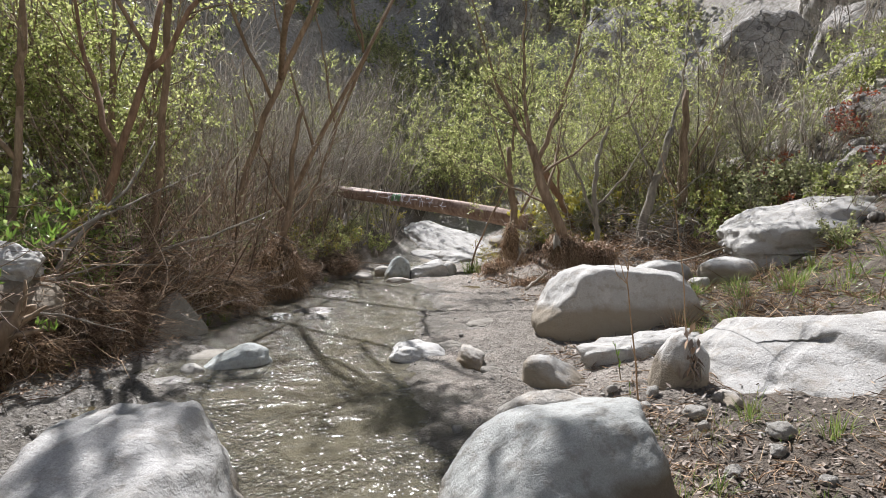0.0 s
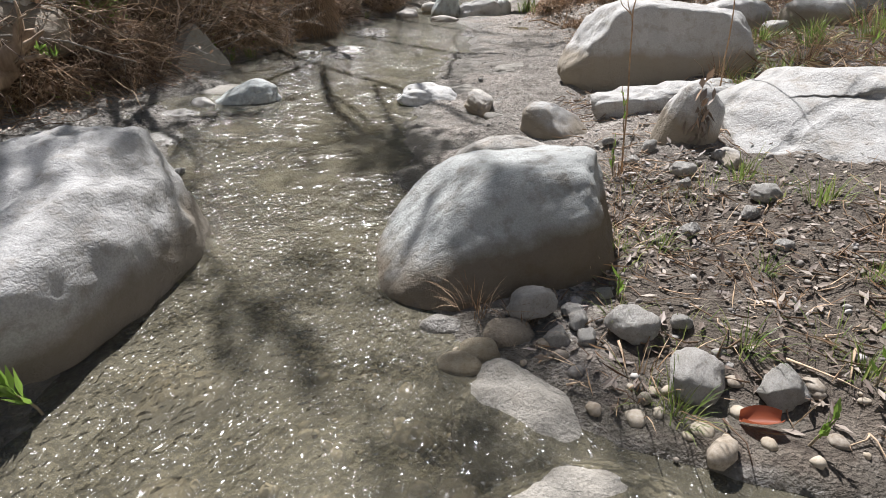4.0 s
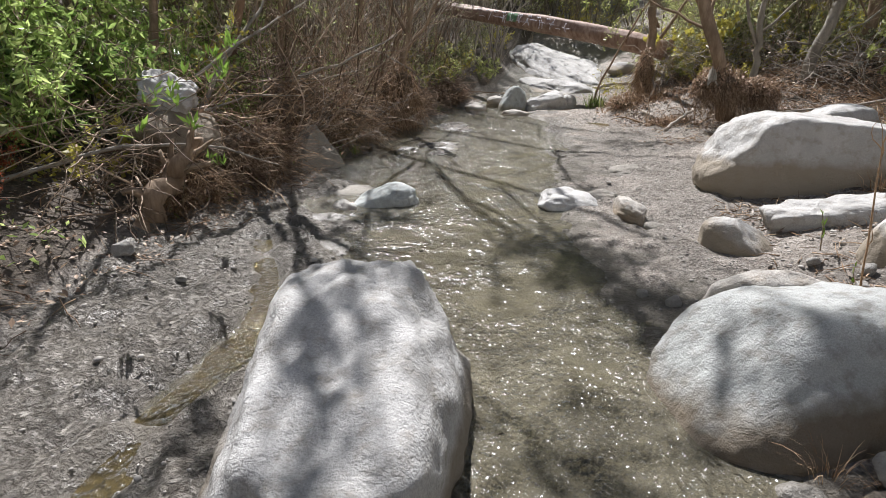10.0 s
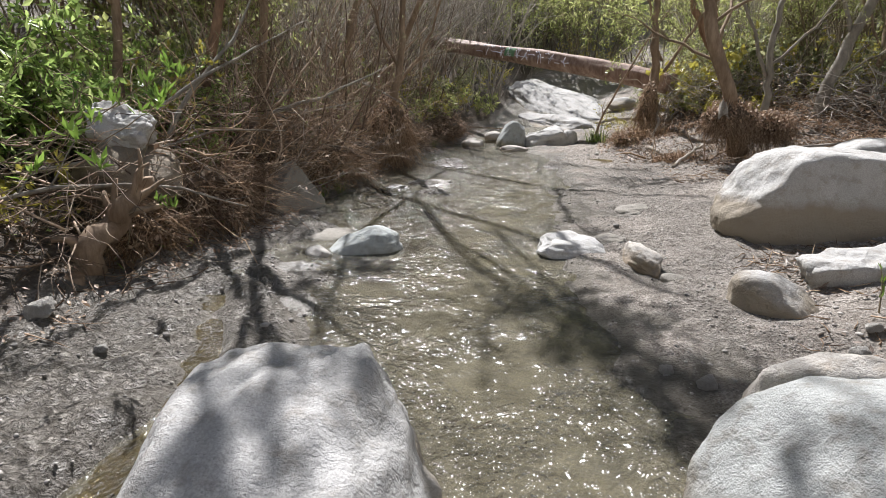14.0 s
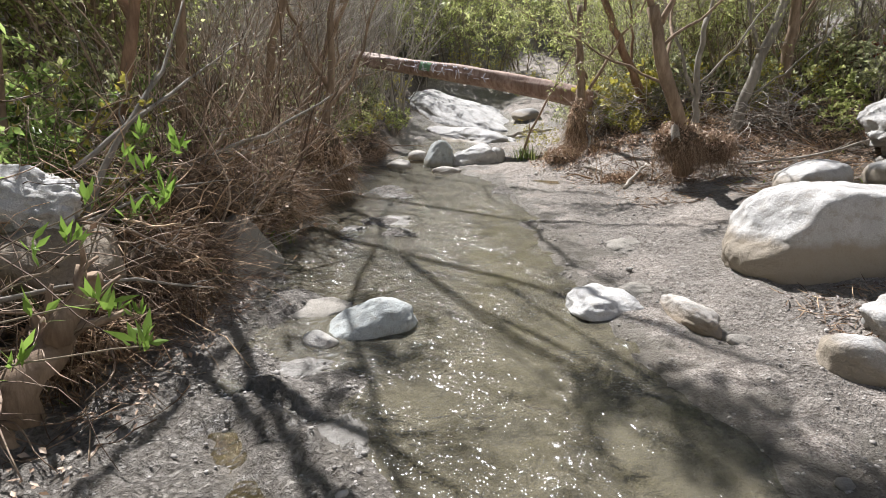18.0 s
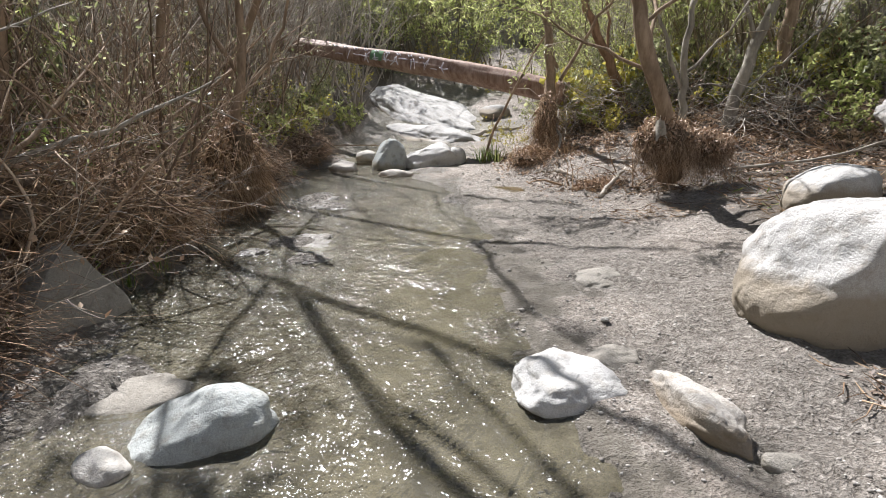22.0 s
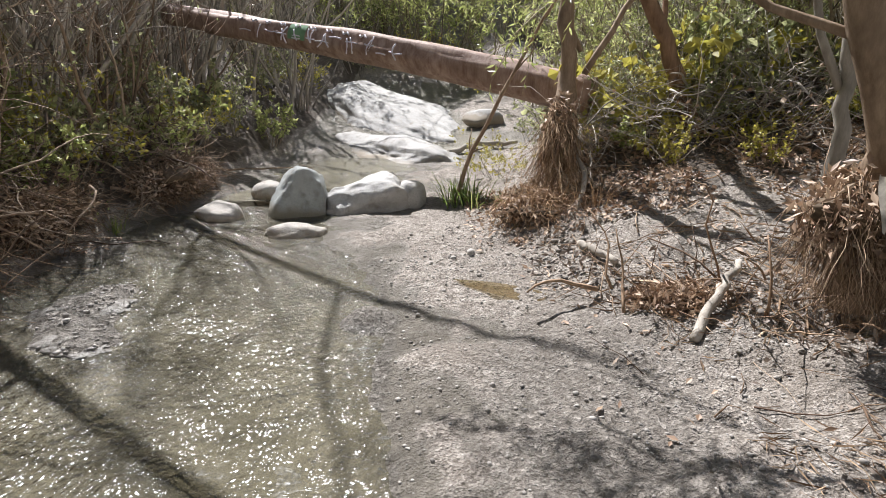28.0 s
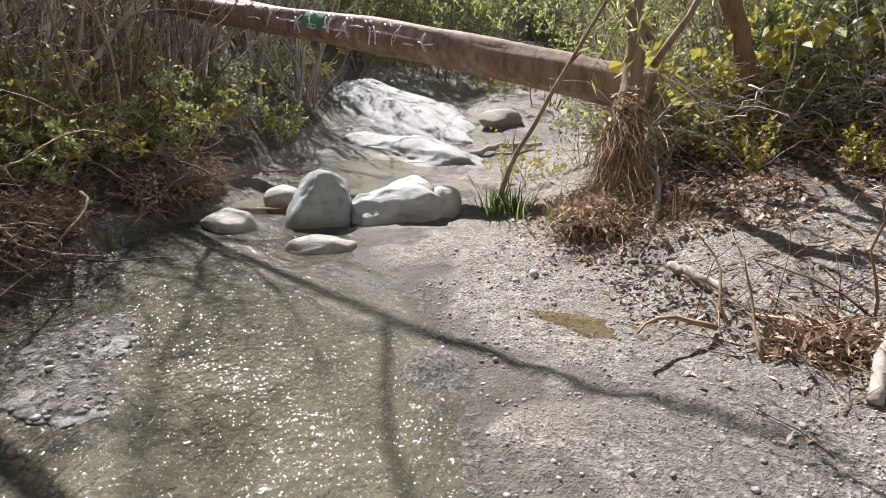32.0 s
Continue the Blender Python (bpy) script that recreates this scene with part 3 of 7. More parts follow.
    # trodden lumps of the mud flat and the sandbar
    mud = smooth(0.0, 0.2, xl - x) * (1 - smooth(-0.1, 0.3, xb - x)) * (1 - smooth(4.4, 5.4, y))
    trod = smooth(0.25, 0.7, x - xr) * (1 - smooth(2.0, 3.0, x - xr)) * smooth(3.0, 4.2, y) * (1 - smooth(9.5, 11, y))
    h = h + (0.045 * mud + 0.014 * trod) * fbm(flat(x, y, 4.6), 3, 61) + 0.05 * mud * np.abs(fbm(flat(x, y, 5.2), 2, 63)) + 0.02 * mud * fbm(flat(x, y, 10.0), 2, 67)
    if not parts:
        return h
    litter = np.maximum(smooth(0.0, 0.3, xb - x), smooth(1.7, 3.0, x - xr) * 0.75)
    litter = np.maximum(litter * (1 - smooth(8.8, 9.2, y) * (1 - smooth(11.2, 12.0, y)) * (1 - smooth(2.6, 3.4, x)) * smooth(-0.5, 0.5, x)), smooth(0.2, 0.6, bank / 0.62) * smooth(12.0, 13.0, y))
    litter = np.maximum(litter, smooth(0.9, 1.5, x) * (1 - smooth(3.6, 4.6, y)) * 0.72)
    wet = np.maximum(1 - smooth(0.012, 0.055, h - rise(y)), cut)
    wet = np.maximum(wet, 1.1 * smooth(-0.2, 0.1, xl - x) * (1 - smooth(-0.1, 0.2, xb - x)) * (1 - smooth(4.2, 5.6, y)) * 0.8)
    slope = smooth(1.6, 3.4, h - rise(y) * 0.6)
    silt = smooth(0.0, 0.07, -(h - rise(y)))
    shoal = smooth(-0.03, 0.0, h) * (inside > 0) * (y < 12.4)
    return h, wet, litter, slope, silt, np.maximum(np.maximum(mud * smooth(0.0, 0.03, h) * (1 - cut), shoal), 0.6 * trod * smooth(-0.2, 0.3, fbm(flat(x, y, 0.9), 2, 71)))


def gz(x, y):
    return float(height(x, y))


def axis(lo, hi, step, low_end, high_end, grow=1.09):
    mid = list(np.arange(lo, hi, step))
    down, up, s = [], [], step
    v = lo
    while v > low_end:
        s *= grow
        v -= s
        down.append(v)
    v, s = mid[-1], step
    while v < high_end:
        s *= grow
        v += s
        up.append(v)
    return np.array(down[::-1] + mid + up)


gx, gy = axis(-4.2, 4.2, 0.042, -110, 110, 1.06), axis(0.6, 13.6, 0.046, -110, 150, 1.06)
GX, GY = np.meshgrid(gx, gy)
GH, GWET, GLIT, GSLOPE, GSILT, GMUD = height(GX, GY, True)
nxg, nyg = len(gx), len(gy)
gi = (np.arange(nyg - 1)[:, None] * nxg + np.arange(nxg - 1)[None]).ravel()
gme = mesh_of("ground", np.stack([GX, GY, GH], -1).reshape(-1, 3), np.stack([gi, gi + 1, gi + nxg + 1, gi + nxg], -1), M["ground"])
for key, val in (("wet", GWET), ("litter", GLIT), ("slope", GSLOPE), ("silt", GSILT), ("mud", GMUD)):
    gme.attributes.new(key, "FLOAT", "POINT").data.foreach_set("value", val.ravel().astype(np.float32))
tagged(new("ground", gme), "grey gravelly sandbar, silty streambed and brown littered banks", "ground", kind="structure")


def sheet(name, x0, x1, y0, y1, z, material, label):
    vs, fs = [(x0, y0, z), (x1, y0, z), (x1, y1, z), (x0, y1, z)], [[0, 1, 2, 3]]
    return tagged(new(name, mesh_of(name, vs, fs, material)), label, "water", kind="structure")


sheet("water", -4.0, 4.0, -7, 13.35, 0.0, M["water"], "shallow silty grey-green stream water with small ripples")
sheet("water_upper_pool", -3.0, 0.3, 13.36, 16.9, 0.055, M["pool"], "small still silty pool above the stone dam")

# ---- rocks ----
BALLS = {}


def ball(sub):
    if sub not in BALLS:
        bm = bmesh.new()
        bmesh.ops.create_icosphere(bm, subdivisions=sub, radius=1)
        BALLS[sub] = (np.array([v.co[:] for v in bm.verts]), [[v.index for v in f.verts] for f in bm.faces])
        bm.free()
    return BALLS[sub]


def rock_mesh(name, size, material, seed, sub=4, power=2.5, lumps=0.10, fine=0.02, cuts=6, cut_at=0.8, given_cuts=(), ridge=None, worn=0.045):
    """A boulder of half extents size: a rounded block with planed facets, lumps and a pitted skin."""
    rng = np.random.default_rng(seed)
    v, f = ball(sub)
    r = (np.abs(v) ** power).sum(1) ** (-1 / power)
    p = v * r[:, None]
    planes = list(given_cuts)
    for _ in range(cuts):
        n = rng.normal(size=3)
        planes.append((*(n / np.linalg.norm(n)), cut_at + rng.uniform(0, 0.18)))
    for a, b, c, d in planes:
        n = np.array([a, b, c]) / math.sqrt(a * a + b * b + c * c)
        over = p @ n - d
        p = p - n * (0.88 * worn * np.logaddexp(0, over / worn))[:, None]
    off = rng.uniform(-50, 50, 3)
    if ridge:
        # broken edges of parallel layers: a saw-tooth across the way given
        way, period, depth = ridge
        s = p @ np.array(way) / period + 0.14 * fbm(p * 1.6 + off, 2, seed + 9)
        s = s - np.floor(s)
        p = p - depth * (np.minimum(s / 0.82, (1 - s) / 0.18))[:, None] * np.sign(p) * np.array([0.0, 0.3, 1.0])
    p = p * (1 + lumps * fbm(p * 1.25 + off, 3, seed)[:, None] + fine * fbm(p * 7 + off, 3, seed + 3)[:, None])
    if sub >= 5:
        p = p * (1 + fine * 0.45 * np.minimum(0, fbm(p * 22 + off, 2, seed + 5) + 0.25)[:, None])
    return mesh_of(name, p * np.array(size), f, material)


def rock(name, x, y, z, size, turn, material, seed, label, tilt=(0, 0), category="boulder", group="", **kw):
    ob = new(name, rock_mesh(name, size, material, seed, **kw))
    ob.matrix_world = pose(x, y, z, tilt[0], tilt[1], turn)
    return tagged(ob, label, category, group)


# the two boulders that flank the channel
rock("boulder", -1.045, 1.90, -0.14, (0.50, 0.86, 0.76), 4, M["granite_stain_shade"], 6, "large pale granite boulder with a broad flat top in the stream", (2, 1), sub=6,
     power=3.6, lumps=0.055, fine=0.03, cuts=2, cut_at=0.97, worn=0.045, given_cuts=((0.06, -0.17, 1, 0.84), (0.8, 0.9, 0.40, 1.06), (0.7, 0.1, 0.75, 1.02), (0.64, -0.76, -0.02, 0.93), (-0.75, -0.45, 0.50, 0.84), (-0.7, -0.72, 0.05, 0.92), (-0.1, -0.95, 0.28, 0.88)))
rock("boulder", 0.775, 2.67, 0.12, (0.60, 0.43, 0.42), 24, M["granite_grey"], 8, "rounded grey granite boulder with brown waterline stain", (-4, -15), sub=6,
     power=2.7, lumps=0.05, fine=0.018, cuts=2, cut_at=0.97, worn=0.05, given_cuts=((-0.20, -1, 0.85, 0.70), (0.25, 0.05, 1, 0.74), (-0.80, -0.05, 1.0, 0.58), (1, -0.3, 0.1, 0.92)))
rock("boulder", 0.85, 3.14, 0.16, (0.36, 0.26, 0.33), 12, M["granite_warm"], 15, "angular pale warm-toned rock behind the grey boulder", (6, -8), sub=5, power=2.4, cuts=9, cut_at=0.7, lumps=0.10)
rock("boulder", 1.78, 6.12, 0.36, (0.86, 0.54, 0.53), -10, M["granite"], 21, "big smooth pale granite boulder beside the sandbar", (0, -3), sub=6, power=2.6, lumps=0.08, cuts=3, cut_at=0.9,
     given_cuts=((0.22, -1, 0.10, 0.66), (-1, -0.45, 0.6, 0.86), (0.2, 0, 1, 0.92)))
rock("rock_slab", 3.00, 4.25, 0.20, (1.05, 0.80, 0.40), -14, M["slab"], 27, "broad pale rock slab with dark diagonal cracks", (10, -7), sub=6, power=2.8, lumps=0.12, fine=0.02, cuts=5, cut_at=0.88, worn=0.06, category="rock",
     given_cuts=((0, -0.5, 1, 0.75),), ridge=((0.80, 0.6, 0.0), 0.62, 0.12))
rock("rock_slab", 1.80, 5.02, 0.12, (0.56, 0.22, 0.27), 14, M["slab"], 29, "low cracked rock with a straight lit edge between the boulders", (6, -9), sub=5, power=4.5, cuts=4, cut_at=0.85, worn=0.02, fine=0.05,
     given_cuts=((0, -1, 0.12, 0.70), (0.1, 0.1, 1, 0.72)), ridge=((0.9, 0.3, 0.2), 0.5, 0.08), category="rock")
rock("rock", 1.84, 4.20, 0.22, (0.18, 0.17, 0.34), 15, M["granite"], 31, "upright pale stone with dry leaves lodged on it", (6, 10), sub=5, power=2.6, cuts=3, cut_at=0.86, worn=0.05, category="rock")
rock("rock", 2.05, 3.82, 0.10, (0.13, 0.11, 0.13), 40, M["granite"], 33, "small pale wedge stone against the slab", (0, 20), sub=4, cuts=8, cut_at=0.7, category="rock")
rock("rock", 0.98, 4.50, 0.10, (0.27, 0.18, 0.19), -28, M["granite"], 37, "triangular pale stone on the sandbar", (4, 12), sub=5, power=2.6, cuts=5, cut_at=0.76, worn=0.03, lumps=0.10, given_cuts=((0.7, 0, 0.8, 0.62),), category="rock")
rock("rock", 0.25, 5.33, 0.035, (0.13, 0.31, 0.125), 17, M["granite_warm"], 41, "narrow ridge of pale stone half sunk in sand", (-4, 18), sub=5, power=3.0, cuts=8, cut_at=0.7, lumps=0.16, fine=0.04, worn=0.02, category="rock")
rock("rock", 0.47, 4.96, 0.03, (0.10, 0.07, 0.05), 10, M["mudded"], 42, "small flat muddy stone half sunk in sand", (0, 10), sub=4, cuts=9, cut_at=0.7, category="rock")
rock("rock", -0.34, 5.63, -0.005, (0.30, 0.27, 0.135), 14, M["granite_clean"], 43, "low pale stone at the water's edge", (3, 6), sub=5, power=2.6, cuts=8, cut_at=0.72, lumps=0.18, fine=0.04, category="rock")
rock("rock", 0.0, 5.84, 0.02, (0.22, 0.15, 0.08), -10, M["mudded"], 44, "flat mud-smeared stone half sunk in sand", (0, 0), sub=5, cuts=8, cut_at=0.7, lumps=0.16, fine=0.05, category="rock")
rock("rock", -2.10, 5.30, -0.01, (0.35, 0.23, 0.215), 14, M["bluish"], 47, "smooth bluish stone standing in shallow water", (0, -4), sub=5, power=2.05, cuts=1, cut_at=0.92, lumps=0.12, given_cuts=((-0.6, -0.1, 1, 0.60),), worn=0.10, category="rock")
rock("rock", -2.68, 5.62, -0.045, (0.36, 0.22, 0.07), 20, M["mudded"], 46, "flat wet rock just out of the water", (2, -3), sub=5, power=3.0, cuts=6, cut_at=0.8, lumps=0.16, category="rock")
rock("rock", -2.42, 5.05, 0.0, (0.14, 0.09, 0.06), -30, M["pebble"], 48, "small wet stone beside the bluish stone", (0, 0), sub=4, category="rock")
rock("rock", 0.42, 7.20, -0.01, (0.31, 0.24, 0.075), 15, M["mudded"], 49, "low mud-smeared stone on the sandbar", (0, -4), sub=5, power=2.2, lumps=0.2, fine=0.05, cuts=6, cut_at=0.8, worn=0.06, category="rock")
rock("rock", 0.24, 7.16, -0.01, (0.15, 0.13, 0.09), 25, M["mudded"], 50, "washed pale tip of stone in the mud", (0, -4), sub=4, power=2.2, lumps=0.14, cuts=4, cut_at=0.85, category="rock")
rock("rock", -3.50, 6.48, 0.16, (0.20, 0.44, 0.50), -14, M["mudded"], 51, "pale brown silted wedge of rock in the bank", (-6, -16), sub=5, power=2.6, cuts=3, cut_at=0.9, given_cuts=((0, -0.72, 0.85, 0.42), (0, 0.85, 0.55, 0.58), (1, 0, 0.3, 0.62)), worn=0.03, category="rock")
rock("rock", -4.10, 4.90, 1.07, (0.25, 0.19, 0.21), 8, M["granite_clean"], 53, "white stone with dark hollows lodged in the bank brush", (0, 0), sub=5, power=2.6, lumps=0.30, fine=0.10, cuts=4, cut_at=0.8, given_cuts=((0.35, -0.62, 0.85, 0.45),), worn=0.03, category="rock")
rock("rock", -4.05, 4.78, 0.66, (0.42, 0.36, 0.30), 15, M["silted"], 54, "dark mossy rock under the white stone", (0, 0), sub=5, cuts=8, cut_at=0.7, category="rock")
rock("rock", -1.83, 13.02, 0.10, (0.31, 0.26, 0.41), 12, M["bluish"], 57, "upright bluish stone of the small dam", (0, 10), sub=5, power=2.1, lumps=0.16, fine=0.03, cuts=3, cut_at=0.86, given_cuts=((-0.9, -0.2, 0.55, 0.74), (0.1, -1, 0.35, 0.74)), worn=0.06, category="rock", group="dam stones")
rock("rock", -1.12, 13.22, 0.10, (0.46, 0.27, 0.26), 10, M["granite_clean"], 59, "white block-like stone of the small dam", (12, -4), sub=5, power=4.6, lumps=0.18, fine=0.03, cuts=6, cut_at=0.84, worn=0.03, category="rock", group="dam stones")
rock("rock", -0.66, 13.30, 0.13, (0.20, 0.19, 0.20), 50, M["granite_clean"], 60, "small pale stone at the end of the dam", (0, 0), sub=4, cuts=6, cut_at=0.8, category="rock", group="dam stones")
rock("rock", -1.69, 12.20, 0.0, (0.28, 0.20, 0.09), 8, M["granite_warm"], 61, "flat pale stone at the edge of the sandbar", (0, 0), sub=4, cuts=6, cut_at=0.78, lumps=0.18, category="rock", group="dam stones")
rock("rock", -2.66, 12.82, 0.0, (0.27, 0.2, 0.17), -20, M["granite_warm"], 62, "wet pale stone in the riffle", (0, 0), sub=4, cuts=6, cut_at=0.76, category="rock", group="dam stones")
rock("rock", -2.32, 13.62, 0.08, (0.24, 0.2, 0.16), 10, M["granite_warm"], 63, "low stone behind the dam", (0, 0), sub=4, cuts=7, cut_at=0.72, category="rock", group="dam stones")
for k, (x, y, a, b, t) in enumerate(((-2.30, 8.42, 0.40, 0.28, 12), (-2.18, 7.84, 0.26, 0.17, -15), (-2.66, 10.38, 0.34, 0.24, 25), (-2.38, 9.96, 0.28, 0.2, -10), (-2.75, 8.0, 0.2, 0.14, 40), (-2.45, 4.62, 0.24, 0.17, 10), (-2.12, 3.95, 0.2, 0.26, 15))):
    rock("rock", x, y, -0.030, (a, b, 0.055), t, M["wet_rock"], 640 + k, "flat wet silty rock awash in the riffle", (2, -2), sub=5, power=2.2, lumps=0.3, fine=0.10, cuts=5, cut_at=0.8, category="rock", group="rocks awash")
rock("rock", 2.85, 8.15, 0.46, (0.52, 0.36, 0.30), 20, M["granite"], 65, "pale rock on the grassy sandy bank", (0, 0), sub=5, cuts=8, cut_at=0.75, category="rock")
rock("rock", 3.75, 8.0, 0.55, (0.40, 0.30, 0.24), -20, M["granite"], 66, "pale rock among grass", (0, 0), sub=4, cuts=8, cut_at=0.75, category="rock")
rock("rock_slab", 5.6, 9.2, 1.0, (1.9, 1.1, 0.62), 10, M["slab"], 67, "long whitish bedrock outcrop on the rocky slope", (4, -4), sub=6, power=2.9, cuts=7, cut_at=0.8, lumps=0.14, fine=0.03, category="rock", ridge=((0.4, 0.2, 0.9), 0.5, 0.12))
rock("rock", 8.2, 10.3, 1.9, (1.1, 0.8, 0.8), 30, M["granite"], 68, "pale boulder high on the rocky slope", (0, 0), sub=5, cuts=9, cut_at=0.7, category="rock")
rock("bedrock_slab", -1.45, 21.5, 0.24, (1.45, 3.8, 0.78), 32, M["granite"], 71, "long pale water-worn bedrock ramp beside the stream", (12, 8), sub=6, power=2.5, lumps=0.16, fine=0.04, cuts=4, cut_at=0.9, given_cuts=((0, 0, 1, 0.85),), worn=0.08, category="rock")
rock("bedrock_slab", -0.95, 17.6, -0.02, (0.95, 1.9, 0.34), 28, M["granite"], 72, "low shelf of bedrock below the ramp", (3, 2), sub=5, power=2.4, lumps=0.25, fine=0.06, cuts=6, cut_at=0.8, category="rock")
rock("rock", 0.75, 19.6, 0.55, (0.45, 0.35, 0.22), 20, M["granite"], 73, "pale rock by the upper stream", (0, 0), sub=4, cuts=8, category="rock")

# cliff blocks of the canyon walls: large ones, then many that break up the slopes
for k, (x, y, z, a, b, c, t) in enumerate((
        (12.2, 14.5, 5.2, 2.0, 1.7, 2.2, -15), (12.5, 19.0, 6.4, 2.4, 2.2, 2.8, 30), (15.8, 17.5, 9.5, 3.0, 2.6, 3.2, 10), (11.8, 25.0, 7.0, 3.2, 3.0, 4.2, -20), (16.5, 26.0, 11.5, 4.0, 3.5, 4.4, 25),
        (14.5, 10.2, 6.4, 2.2, 1.7, 1.9, 35), (18.5, 12.5, 10.0, 3.2, 2.8, 3.0, 5), (-14, 22, 7.5, 3.2, 3.0, 3.6, 10), (-11, 31, 7.5, 3.4, 3.0, 4.6, -20), (-18, 30, 13, 4.5, 4.0, 5.0, 30),
        (-9.5, 42, 9.5, 4.0, 4.0, 7.0, 15), (9.5, 42, 11, 5.0, 4.5, 8.0, 0), (-1.6, 49, 17, 3.6, 4.5, 10.0, 20), (3.5, 54, 21, 4.5, 4.5, 9.0, -20))):
    rock("cliff_rock", x, y, z, (a, b, c), t, M["cliff"], 200 + k, "weathered grey-tan cliff block on the canyon wall", (5, -6), sub=5, power=3.6, lumps=0.10, fine=0.06, cuts=30, cut_at=0.52, worn=0.012, category="rock", group="canyon wall rocks")
blocks = [rock_mesh("cliff_rock", (1.0, 0.85, 0.8), M["cliff"], 230 + k, sub=4, power=3.6, lumps=0.10, fine=0.07, cuts=26, cut_at=0.50, worn=0.012) for k in range(6)]
rngc = np.random.default_rng(23)
for k in range(84):
    side = k % 7 < 5
    x, y = (rngc.uniform(7.2, 19), rngc.uniform(10, 30)) if side else (-rngc.uniform(9, 18), rngc.uniform(12, 34))
    s = rngc.uniform(0.4, 1.2) * (0.6 + 0.035 * abs(x))
    ob = new("cliff_rock", blocks[k % 6])
    ob.matrix_world = pose(x, y, gz(x, y) + s * 0.15, rngc.uniform(-20, 20), rngc.uniform(-20, 20), rngc.uniform(0, 360)) @ Matrix.Diagonal((s * 1.25, s, s, 1.0))
    tagged(ob, "angular pale rock jutting from the canyon slope", "rock", "canyon wall rocks")

# ---- growing things ----


def unit(v):
    v = np.asarray(v, float)
    return v / (np.linalg.norm(v) + 1e-9)


def wander(rng, p, d, length, r0, r1, steps=7, crook=0.16, lift=0.05):
    """A crooked tapering line from p along d. Points, radii and ways."""
    pts, ways, d = [np.asarray(p, float)], [], unit(d)
    for _ in range(steps):
        d = unit(d + rng.normal(size=3) * crook + np.array([0, 0, lift]))
        ways.append(d)
        pts.append(pts[-1] + d * length / steps)
    ways.append(d)
    return np.array(pts), np.linspace(r0, r1, steps + 1), np.array(ways)


def side_shoots(rng, lines, per, length, thin, angle, lift=0.03, crook=0.2, steps=5, first=0.25, sideways=None):
    out = []
    for pts, rad, ways in lines:
        n = max(1, int(round(per * rng.uniform(0.7, 1.3))))
        for s in rng.uniform(first, 1.0, n):
            k = s * (len(pts) - 1)
            i = min(int(k), len(pts) - 2)
            p = pts[i] + (pts[i + 1] - pts[i]) * (k - i)
            w = ways[i]
            away = unit(np.cross(w, rng.normal(size=3)))
            if sideways is not None:
                away = unit(away + np.asarray(sideways) * 0.7)
            d = unit(w * math.cos(angle) + away * math.sin(angle))
            L = length * rng.uniform(0.5, 1.25) * (1.15 - 0.5 * s)
            r = max(rad[i] * thin, 0.0032)
            out.append(wander(rng, p, d, L, r, max(r * 0.3, 0.0012), steps, crook, lift))
    return out


def leaf_points(rng, lines, count, first=0.2):
    at, way = [], []
    for pts, _, ways in lines:
        k = rng.uniform(first, 1.0, count) * (len(pts) - 1)
        i = np.minimum(k.astype(int), len(pts) - 2)
        at.append(pts[i] + (pts[i + 1] - pts[i]) * (k - i)[:, None])
        way.append(ways[i])
    return np.concatenate(at), np.concatenate(way)


def plant(name, seed, label, category, stems, side1, side2, leaf, mats, group="", keep_stems=5):
    """A many-stemmed plant round its own base. stems: (count, height, radius, spread, lean); side1, side2: (per line, length, angle) or None;
    leaf: (per twig, length, width, droop) or None; mats: stem, twig, leaf."""
    rng = np.random.default_rng(seed)
    ob = thing(name, Matrix(), label, category, group)
    count, tall, radius, spread, lean = stems
    main = []
    for _ in range(count):
        a, q = rng.uniform(0, 2 * math.pi), rng.uniform(0, 1) ** 0.6
        d = np.array([math.cos(a) * q * spread, math.sin(a) * q * spread, 1.0]) + np.asarray(lean)
        base = np.array([math.cos(a), math.sin(a), 0]) * q * spread * tall * 0.18 - np.array([0, 0, 0.12])
        main.append(wander(rng, base, d, tall * rng.uniform(0.55, 1.12), radius * rng.uniform(0.6, 1.2), radius * 0.16, 9, 0.13, 0.035))
    for line in main[:keep_stems]:
        part("stem", mesh_of("stem", *tubes([line[:2]], 6), mats[0]), ob)
    if main[keep_stems:]:
        tagged(part("stem_mass", mesh_of("stem_mass", *tubes([l[:2] for l in main[keep_stems:]], 5), mats[0]), ob), kind="stuff")
    one = side_shoots(rng, main, side1[0], side1[1], 0.5, side1[2])
    two = side_shoots(rng, one, side2[0], side2[1], 0.55, side2[2], first=0.15, steps=4) if side2 else []
    tagged(part("twig_mass", mesh_of("twig_mass", *tubes([l[:2] for l in one + two], 3), mats[1]), ob), kind="stuff")
    if leaf:
        at, way = leaf_points(rng, two or one, leaf[0])
        tagged(part("foliage", mesh_of("foliage", *leaves(rng, at, way, leaf[1], leaf[2], leaf[3]), mats[2], False), ob), kind="stuff")
    return ob


def put(ob, x, y, turn=0.0, size=1.0, lean=(0, 0), z=None, first=False):
    m = pose(x, y, gz(x, y) if z is None else z, lean[0], lean[1], turn) @ Matrix.Scale(size, 4)
    if first:
        ob.matrix_basis = m
        return ob
    return copy_thing(ob, m)


def behind_flat(x, y):
    """The undergrowth keeps clear of the open silt flat on the sandy side."""
    return y + 1.4 * float(smooth(1.0, 1.6, x) * (1 - smooth(3.6, 4.4, x)) * smooth(10.6, 11.0, y) * (1 - smooth(12.6, 13.6, y)))


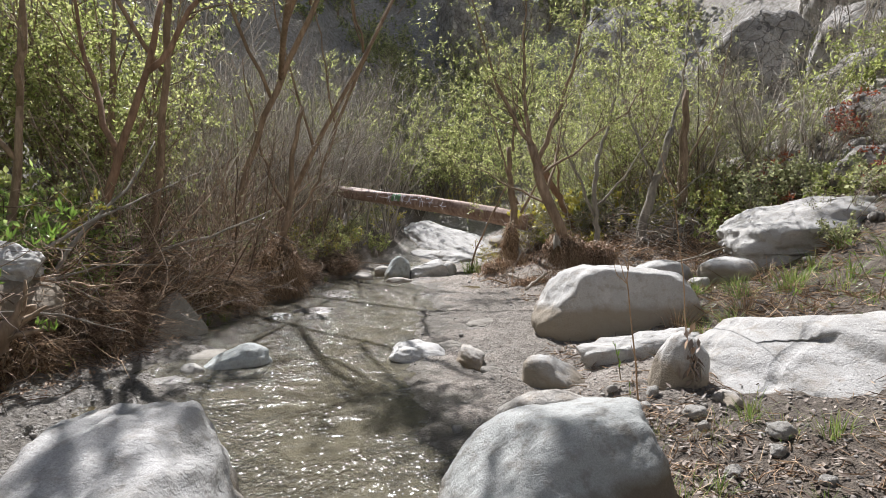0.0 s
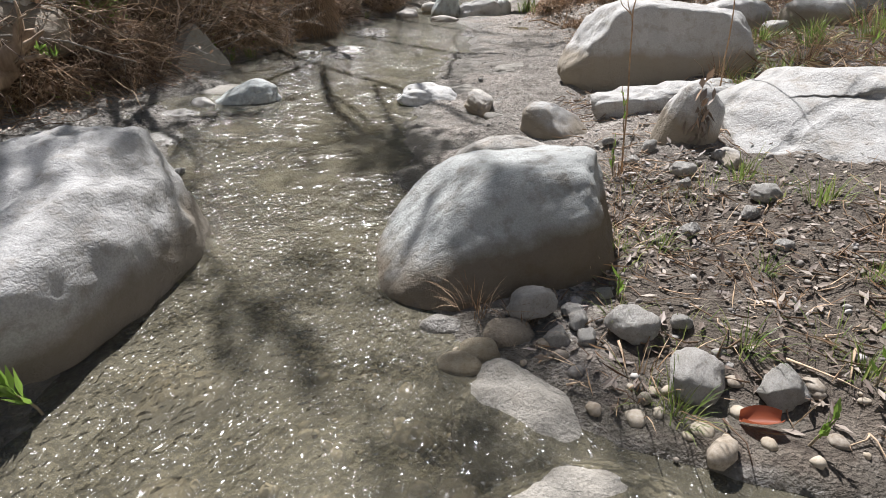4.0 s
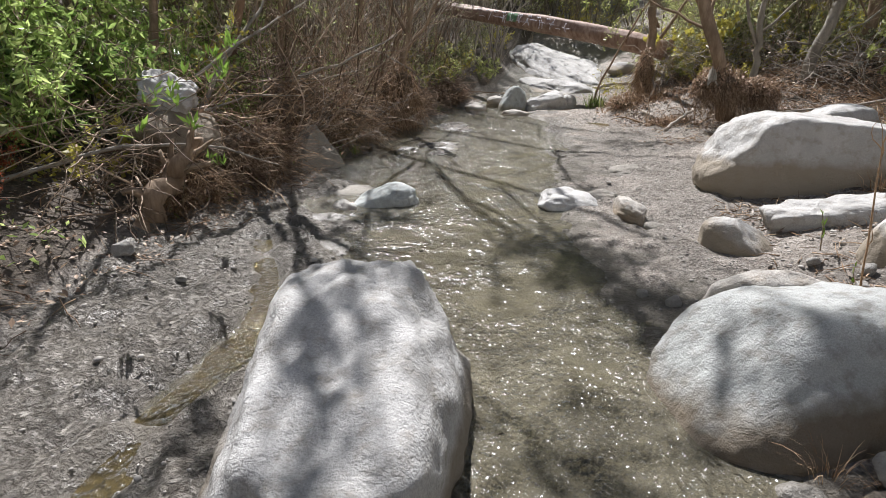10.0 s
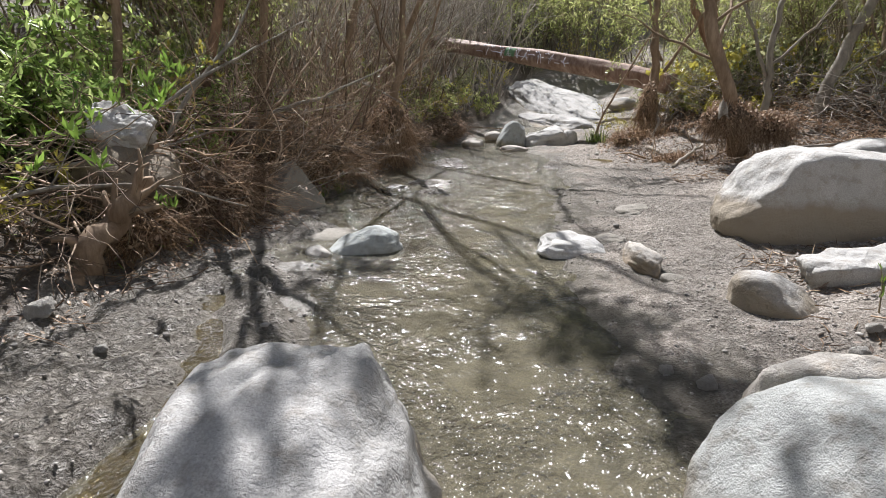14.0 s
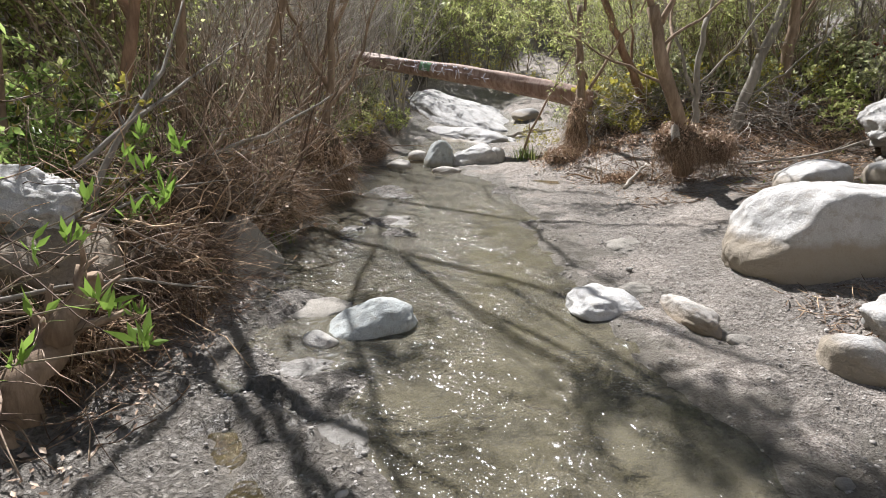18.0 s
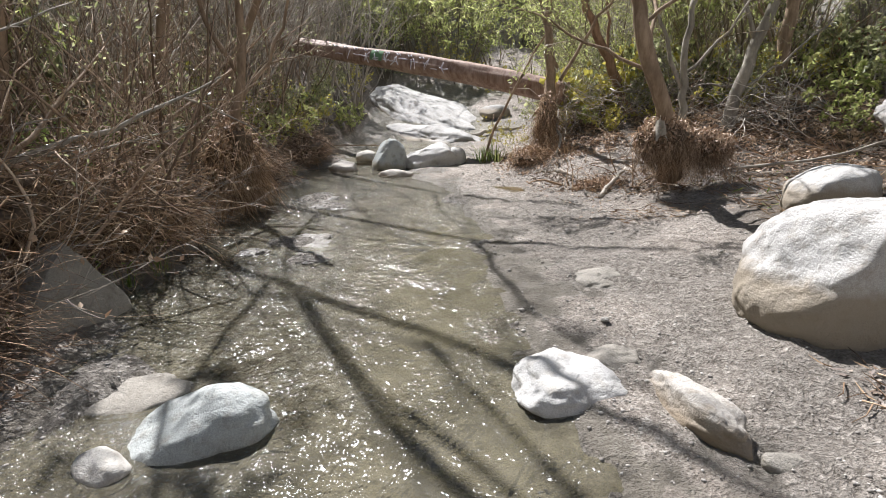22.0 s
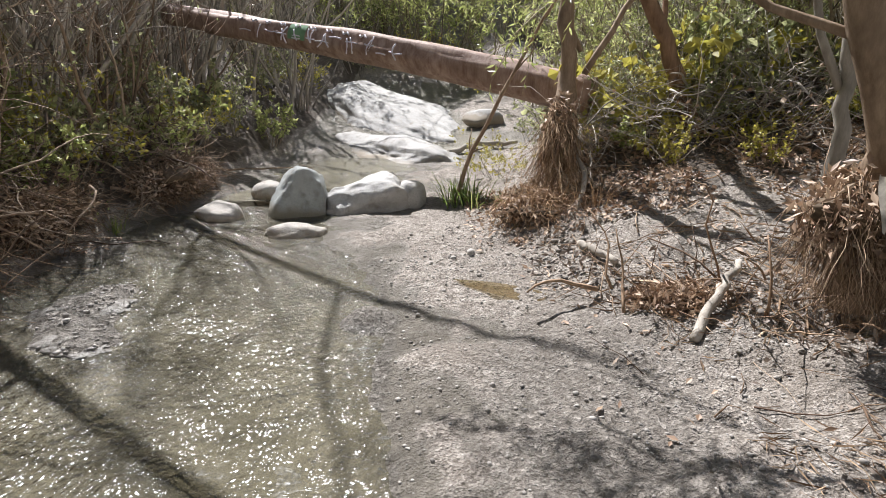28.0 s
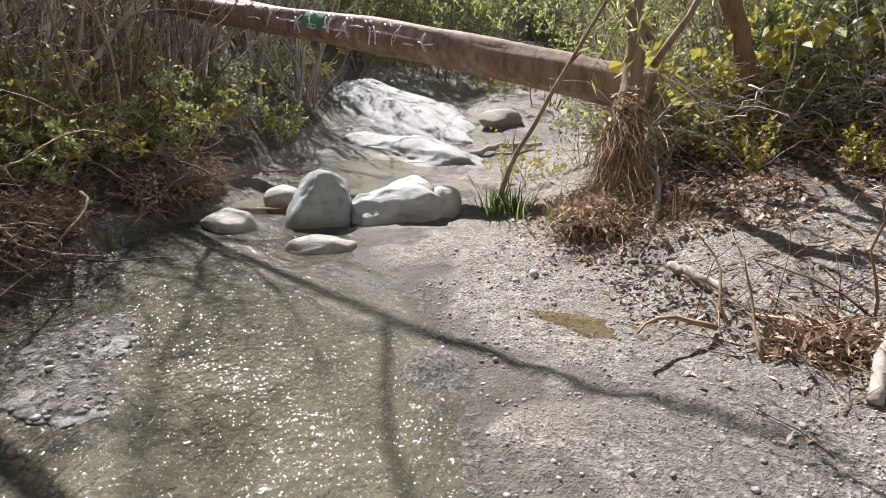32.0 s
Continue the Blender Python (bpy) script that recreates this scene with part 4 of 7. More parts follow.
def spread_out(protos, places):
    """Each prototype takes its first place, the rest are copies. places: x, y, turn, size, lean x, lean y."""
    used = set()
    for k, (x, y, turn, size, lx, ly) in enumerate(places):
        y = behind_flat(x, y)
        ob = protos[k % len(protos)]
        # a copy of a sized prototype takes over its scale, so the prototype is placed last
        if k >= len(protos):
            put(ob, x, y, turn, size, (lx, ly))
        else:
            used.add((k, x, y, turn, size, lx, ly))
    for k, x, y, turn, size, lx, ly in sorted(used):
        put(protos[k], x, y, turn, size, (lx, ly), first=True)


def tree(name, seed, label, trunk, limbs, side1, side2, leaf, mats, z=None, root=True):
    """A tree from a trunk line (points, radii) and limbs (points, radii), with crooked shoots and leaves."""
    rng = np.random.default_rng(seed)
    base = np.array(trunk[0][0], float)
    ob = thing(name, Matrix.Translation(base), label, "tree")

    def fill(line, n=12, crook=0.025):
        pts, rad = np.array(line[0], float) - base, np.array(line[1], float)
        k = np.linspace(0, len(pts) - 1, n)
        p = np.stack([np.interp(k, range(len(pts)), pts[:, c]) for c in range(3)], 1)
        p[1:-1] += rng.normal(size=(n - 2, 3)) * crook
        w = np.gradient(p, axis=0)
        return p, np.interp(k, range(len(rad)), rad) * rng.uniform(0.93, 1.07, n), w / np.linalg.norm(w, axis=1, keepdims=True)
    t = fill((trunk[0], [r * (0.82 if seed in (16, 17, 18, 19) else 1.0) for r in trunk[1]]), 14, 0.016)
    part("trunk", mesh_of("trunk", *tubes([t[:2]], 12), mats[0]), ob)
    slim = 0.66 if name == "willow_tree" else 0.75 if seed < 20 else 1.0
    main = [fill((l[0], [r * slim for r in l[1]])) for l in limbs]
    for l in main:
        part("limb", mesh_of("limb", *tubes([l[:2]], 7), mats[0]), ob)
    one = side_shoots(rng, main, side1[0], side1[1], 0.42, side1[2], lift=0.05)
    two = side_shoots(rng, one, side2[0], side2[1], 0.5, side2[2], first=0.15, lift=0.02)
    for l in one[:10]:
        part("branch", mesh_of("branch", *tubes([l[:2]], 5), mats[0]), ob)
    tagged(part("twig_mass", mesh_of("twig_mass", *tubes([l[:2] for l in one[10:] + two], 3), mats[1]), ob), kind="stuff")
    if leaf:
        at, way = leaf_points(rng, two, leaf[0])
        tagged(part("crown", mesh_of("crown", *leaves(rng, at, way, leaf[1], leaf[2], leaf[3]), mats[2], False), ob), kind="stuff")
    return ob


# ---- the fallen log ----
LOG_A, LOG_B = np.array([1.35, 13.2, 1.27]), np.array([-4.6, 16.6, 2.42])


def fallen_log():
    ob = thing("fallen_log", Matrix.Translation(LOG_A), "long reddish-brown fallen log with painted scrawl spanning the stream", "log")
    rng = np.random.default_rng(5)
    n, sides = 60, 28
    k = np.linspace(0, 1, n)
    way = LOG_B - LOG_A
    u = unit(way)
    a = unit(np.cross(u, (0, 0, 1)))
    b = np.cross(a, u)
    pts = k[:, None] * way + (0.05 * np.sin(k * 5))[:, None] * b
    rad = 0.222 - 0.062 * k
    ang = np.arange(sides) * 2 * math.pi / sides
    ring = np.cos(ang)[None, :, None] * a + np.sin(ang)[None, :, None] * b
    p = pts[:, None] + rad[:, None, None] * ring
    flat_p = p.reshape(-1, 3)
    out = np.broadcast_to(ring, p.shape).reshape(-1, 3)
    stretch = flat_p @ u
    q = np.stack([out @ a * 6, out @ b * 6, stretch * 0.9], 1)
    flat_p = flat_p + out * (0.018 * fbm(q, 4, 77) + 0.02 * fbm(q * 0.35, 2, 79))[:, None]
    i = (np.arange(n - 1)[:, None] * sides)
    j = np.arange(sides)[None]
    f = np.stack([i + j, i + (j + 1) % sides, i + sides + (j + 1) % sides, i + sides + j], -1).reshape(-1, 4).tolist()
    f += [list(range(sides))[::-1], list(range((n - 1) * sides, n * sides))]
    bole = part("trunk", mesh_of("trunk", flat_p, f, M["log"]), ob)
    # scrawled strokes of white paint on the side that faces downstream
    face = unit(-a if (-a)[1] < 0 else a)

    def on_log(s, h):
        r = 0.222 - 0.062 * s
        ang2 = h / r
        d = face * math.cos(ang2) + b * math.sin(ang2)
        return s * way + (0.05 * math.sin(s * 5)) * b + d * (r + 0.018)
    strokes = []
    s0 = 0.35
    while s0 < 0.74:
        h0, hh, w = rng.uniform(-0.01, 0.05), rng.uniform(0.075, 0.12), rng.uniform(0.010, 0.017)
        for _ in range(rng.integers(1, 4)):
            t = np.linspace(0, 1, 7)
            q = rng.uniform(-1, 1, 4)
            bend = rng.uniform(-0.5, 0.5)
            line = [(s0 + w * (q[0] + (q[2] - q[0]) * c + bend * math.sin(3.14 * c)), h0 + hh * (q[1] * 0.3 + 0.8 - 1.6 * c)) for c in t] if q[3] > -0.2 else \
                   [(s0 + w * (-1 + 2 * c), h0 + hh * (q[1] + 0.3 * bend * math.sin(3.14 * c))) for c in t]
            strokes.append((np.array([on_log(*c) for c in line]), np.full(7, rng.uniform(0.007, 0.012))))
        s0 += rng.uniform(0.024, 0.042)
    for s1 in np.linspace(0.42, 0.74, 9):
        line = [(s1 + 0.016 * c, 0.14 + 0.02 * math.sin(9 * (s1 + c))) for c in np.linspace(0, 1, 6)]
        strokes.append((np.array([on_log(*c) for c in line]), np.full(6, 0.012)))
    for st in strokes:
        part("paint_stroke", mesh_of("paint_stroke", *tubes([st], 5), M["chalk"]), bole, "thin stroke of white paint")
    for s0, h0 in ((0.585, 0.07),):
        vs = [on_log(s0 + ds, h0 + dh) for dh in np.linspace(-0.10, 0.10, 6) for ds in np.linspace(-0.022, 0.022, 5)]
        fs = [[r * 5 + c, r * 5 + c + 1, r * 5 + c + 6, r * 5 + c + 5] for r in range(5) for c in range(4)]
        part("paint_patch", mesh_of("paint_patch", vs, fs, M["paint_green"]), bole, "faded patch of green paint")
    return ob


fallen_log()

# ---- trees ----
G = M
tree("willow_tree", 11, "willow with a leaning brown trunk and sparse spring leaves",
     ([(1.92, 9.80, 0.36), (1.72, 9.52, 0.95), (1.56, 9.42, 1.35), (1.28, 9.45, 2.1), (1.15, 9.5, 2.62)], [0.15, 0.10, 0.088, 0.082, 0.076]),
     [([(1.15, 9.5, 2.55), (0.85, 9.5, 3.1), (0.45, 9.5, 4.0), (0.1, 9.6, 5.4)], [0.06, 0.05, 0.035, 0.012]),
      ([(1.15, 9.5, 2.6), (1.05, 9.6, 3.3), (1.02, 9.7, 4.3), (1.15, 9.8, 5.8)], [0.055, 0.045, 0.035, 0.012]),
      ([(1.25, 9.47, 2.35), (1.5, 9.5, 2.9), (1.85, 9.5, 3.9), (2.1, 9.6, 5.6)], [0.065, 0.055, 0.04, 0.012]),
      ([(1.45, 9.42, 1.6), (0.9, 9.9, 1.9), (0.2, 10.4, 2.35), (-0.8, 10.8, 2.9)], [0.035, 0.028, 0.018, 0.006]),
      ([(1.3, 9.45, 2.1), (2.0, 9.7, 2.6), (2.9, 10.0, 3.3), (3.4, 10.1, 4.2)], [0.035, 0.028, 0.018, 0.006]),
      ([(1.4, 9.45, 1.8), (1.7, 10.2, 2.6), (1.9, 10.8, 3.6), (2.0, 11.2, 5.0)], [0.04, 0.03, 0.02, 0.008])],
     (15, 1.2, 0.6), (9, 0.5, 0.6), (11, 0.075, 0.016, 0.5), (G["bark"], G["twig_green"], G["leaf_willow"]))
tree("willow_tree", 12, "grey leaning willow trunk with pale forked limbs behind the roots",
     ([(2.45, 10.9, 0.25), (2.5, 10.95, 1.2), (2.45, 11.0, 1.8), (2.55, 11.1, 2.6)], [0.07, 0.052, 0.044, 0.038]),
     [([(2.46, 11.0, 1.4), (2.2, 11.1, 2.0), (1.9, 11.2, 2.9), (1.75, 11.3, 4.4)], [0.045, 0.04, 0.028, 0.01]),
      ([(2.55, 11.1, 2.5), (2.8, 11.2, 3.2), (3.0, 11.3, 4.2), (3.1, 11.4, 5.6)], [0.05, 0.04, 0.028, 0.01]),
      ([(2.5, 11.0, 1.6), (3.0, 11.0, 2.1), (3.6, 11.1, 2.9), (3.9, 11.2, 4.2)], [0.035, 0.028, 0.02, 0.008])],
     (11, 0.95, 0.65), (6, 0.45, 0.6), (9, 0.055, 0.014, 0.5), (G["bark_grey"], G["twig_green"], G["leaf_willow"]))
tree("willow_tree", 13, "old grey willow trunk leaning over the littered bank",
     ([(3.36, 11.5, 0.3), (3.48, 11.5, 1.15), (3.75, 11.6, 2.0), (4.15, 11.7, 3.2)], [0.12, 0.095, 0.08, 0.055]),
     [([(3.75, 11.6, 2.0), (3.5, 11.8, 2.9), (3.2, 12.0, 4.0), (3.1, 12.2, 5.4)], [0.05, 0.04, 0.03, 0.01]),
      ([(4.12, 11.7, 3.1), (4.4, 12.0, 3.9), (4.6, 12.2, 5.0), (4.7, 12.4, 6.2)], [0.05, 0.04, 0.03, 0.01]),
      ([(3.55, 11.5, 1.4), (4.1, 11.5, 1.7), (4.8, 11.6, 2.3), (5.2, 11.8, 3.0)], [0.03, 0.024, 0.018, 0.008])],
     (9, 1.0, 0.65), (5, 0.5, 0.6), (6, 0.055, 0.014, 0.4), (G["bark_grey"], G["twig_brown"], G["leaf_olive"]))
tree("willow_tree", 24, "upright brown trunk behind the littered bank",
     ([(4.42, 12.1, 0.4), (4.46, 12.1, 1.4), (4.5, 12.1, 2.6), (4.58, 12.2, 4.0)], [0.13, 0.105, 0.09, 0.06]),
     [([(4.47, 12.1, 1.7), (4.1, 12.2, 2.5), (3.8, 12.4, 3.4), (3.7, 12.5, 4.6)], [0.035, 0.028, 0.02, 0.008]),
      ([(4.5, 12.1, 2.4), (5.0, 12.2, 3.2), (5.4, 12.4, 4.2), (5.6, 12.5, 5.4)], [0.04, 0.032, 0.022, 0.008])],
     (8, 0.9, 0.65), (5, 0.45, 0.6), (6, 0.055, 0.014, 0.4), (G["bark"], G["twig_brown"], G["leaf_olive"]))
tree("willow_tree", 14, "slim brown willow by the end of the log",
     ([(0.90, 12.55, 0.8), (0.96, 12.6, 1.5), (0.88, 12.65, 2.2), (0.85, 12.7, 3.0)], [0.13, 0.085, 0.065, 0.05]),
     [([(1.05, 12.6, 1.7), (0.8, 12.7, 2.4), (0.6, 12.8, 3.3), (0.3, 12.9, 4.6)], [0.04, 0.034, 0.025, 0.01]),
      ([(0.95, 12.7, 2.9), (1.0, 12.8, 3.7), (1.1, 12.9, 4.6), (1.2, 13.0, 5.6)], [0.045, 0.034, 0.025, 0.01]),
      ([(1.1, 12.6, 1.5), (1.5, 12.6, 2.2), (2.0, 12.6, 2.9), (2.3, 12.7, 4.2)], [0.05, 0.04, 0.028, 0.01])],
     (10, 0.9, 0.65), (6, 0.45, 0.6), (9, 0.05, 0.013, 0.4), (G["bark"], G["twig_green"], G["leaf_willow"]))
tree("willow_tree", 15, "leaning broken-topped brown trunk over the log end",
     ([(2.55, 13.10, 0.85), (2.25, 13.10, 1.35), (1.98, 13.05, 1.9), (1.6, 13.00, 2.6), (1.35, 12.95, 3.2)], [0.10, 0.09, 0.08, 0.065, 0.05]),
     [([(1.98, 13.05, 1.9), (2.0, 13.20, 2.6), (1.9, 13.30, 3.4), (1.8, 13.40, 4.6)], [0.045, 0.034, 0.025, 0.01]),
      ([(1.5, 13.00, 2.8), (1.2, 13.10, 3.6), (0.9, 13.20, 4.5), (0.8, 13.30, 5.4)], [0.04, 0.03, 0.02, 0.01])],
     (9, 0.8, 0.65), (6, 0.45, 0.6), (9, 0.05, 0.013, 0.4), (G["bark_red"], G["twig_green"], G["leaf_willow"]))
# brushy bank
tree("alder_tree", 16, "reddish-brown leaning trunk in the brushy bank thicket",
     ([(-4.85, 6.5, 0.55), (-4.6, 6.65, 1.3), (-4.35, 6.8, 2.3), (-3.95, 6.9, 3.4), (-3.75, 6.95, 4.3)], [0.094, 0.072, 0.061, 0.050, 0.036]),
     [([(-4.35, 6.8, 2.3), (-4.8, 7.1, 3.1), (-5.2, 7.3, 4.1), (-5.4, 7.4, 5.6)], [0.06, 0.05, 0.035, 0.012]),
      ([(-3.95, 6.9, 3.4), (-3.5, 7.2, 4.2), (-3.2, 7.4, 5.0), (-3.1, 7.5, 6.0)], [0.055, 0.045, 0.03, 0.01])],
     (9, 1.1, 0.7), (6, 0.5, 0.7), (2, 0.075, 0.042, 0.2), (G["bark_red"], G["twig_brown"], G["leaf_willow"]))
tree("alder_tree", 17, "brown upright trunk in the brushy bank thicket",
     ([(-5.1, 5.85, 0.6), (-5.0, 5.9, 1.6), (-4.95, 6.0, 2.8), (-4.9, 6.1, 4.2)], [0.072, 0.058, 0.047, 0.029]),
     [([(-4.98, 5.95, 2.2), (-5.4, 5.6, 3.0), (-5.8, 5.3, 4.0), (-6.0, 5.2, 5.4)], [0.05, 0.04, 0.03, 0.01]),
      ([(-4.95, 6.0, 2.8), (-4.6, 5.7, 3.5), (-4.4, 5.5, 4.4), (-4.2, 5.4, 5.6)], [0.05, 0.04, 0.03, 0.01])],
     (10, 1.0, 0.7), (6, 0.5, 0.7), (2, 0.075, 0.042, 0.2), (G["bark"], G["twig_brown"], G["leaf_willow"]))
tree("alder_tree", 18, "tall slim trunk far in the bank thicket",
     ([(-6.0, 8.6, 0.95), (-5.9, 8.7, 2.2), (-5.85, 8.8, 3.6), (-5.8, 8.9, 5.2)], [0.094, 0.072, 0.061, 0.036]),
     [([(-5.9, 8.7, 2.2), (-5.3, 8.9, 3.2), (-4.9, 9.0, 4.2), (-4.7, 9.1, 5.4)], [0.05, 0.04, 0.03, 0.01]),
      ([(-5.9, 8.7, 2.6), (-6.4, 8.5, 3.4), (-6.9, 8.4, 4.4), (-7.2, 8.4, 5.6)], [0.05, 0.04, 0.03, 0.01])],
     (13, 1.1, 0.7), (8, 0.5, 0.7), (8, 0.075, 0.042, 0.2), (G["bark"], G["twig_brown"], G["leaf_willow"]))
tree("alder_tree", 19, "dark leaning trunk with straw caught round its foot",
     ([(-3.75, 9.75, 0.25), (-3.5, 9.95, 0.9), (-3.35, 10.05, 1.6), (-3.3, 10.2, 2.6), (-3.1, 10.3, 3.6)], [0.12, 0.085, 0.07, 0.06, 0.045]),
     [([(-3.45, 10.0, 1.2), (-3.0, 10.3, 1.9), (-2.7, 10.6, 2.7), (-2.5, 10.8, 3.8)], [0.04, 0.032, 0.022, 0.008]),
      ([(-3.35, 10.05, 1.6), (-3.8, 10.2, 2.4), (-4.1, 10.3, 3.4), (-4.3, 10.4, 4.6)], [0.045, 0.035, 0.025, 0.01])],
     (10, 0.9, 0.7), (6, 0.5, 0.7), (3, 0.045, 0.016, 0.3), (G["bark"], G["twig_brown"], G["leaf_olive"]))
# tall leaning alders whose crowns dapple the water
tree("alder_tree", 20, "tall alder leaning out over the stream from the brushy bank",
     ([(-4.35, 11.30, 0.50), (-3.97, 11.66, 1.86), (-3.17, 11.90, 3.47), (-2.14, 12.14, 5.33), (-1.23, 12.97, 7.44)], [0.072, 0.061, 0.050, 0.040, 0.022]),
     [([(-3.42, 11.82, 2.98), (-3.96, 12.17, 4.46), (-4.42, 12.41, 6.20), (-4.70, 12.54, 8.18)], [0.032, 0.026, 0.018, 0.007]),
      ([(-2.31, 12.05, 5.08), (-2.42, 11.41, 6.20), (-2.33, 10.97, 7.44), (-2.27, 10.72, 8.93)], [0.029, 0.022, 0.014, 0.007])],
     (10, 1.0, 0.70), (6, 0.5, 0.70), (7, 0.06, 0.03, 0.3), (G["bark"], G["twig_brown"], G["leaf_willow"]))
tree("alder_tree", 21, "forked alder arching high over the stream",
     ([(-4.40, 9.60, 0.60), (-4.07, 9.94, 2.48), (-3.42, 10.08, 4.09), (-2.67, 10.33, 5.70), (-2.20, 10.54, 8.18)], [0.072, 0.061, 0.054, 0.047, 0.025]),
     [([(-3.59, 9.99, 3.72), (-4.03, 9.44, 5.21), (-4.06, 8.99, 6.70), (-3.93, 8.73, 8.43)], [0.036, 0.029, 0.020, 0.007]),
      ([(-3.42, 10.08, 4.09), (-2.69, 8.76, 5.2), (-2.35, 8.89, 6.0), (-2.06, 8.75, 6.8), (-1.95, 8.9, 7.4)], [0.055, 0.05, 0.04, 0.03, 0.02]),
      ([(-3.0, 9.3, 4.7), (-2.55, 8.95, 5.4), (-2.2, 8.75, 6.2), (-1.85, 8.6, 7.0)], [0.04, 0.035, 0.028, 0.015]),
      ([(-2.85, 10.23, 5.46), (-2.46, 9.39, 6.70), (-1.96, 8.76, 7.69), (-1.67, 8.42, 8.93)], [0.032, 0.026, 0.018, 0.007])],
     (13, 0.8, 0.70), (8, 0.45, 0.70), (10, 0.075, 0.042, 0.3), (G["bark"], G["twig_brown"], G["leaf_willow"]))
tree("alder_tree", 22, "tall alder with a crown spread above the near boulder",
     ([(-4.60, 7.70, 0.60), (-4.37, 7.74, 2.48), (-3.96, 7.47, 4.46), (-3.44, 7.30, 6.45), (-3.23, 7.23, 8.43)], [0.062, 0.052, 0.044, 0.031, 0.016]),
     [([(-3.96, 7.47, 4.46), (-3.45, 6.73, 5.46), (-3.02, 6.11, 6.20), (-2.71, 5.68, 7.19)], [0.036, 0.029, 0.020, 0.007]),
      ([(-3.74, 7.39, 5.33), (-2.91, 7.11, 6.08), (-2.28, 6.99, 6.82), (-1.66, 7.16, 7.69)], [0.032, 0.026, 0.018, 0.007]),
      ([(-4.18, 7.60, 3.60), (-4.70, 6.85, 4.96), (-5.04, 6.20, 6.45), (-5.18, 5.75, 7.94)], [0.032, 0.026, 0.018, 0.007])],
     (12, 1.0, 0.70), (7, 0.5, 0.70), (16, 0.075, 0.045, 0.3), (G["bark"], G["twig_brown"], G["leaf_willow"]))
tree("alder_tree", 23, "alder leaning over the log from the far bank",
     ([(-4.72, 14.99, 0.80), (-4.40, 15.23, 2.73), (-3.76, 15.27, 4.46), (-2.82, 15.21, 6.20), (-2.00, 15.44, 8.18)], [0.072, 0.061, 0.050, 0.043, 0.022]),
     [([(-3.91, 15.29, 3.97), (-4.27, 15.63, 5.70), (-4.53, 15.77, 7.44), (-4.69, 15.91, 9.18)], [0.032, 0.026, 0.018, 0.007]),
      ([(-2.98, 15.22, 5.83), (-3.19, 14.68, 6.94), (-3.20, 14.24, 8.18), (-3.22, 14.00, 9.42)], [0.029, 0.022, 0.014, 0.007])],
     (9, 1.0, 0.70), (6, 0.5, 0.70), (8, 0.06, 0.03, 0.3), (G["bark"], G["twig_brown"], G["leaf_willow"]))
# bleached saplings upstream of the log
for k, (x, y, h, lx, ly) in enumerate(((-3.7, 17.4, 3.0, 0.45, 0.1), (-3.3, 18.6, 3.6, 0.5, 0.2), (-4.1, 16.4, 2.8, 0.4, 0.0))):
    z = gz(x, y) - 0.1
    tree("dead_sapling", 30 + k, "bleached bare crooked sapling by the upper stream",
         ([(x, y, z), (x + lx * 0.4, y, z + h * 0.4), (x + lx * 1.2, y + ly, z + h * 0.7), (x + lx * 1.0, y + ly, z + h)], [0.036, 0.03, 0.025, 0.013]),
         [([(x + lx * 0.4, y, z + h * 0.4), (x + lx * 2.4, y, z + h * 0.6), (x + lx * 4.0, y, z + h * 0.85)], [0.022, 0.016, 0.006]),
          ([(x + lx, y, z + h * 0.6), (x - lx, y, z + h * 0.8), (x - lx * 2, y, z + h)], [0.02, 0.014, 0.005])],
         (4, 0.6, 0.8), (3, 0.3, 0.7), None, (G["bark_white"], G["twig_pale"], None))

# ---- thickets and undergrowth ----
dry = [plant("dry_thicket_shrub", 100 + k, "tangle of bare brown willow stems on the stream bank", "shrub", (13, 2.6, 0.019, 0.55, (0.10, -0.05, 0)),
             (8, 0.8, 0.6), (2, 0.36, 0.7), (1, 0.05, 0.022, 0.2), (M["twig_brown"], M["twig_brown"], M["leaf_olive"]), "bank thicket") for k in range(3)]
spread_out(dry, [(-3.9, 6.6, 60, 0.8, 0, 16), (-3.8, 7.8, 120, 1.0, 0, 18), (-4.3, 7.3, 200, 1.15, 0, 8), (-3.95, 8.7, 300, 1.1, 0, 15),
                 (-4.3, 9.4, 30, 1.15, 0, 8), (-4.5, 10.6, 90, 1.1, 0, 8), (-3.9, 11.1, 150, 0.8, 0, 14), (-5.3, 9.2, 210, 1.25, 0, 4),
                 (-4.6, 12.2, 280, 1.1, 0, 6), (-4.3, 13.6, 320, 1.2, 0, 8), (-4.2, 15.3, 170, 1.2, 0, 10), (-6.2, 11.5, 110, 1.4, 0, 0)])
brush = [plant("dry_brush", 110 + k, "low dry brown brush on the rocky slope", "shrub", (9, 1.5, 0.012, 0.7, (0, 0, 0)), (6, 0.5, 0.6), (3, 0.25, 0.7), (2, 0.05, 0.02, 0.2),
              (M["twig_brown"], M["twig_pale"], M["leaf_olive"]), "slope brush") for k in range(2)]
spread_out(brush, [(5.5 + 7 * ((k * 0.618) % 1), 8.6 + 7 * ((k * 0.7548) % 1), k * 61 % 360, 0.7 + 0.5 * ((k * 0.37) % 1), 0, 0) for k in range(30)])
pale = [plant("pale_thicket_shrub", 120 + k, "bare pale grey twiggy willow brush beyond the near thicket", "shrub", (20, 4.4, 0.034, 0.42, (0.05, 0, 0)),
              (12, 1.3, 0.45), (3, 0.6, 0.5), None, (M["twig_pale"], M["twig_pale"], None), "far thicket") for k in range(2)]
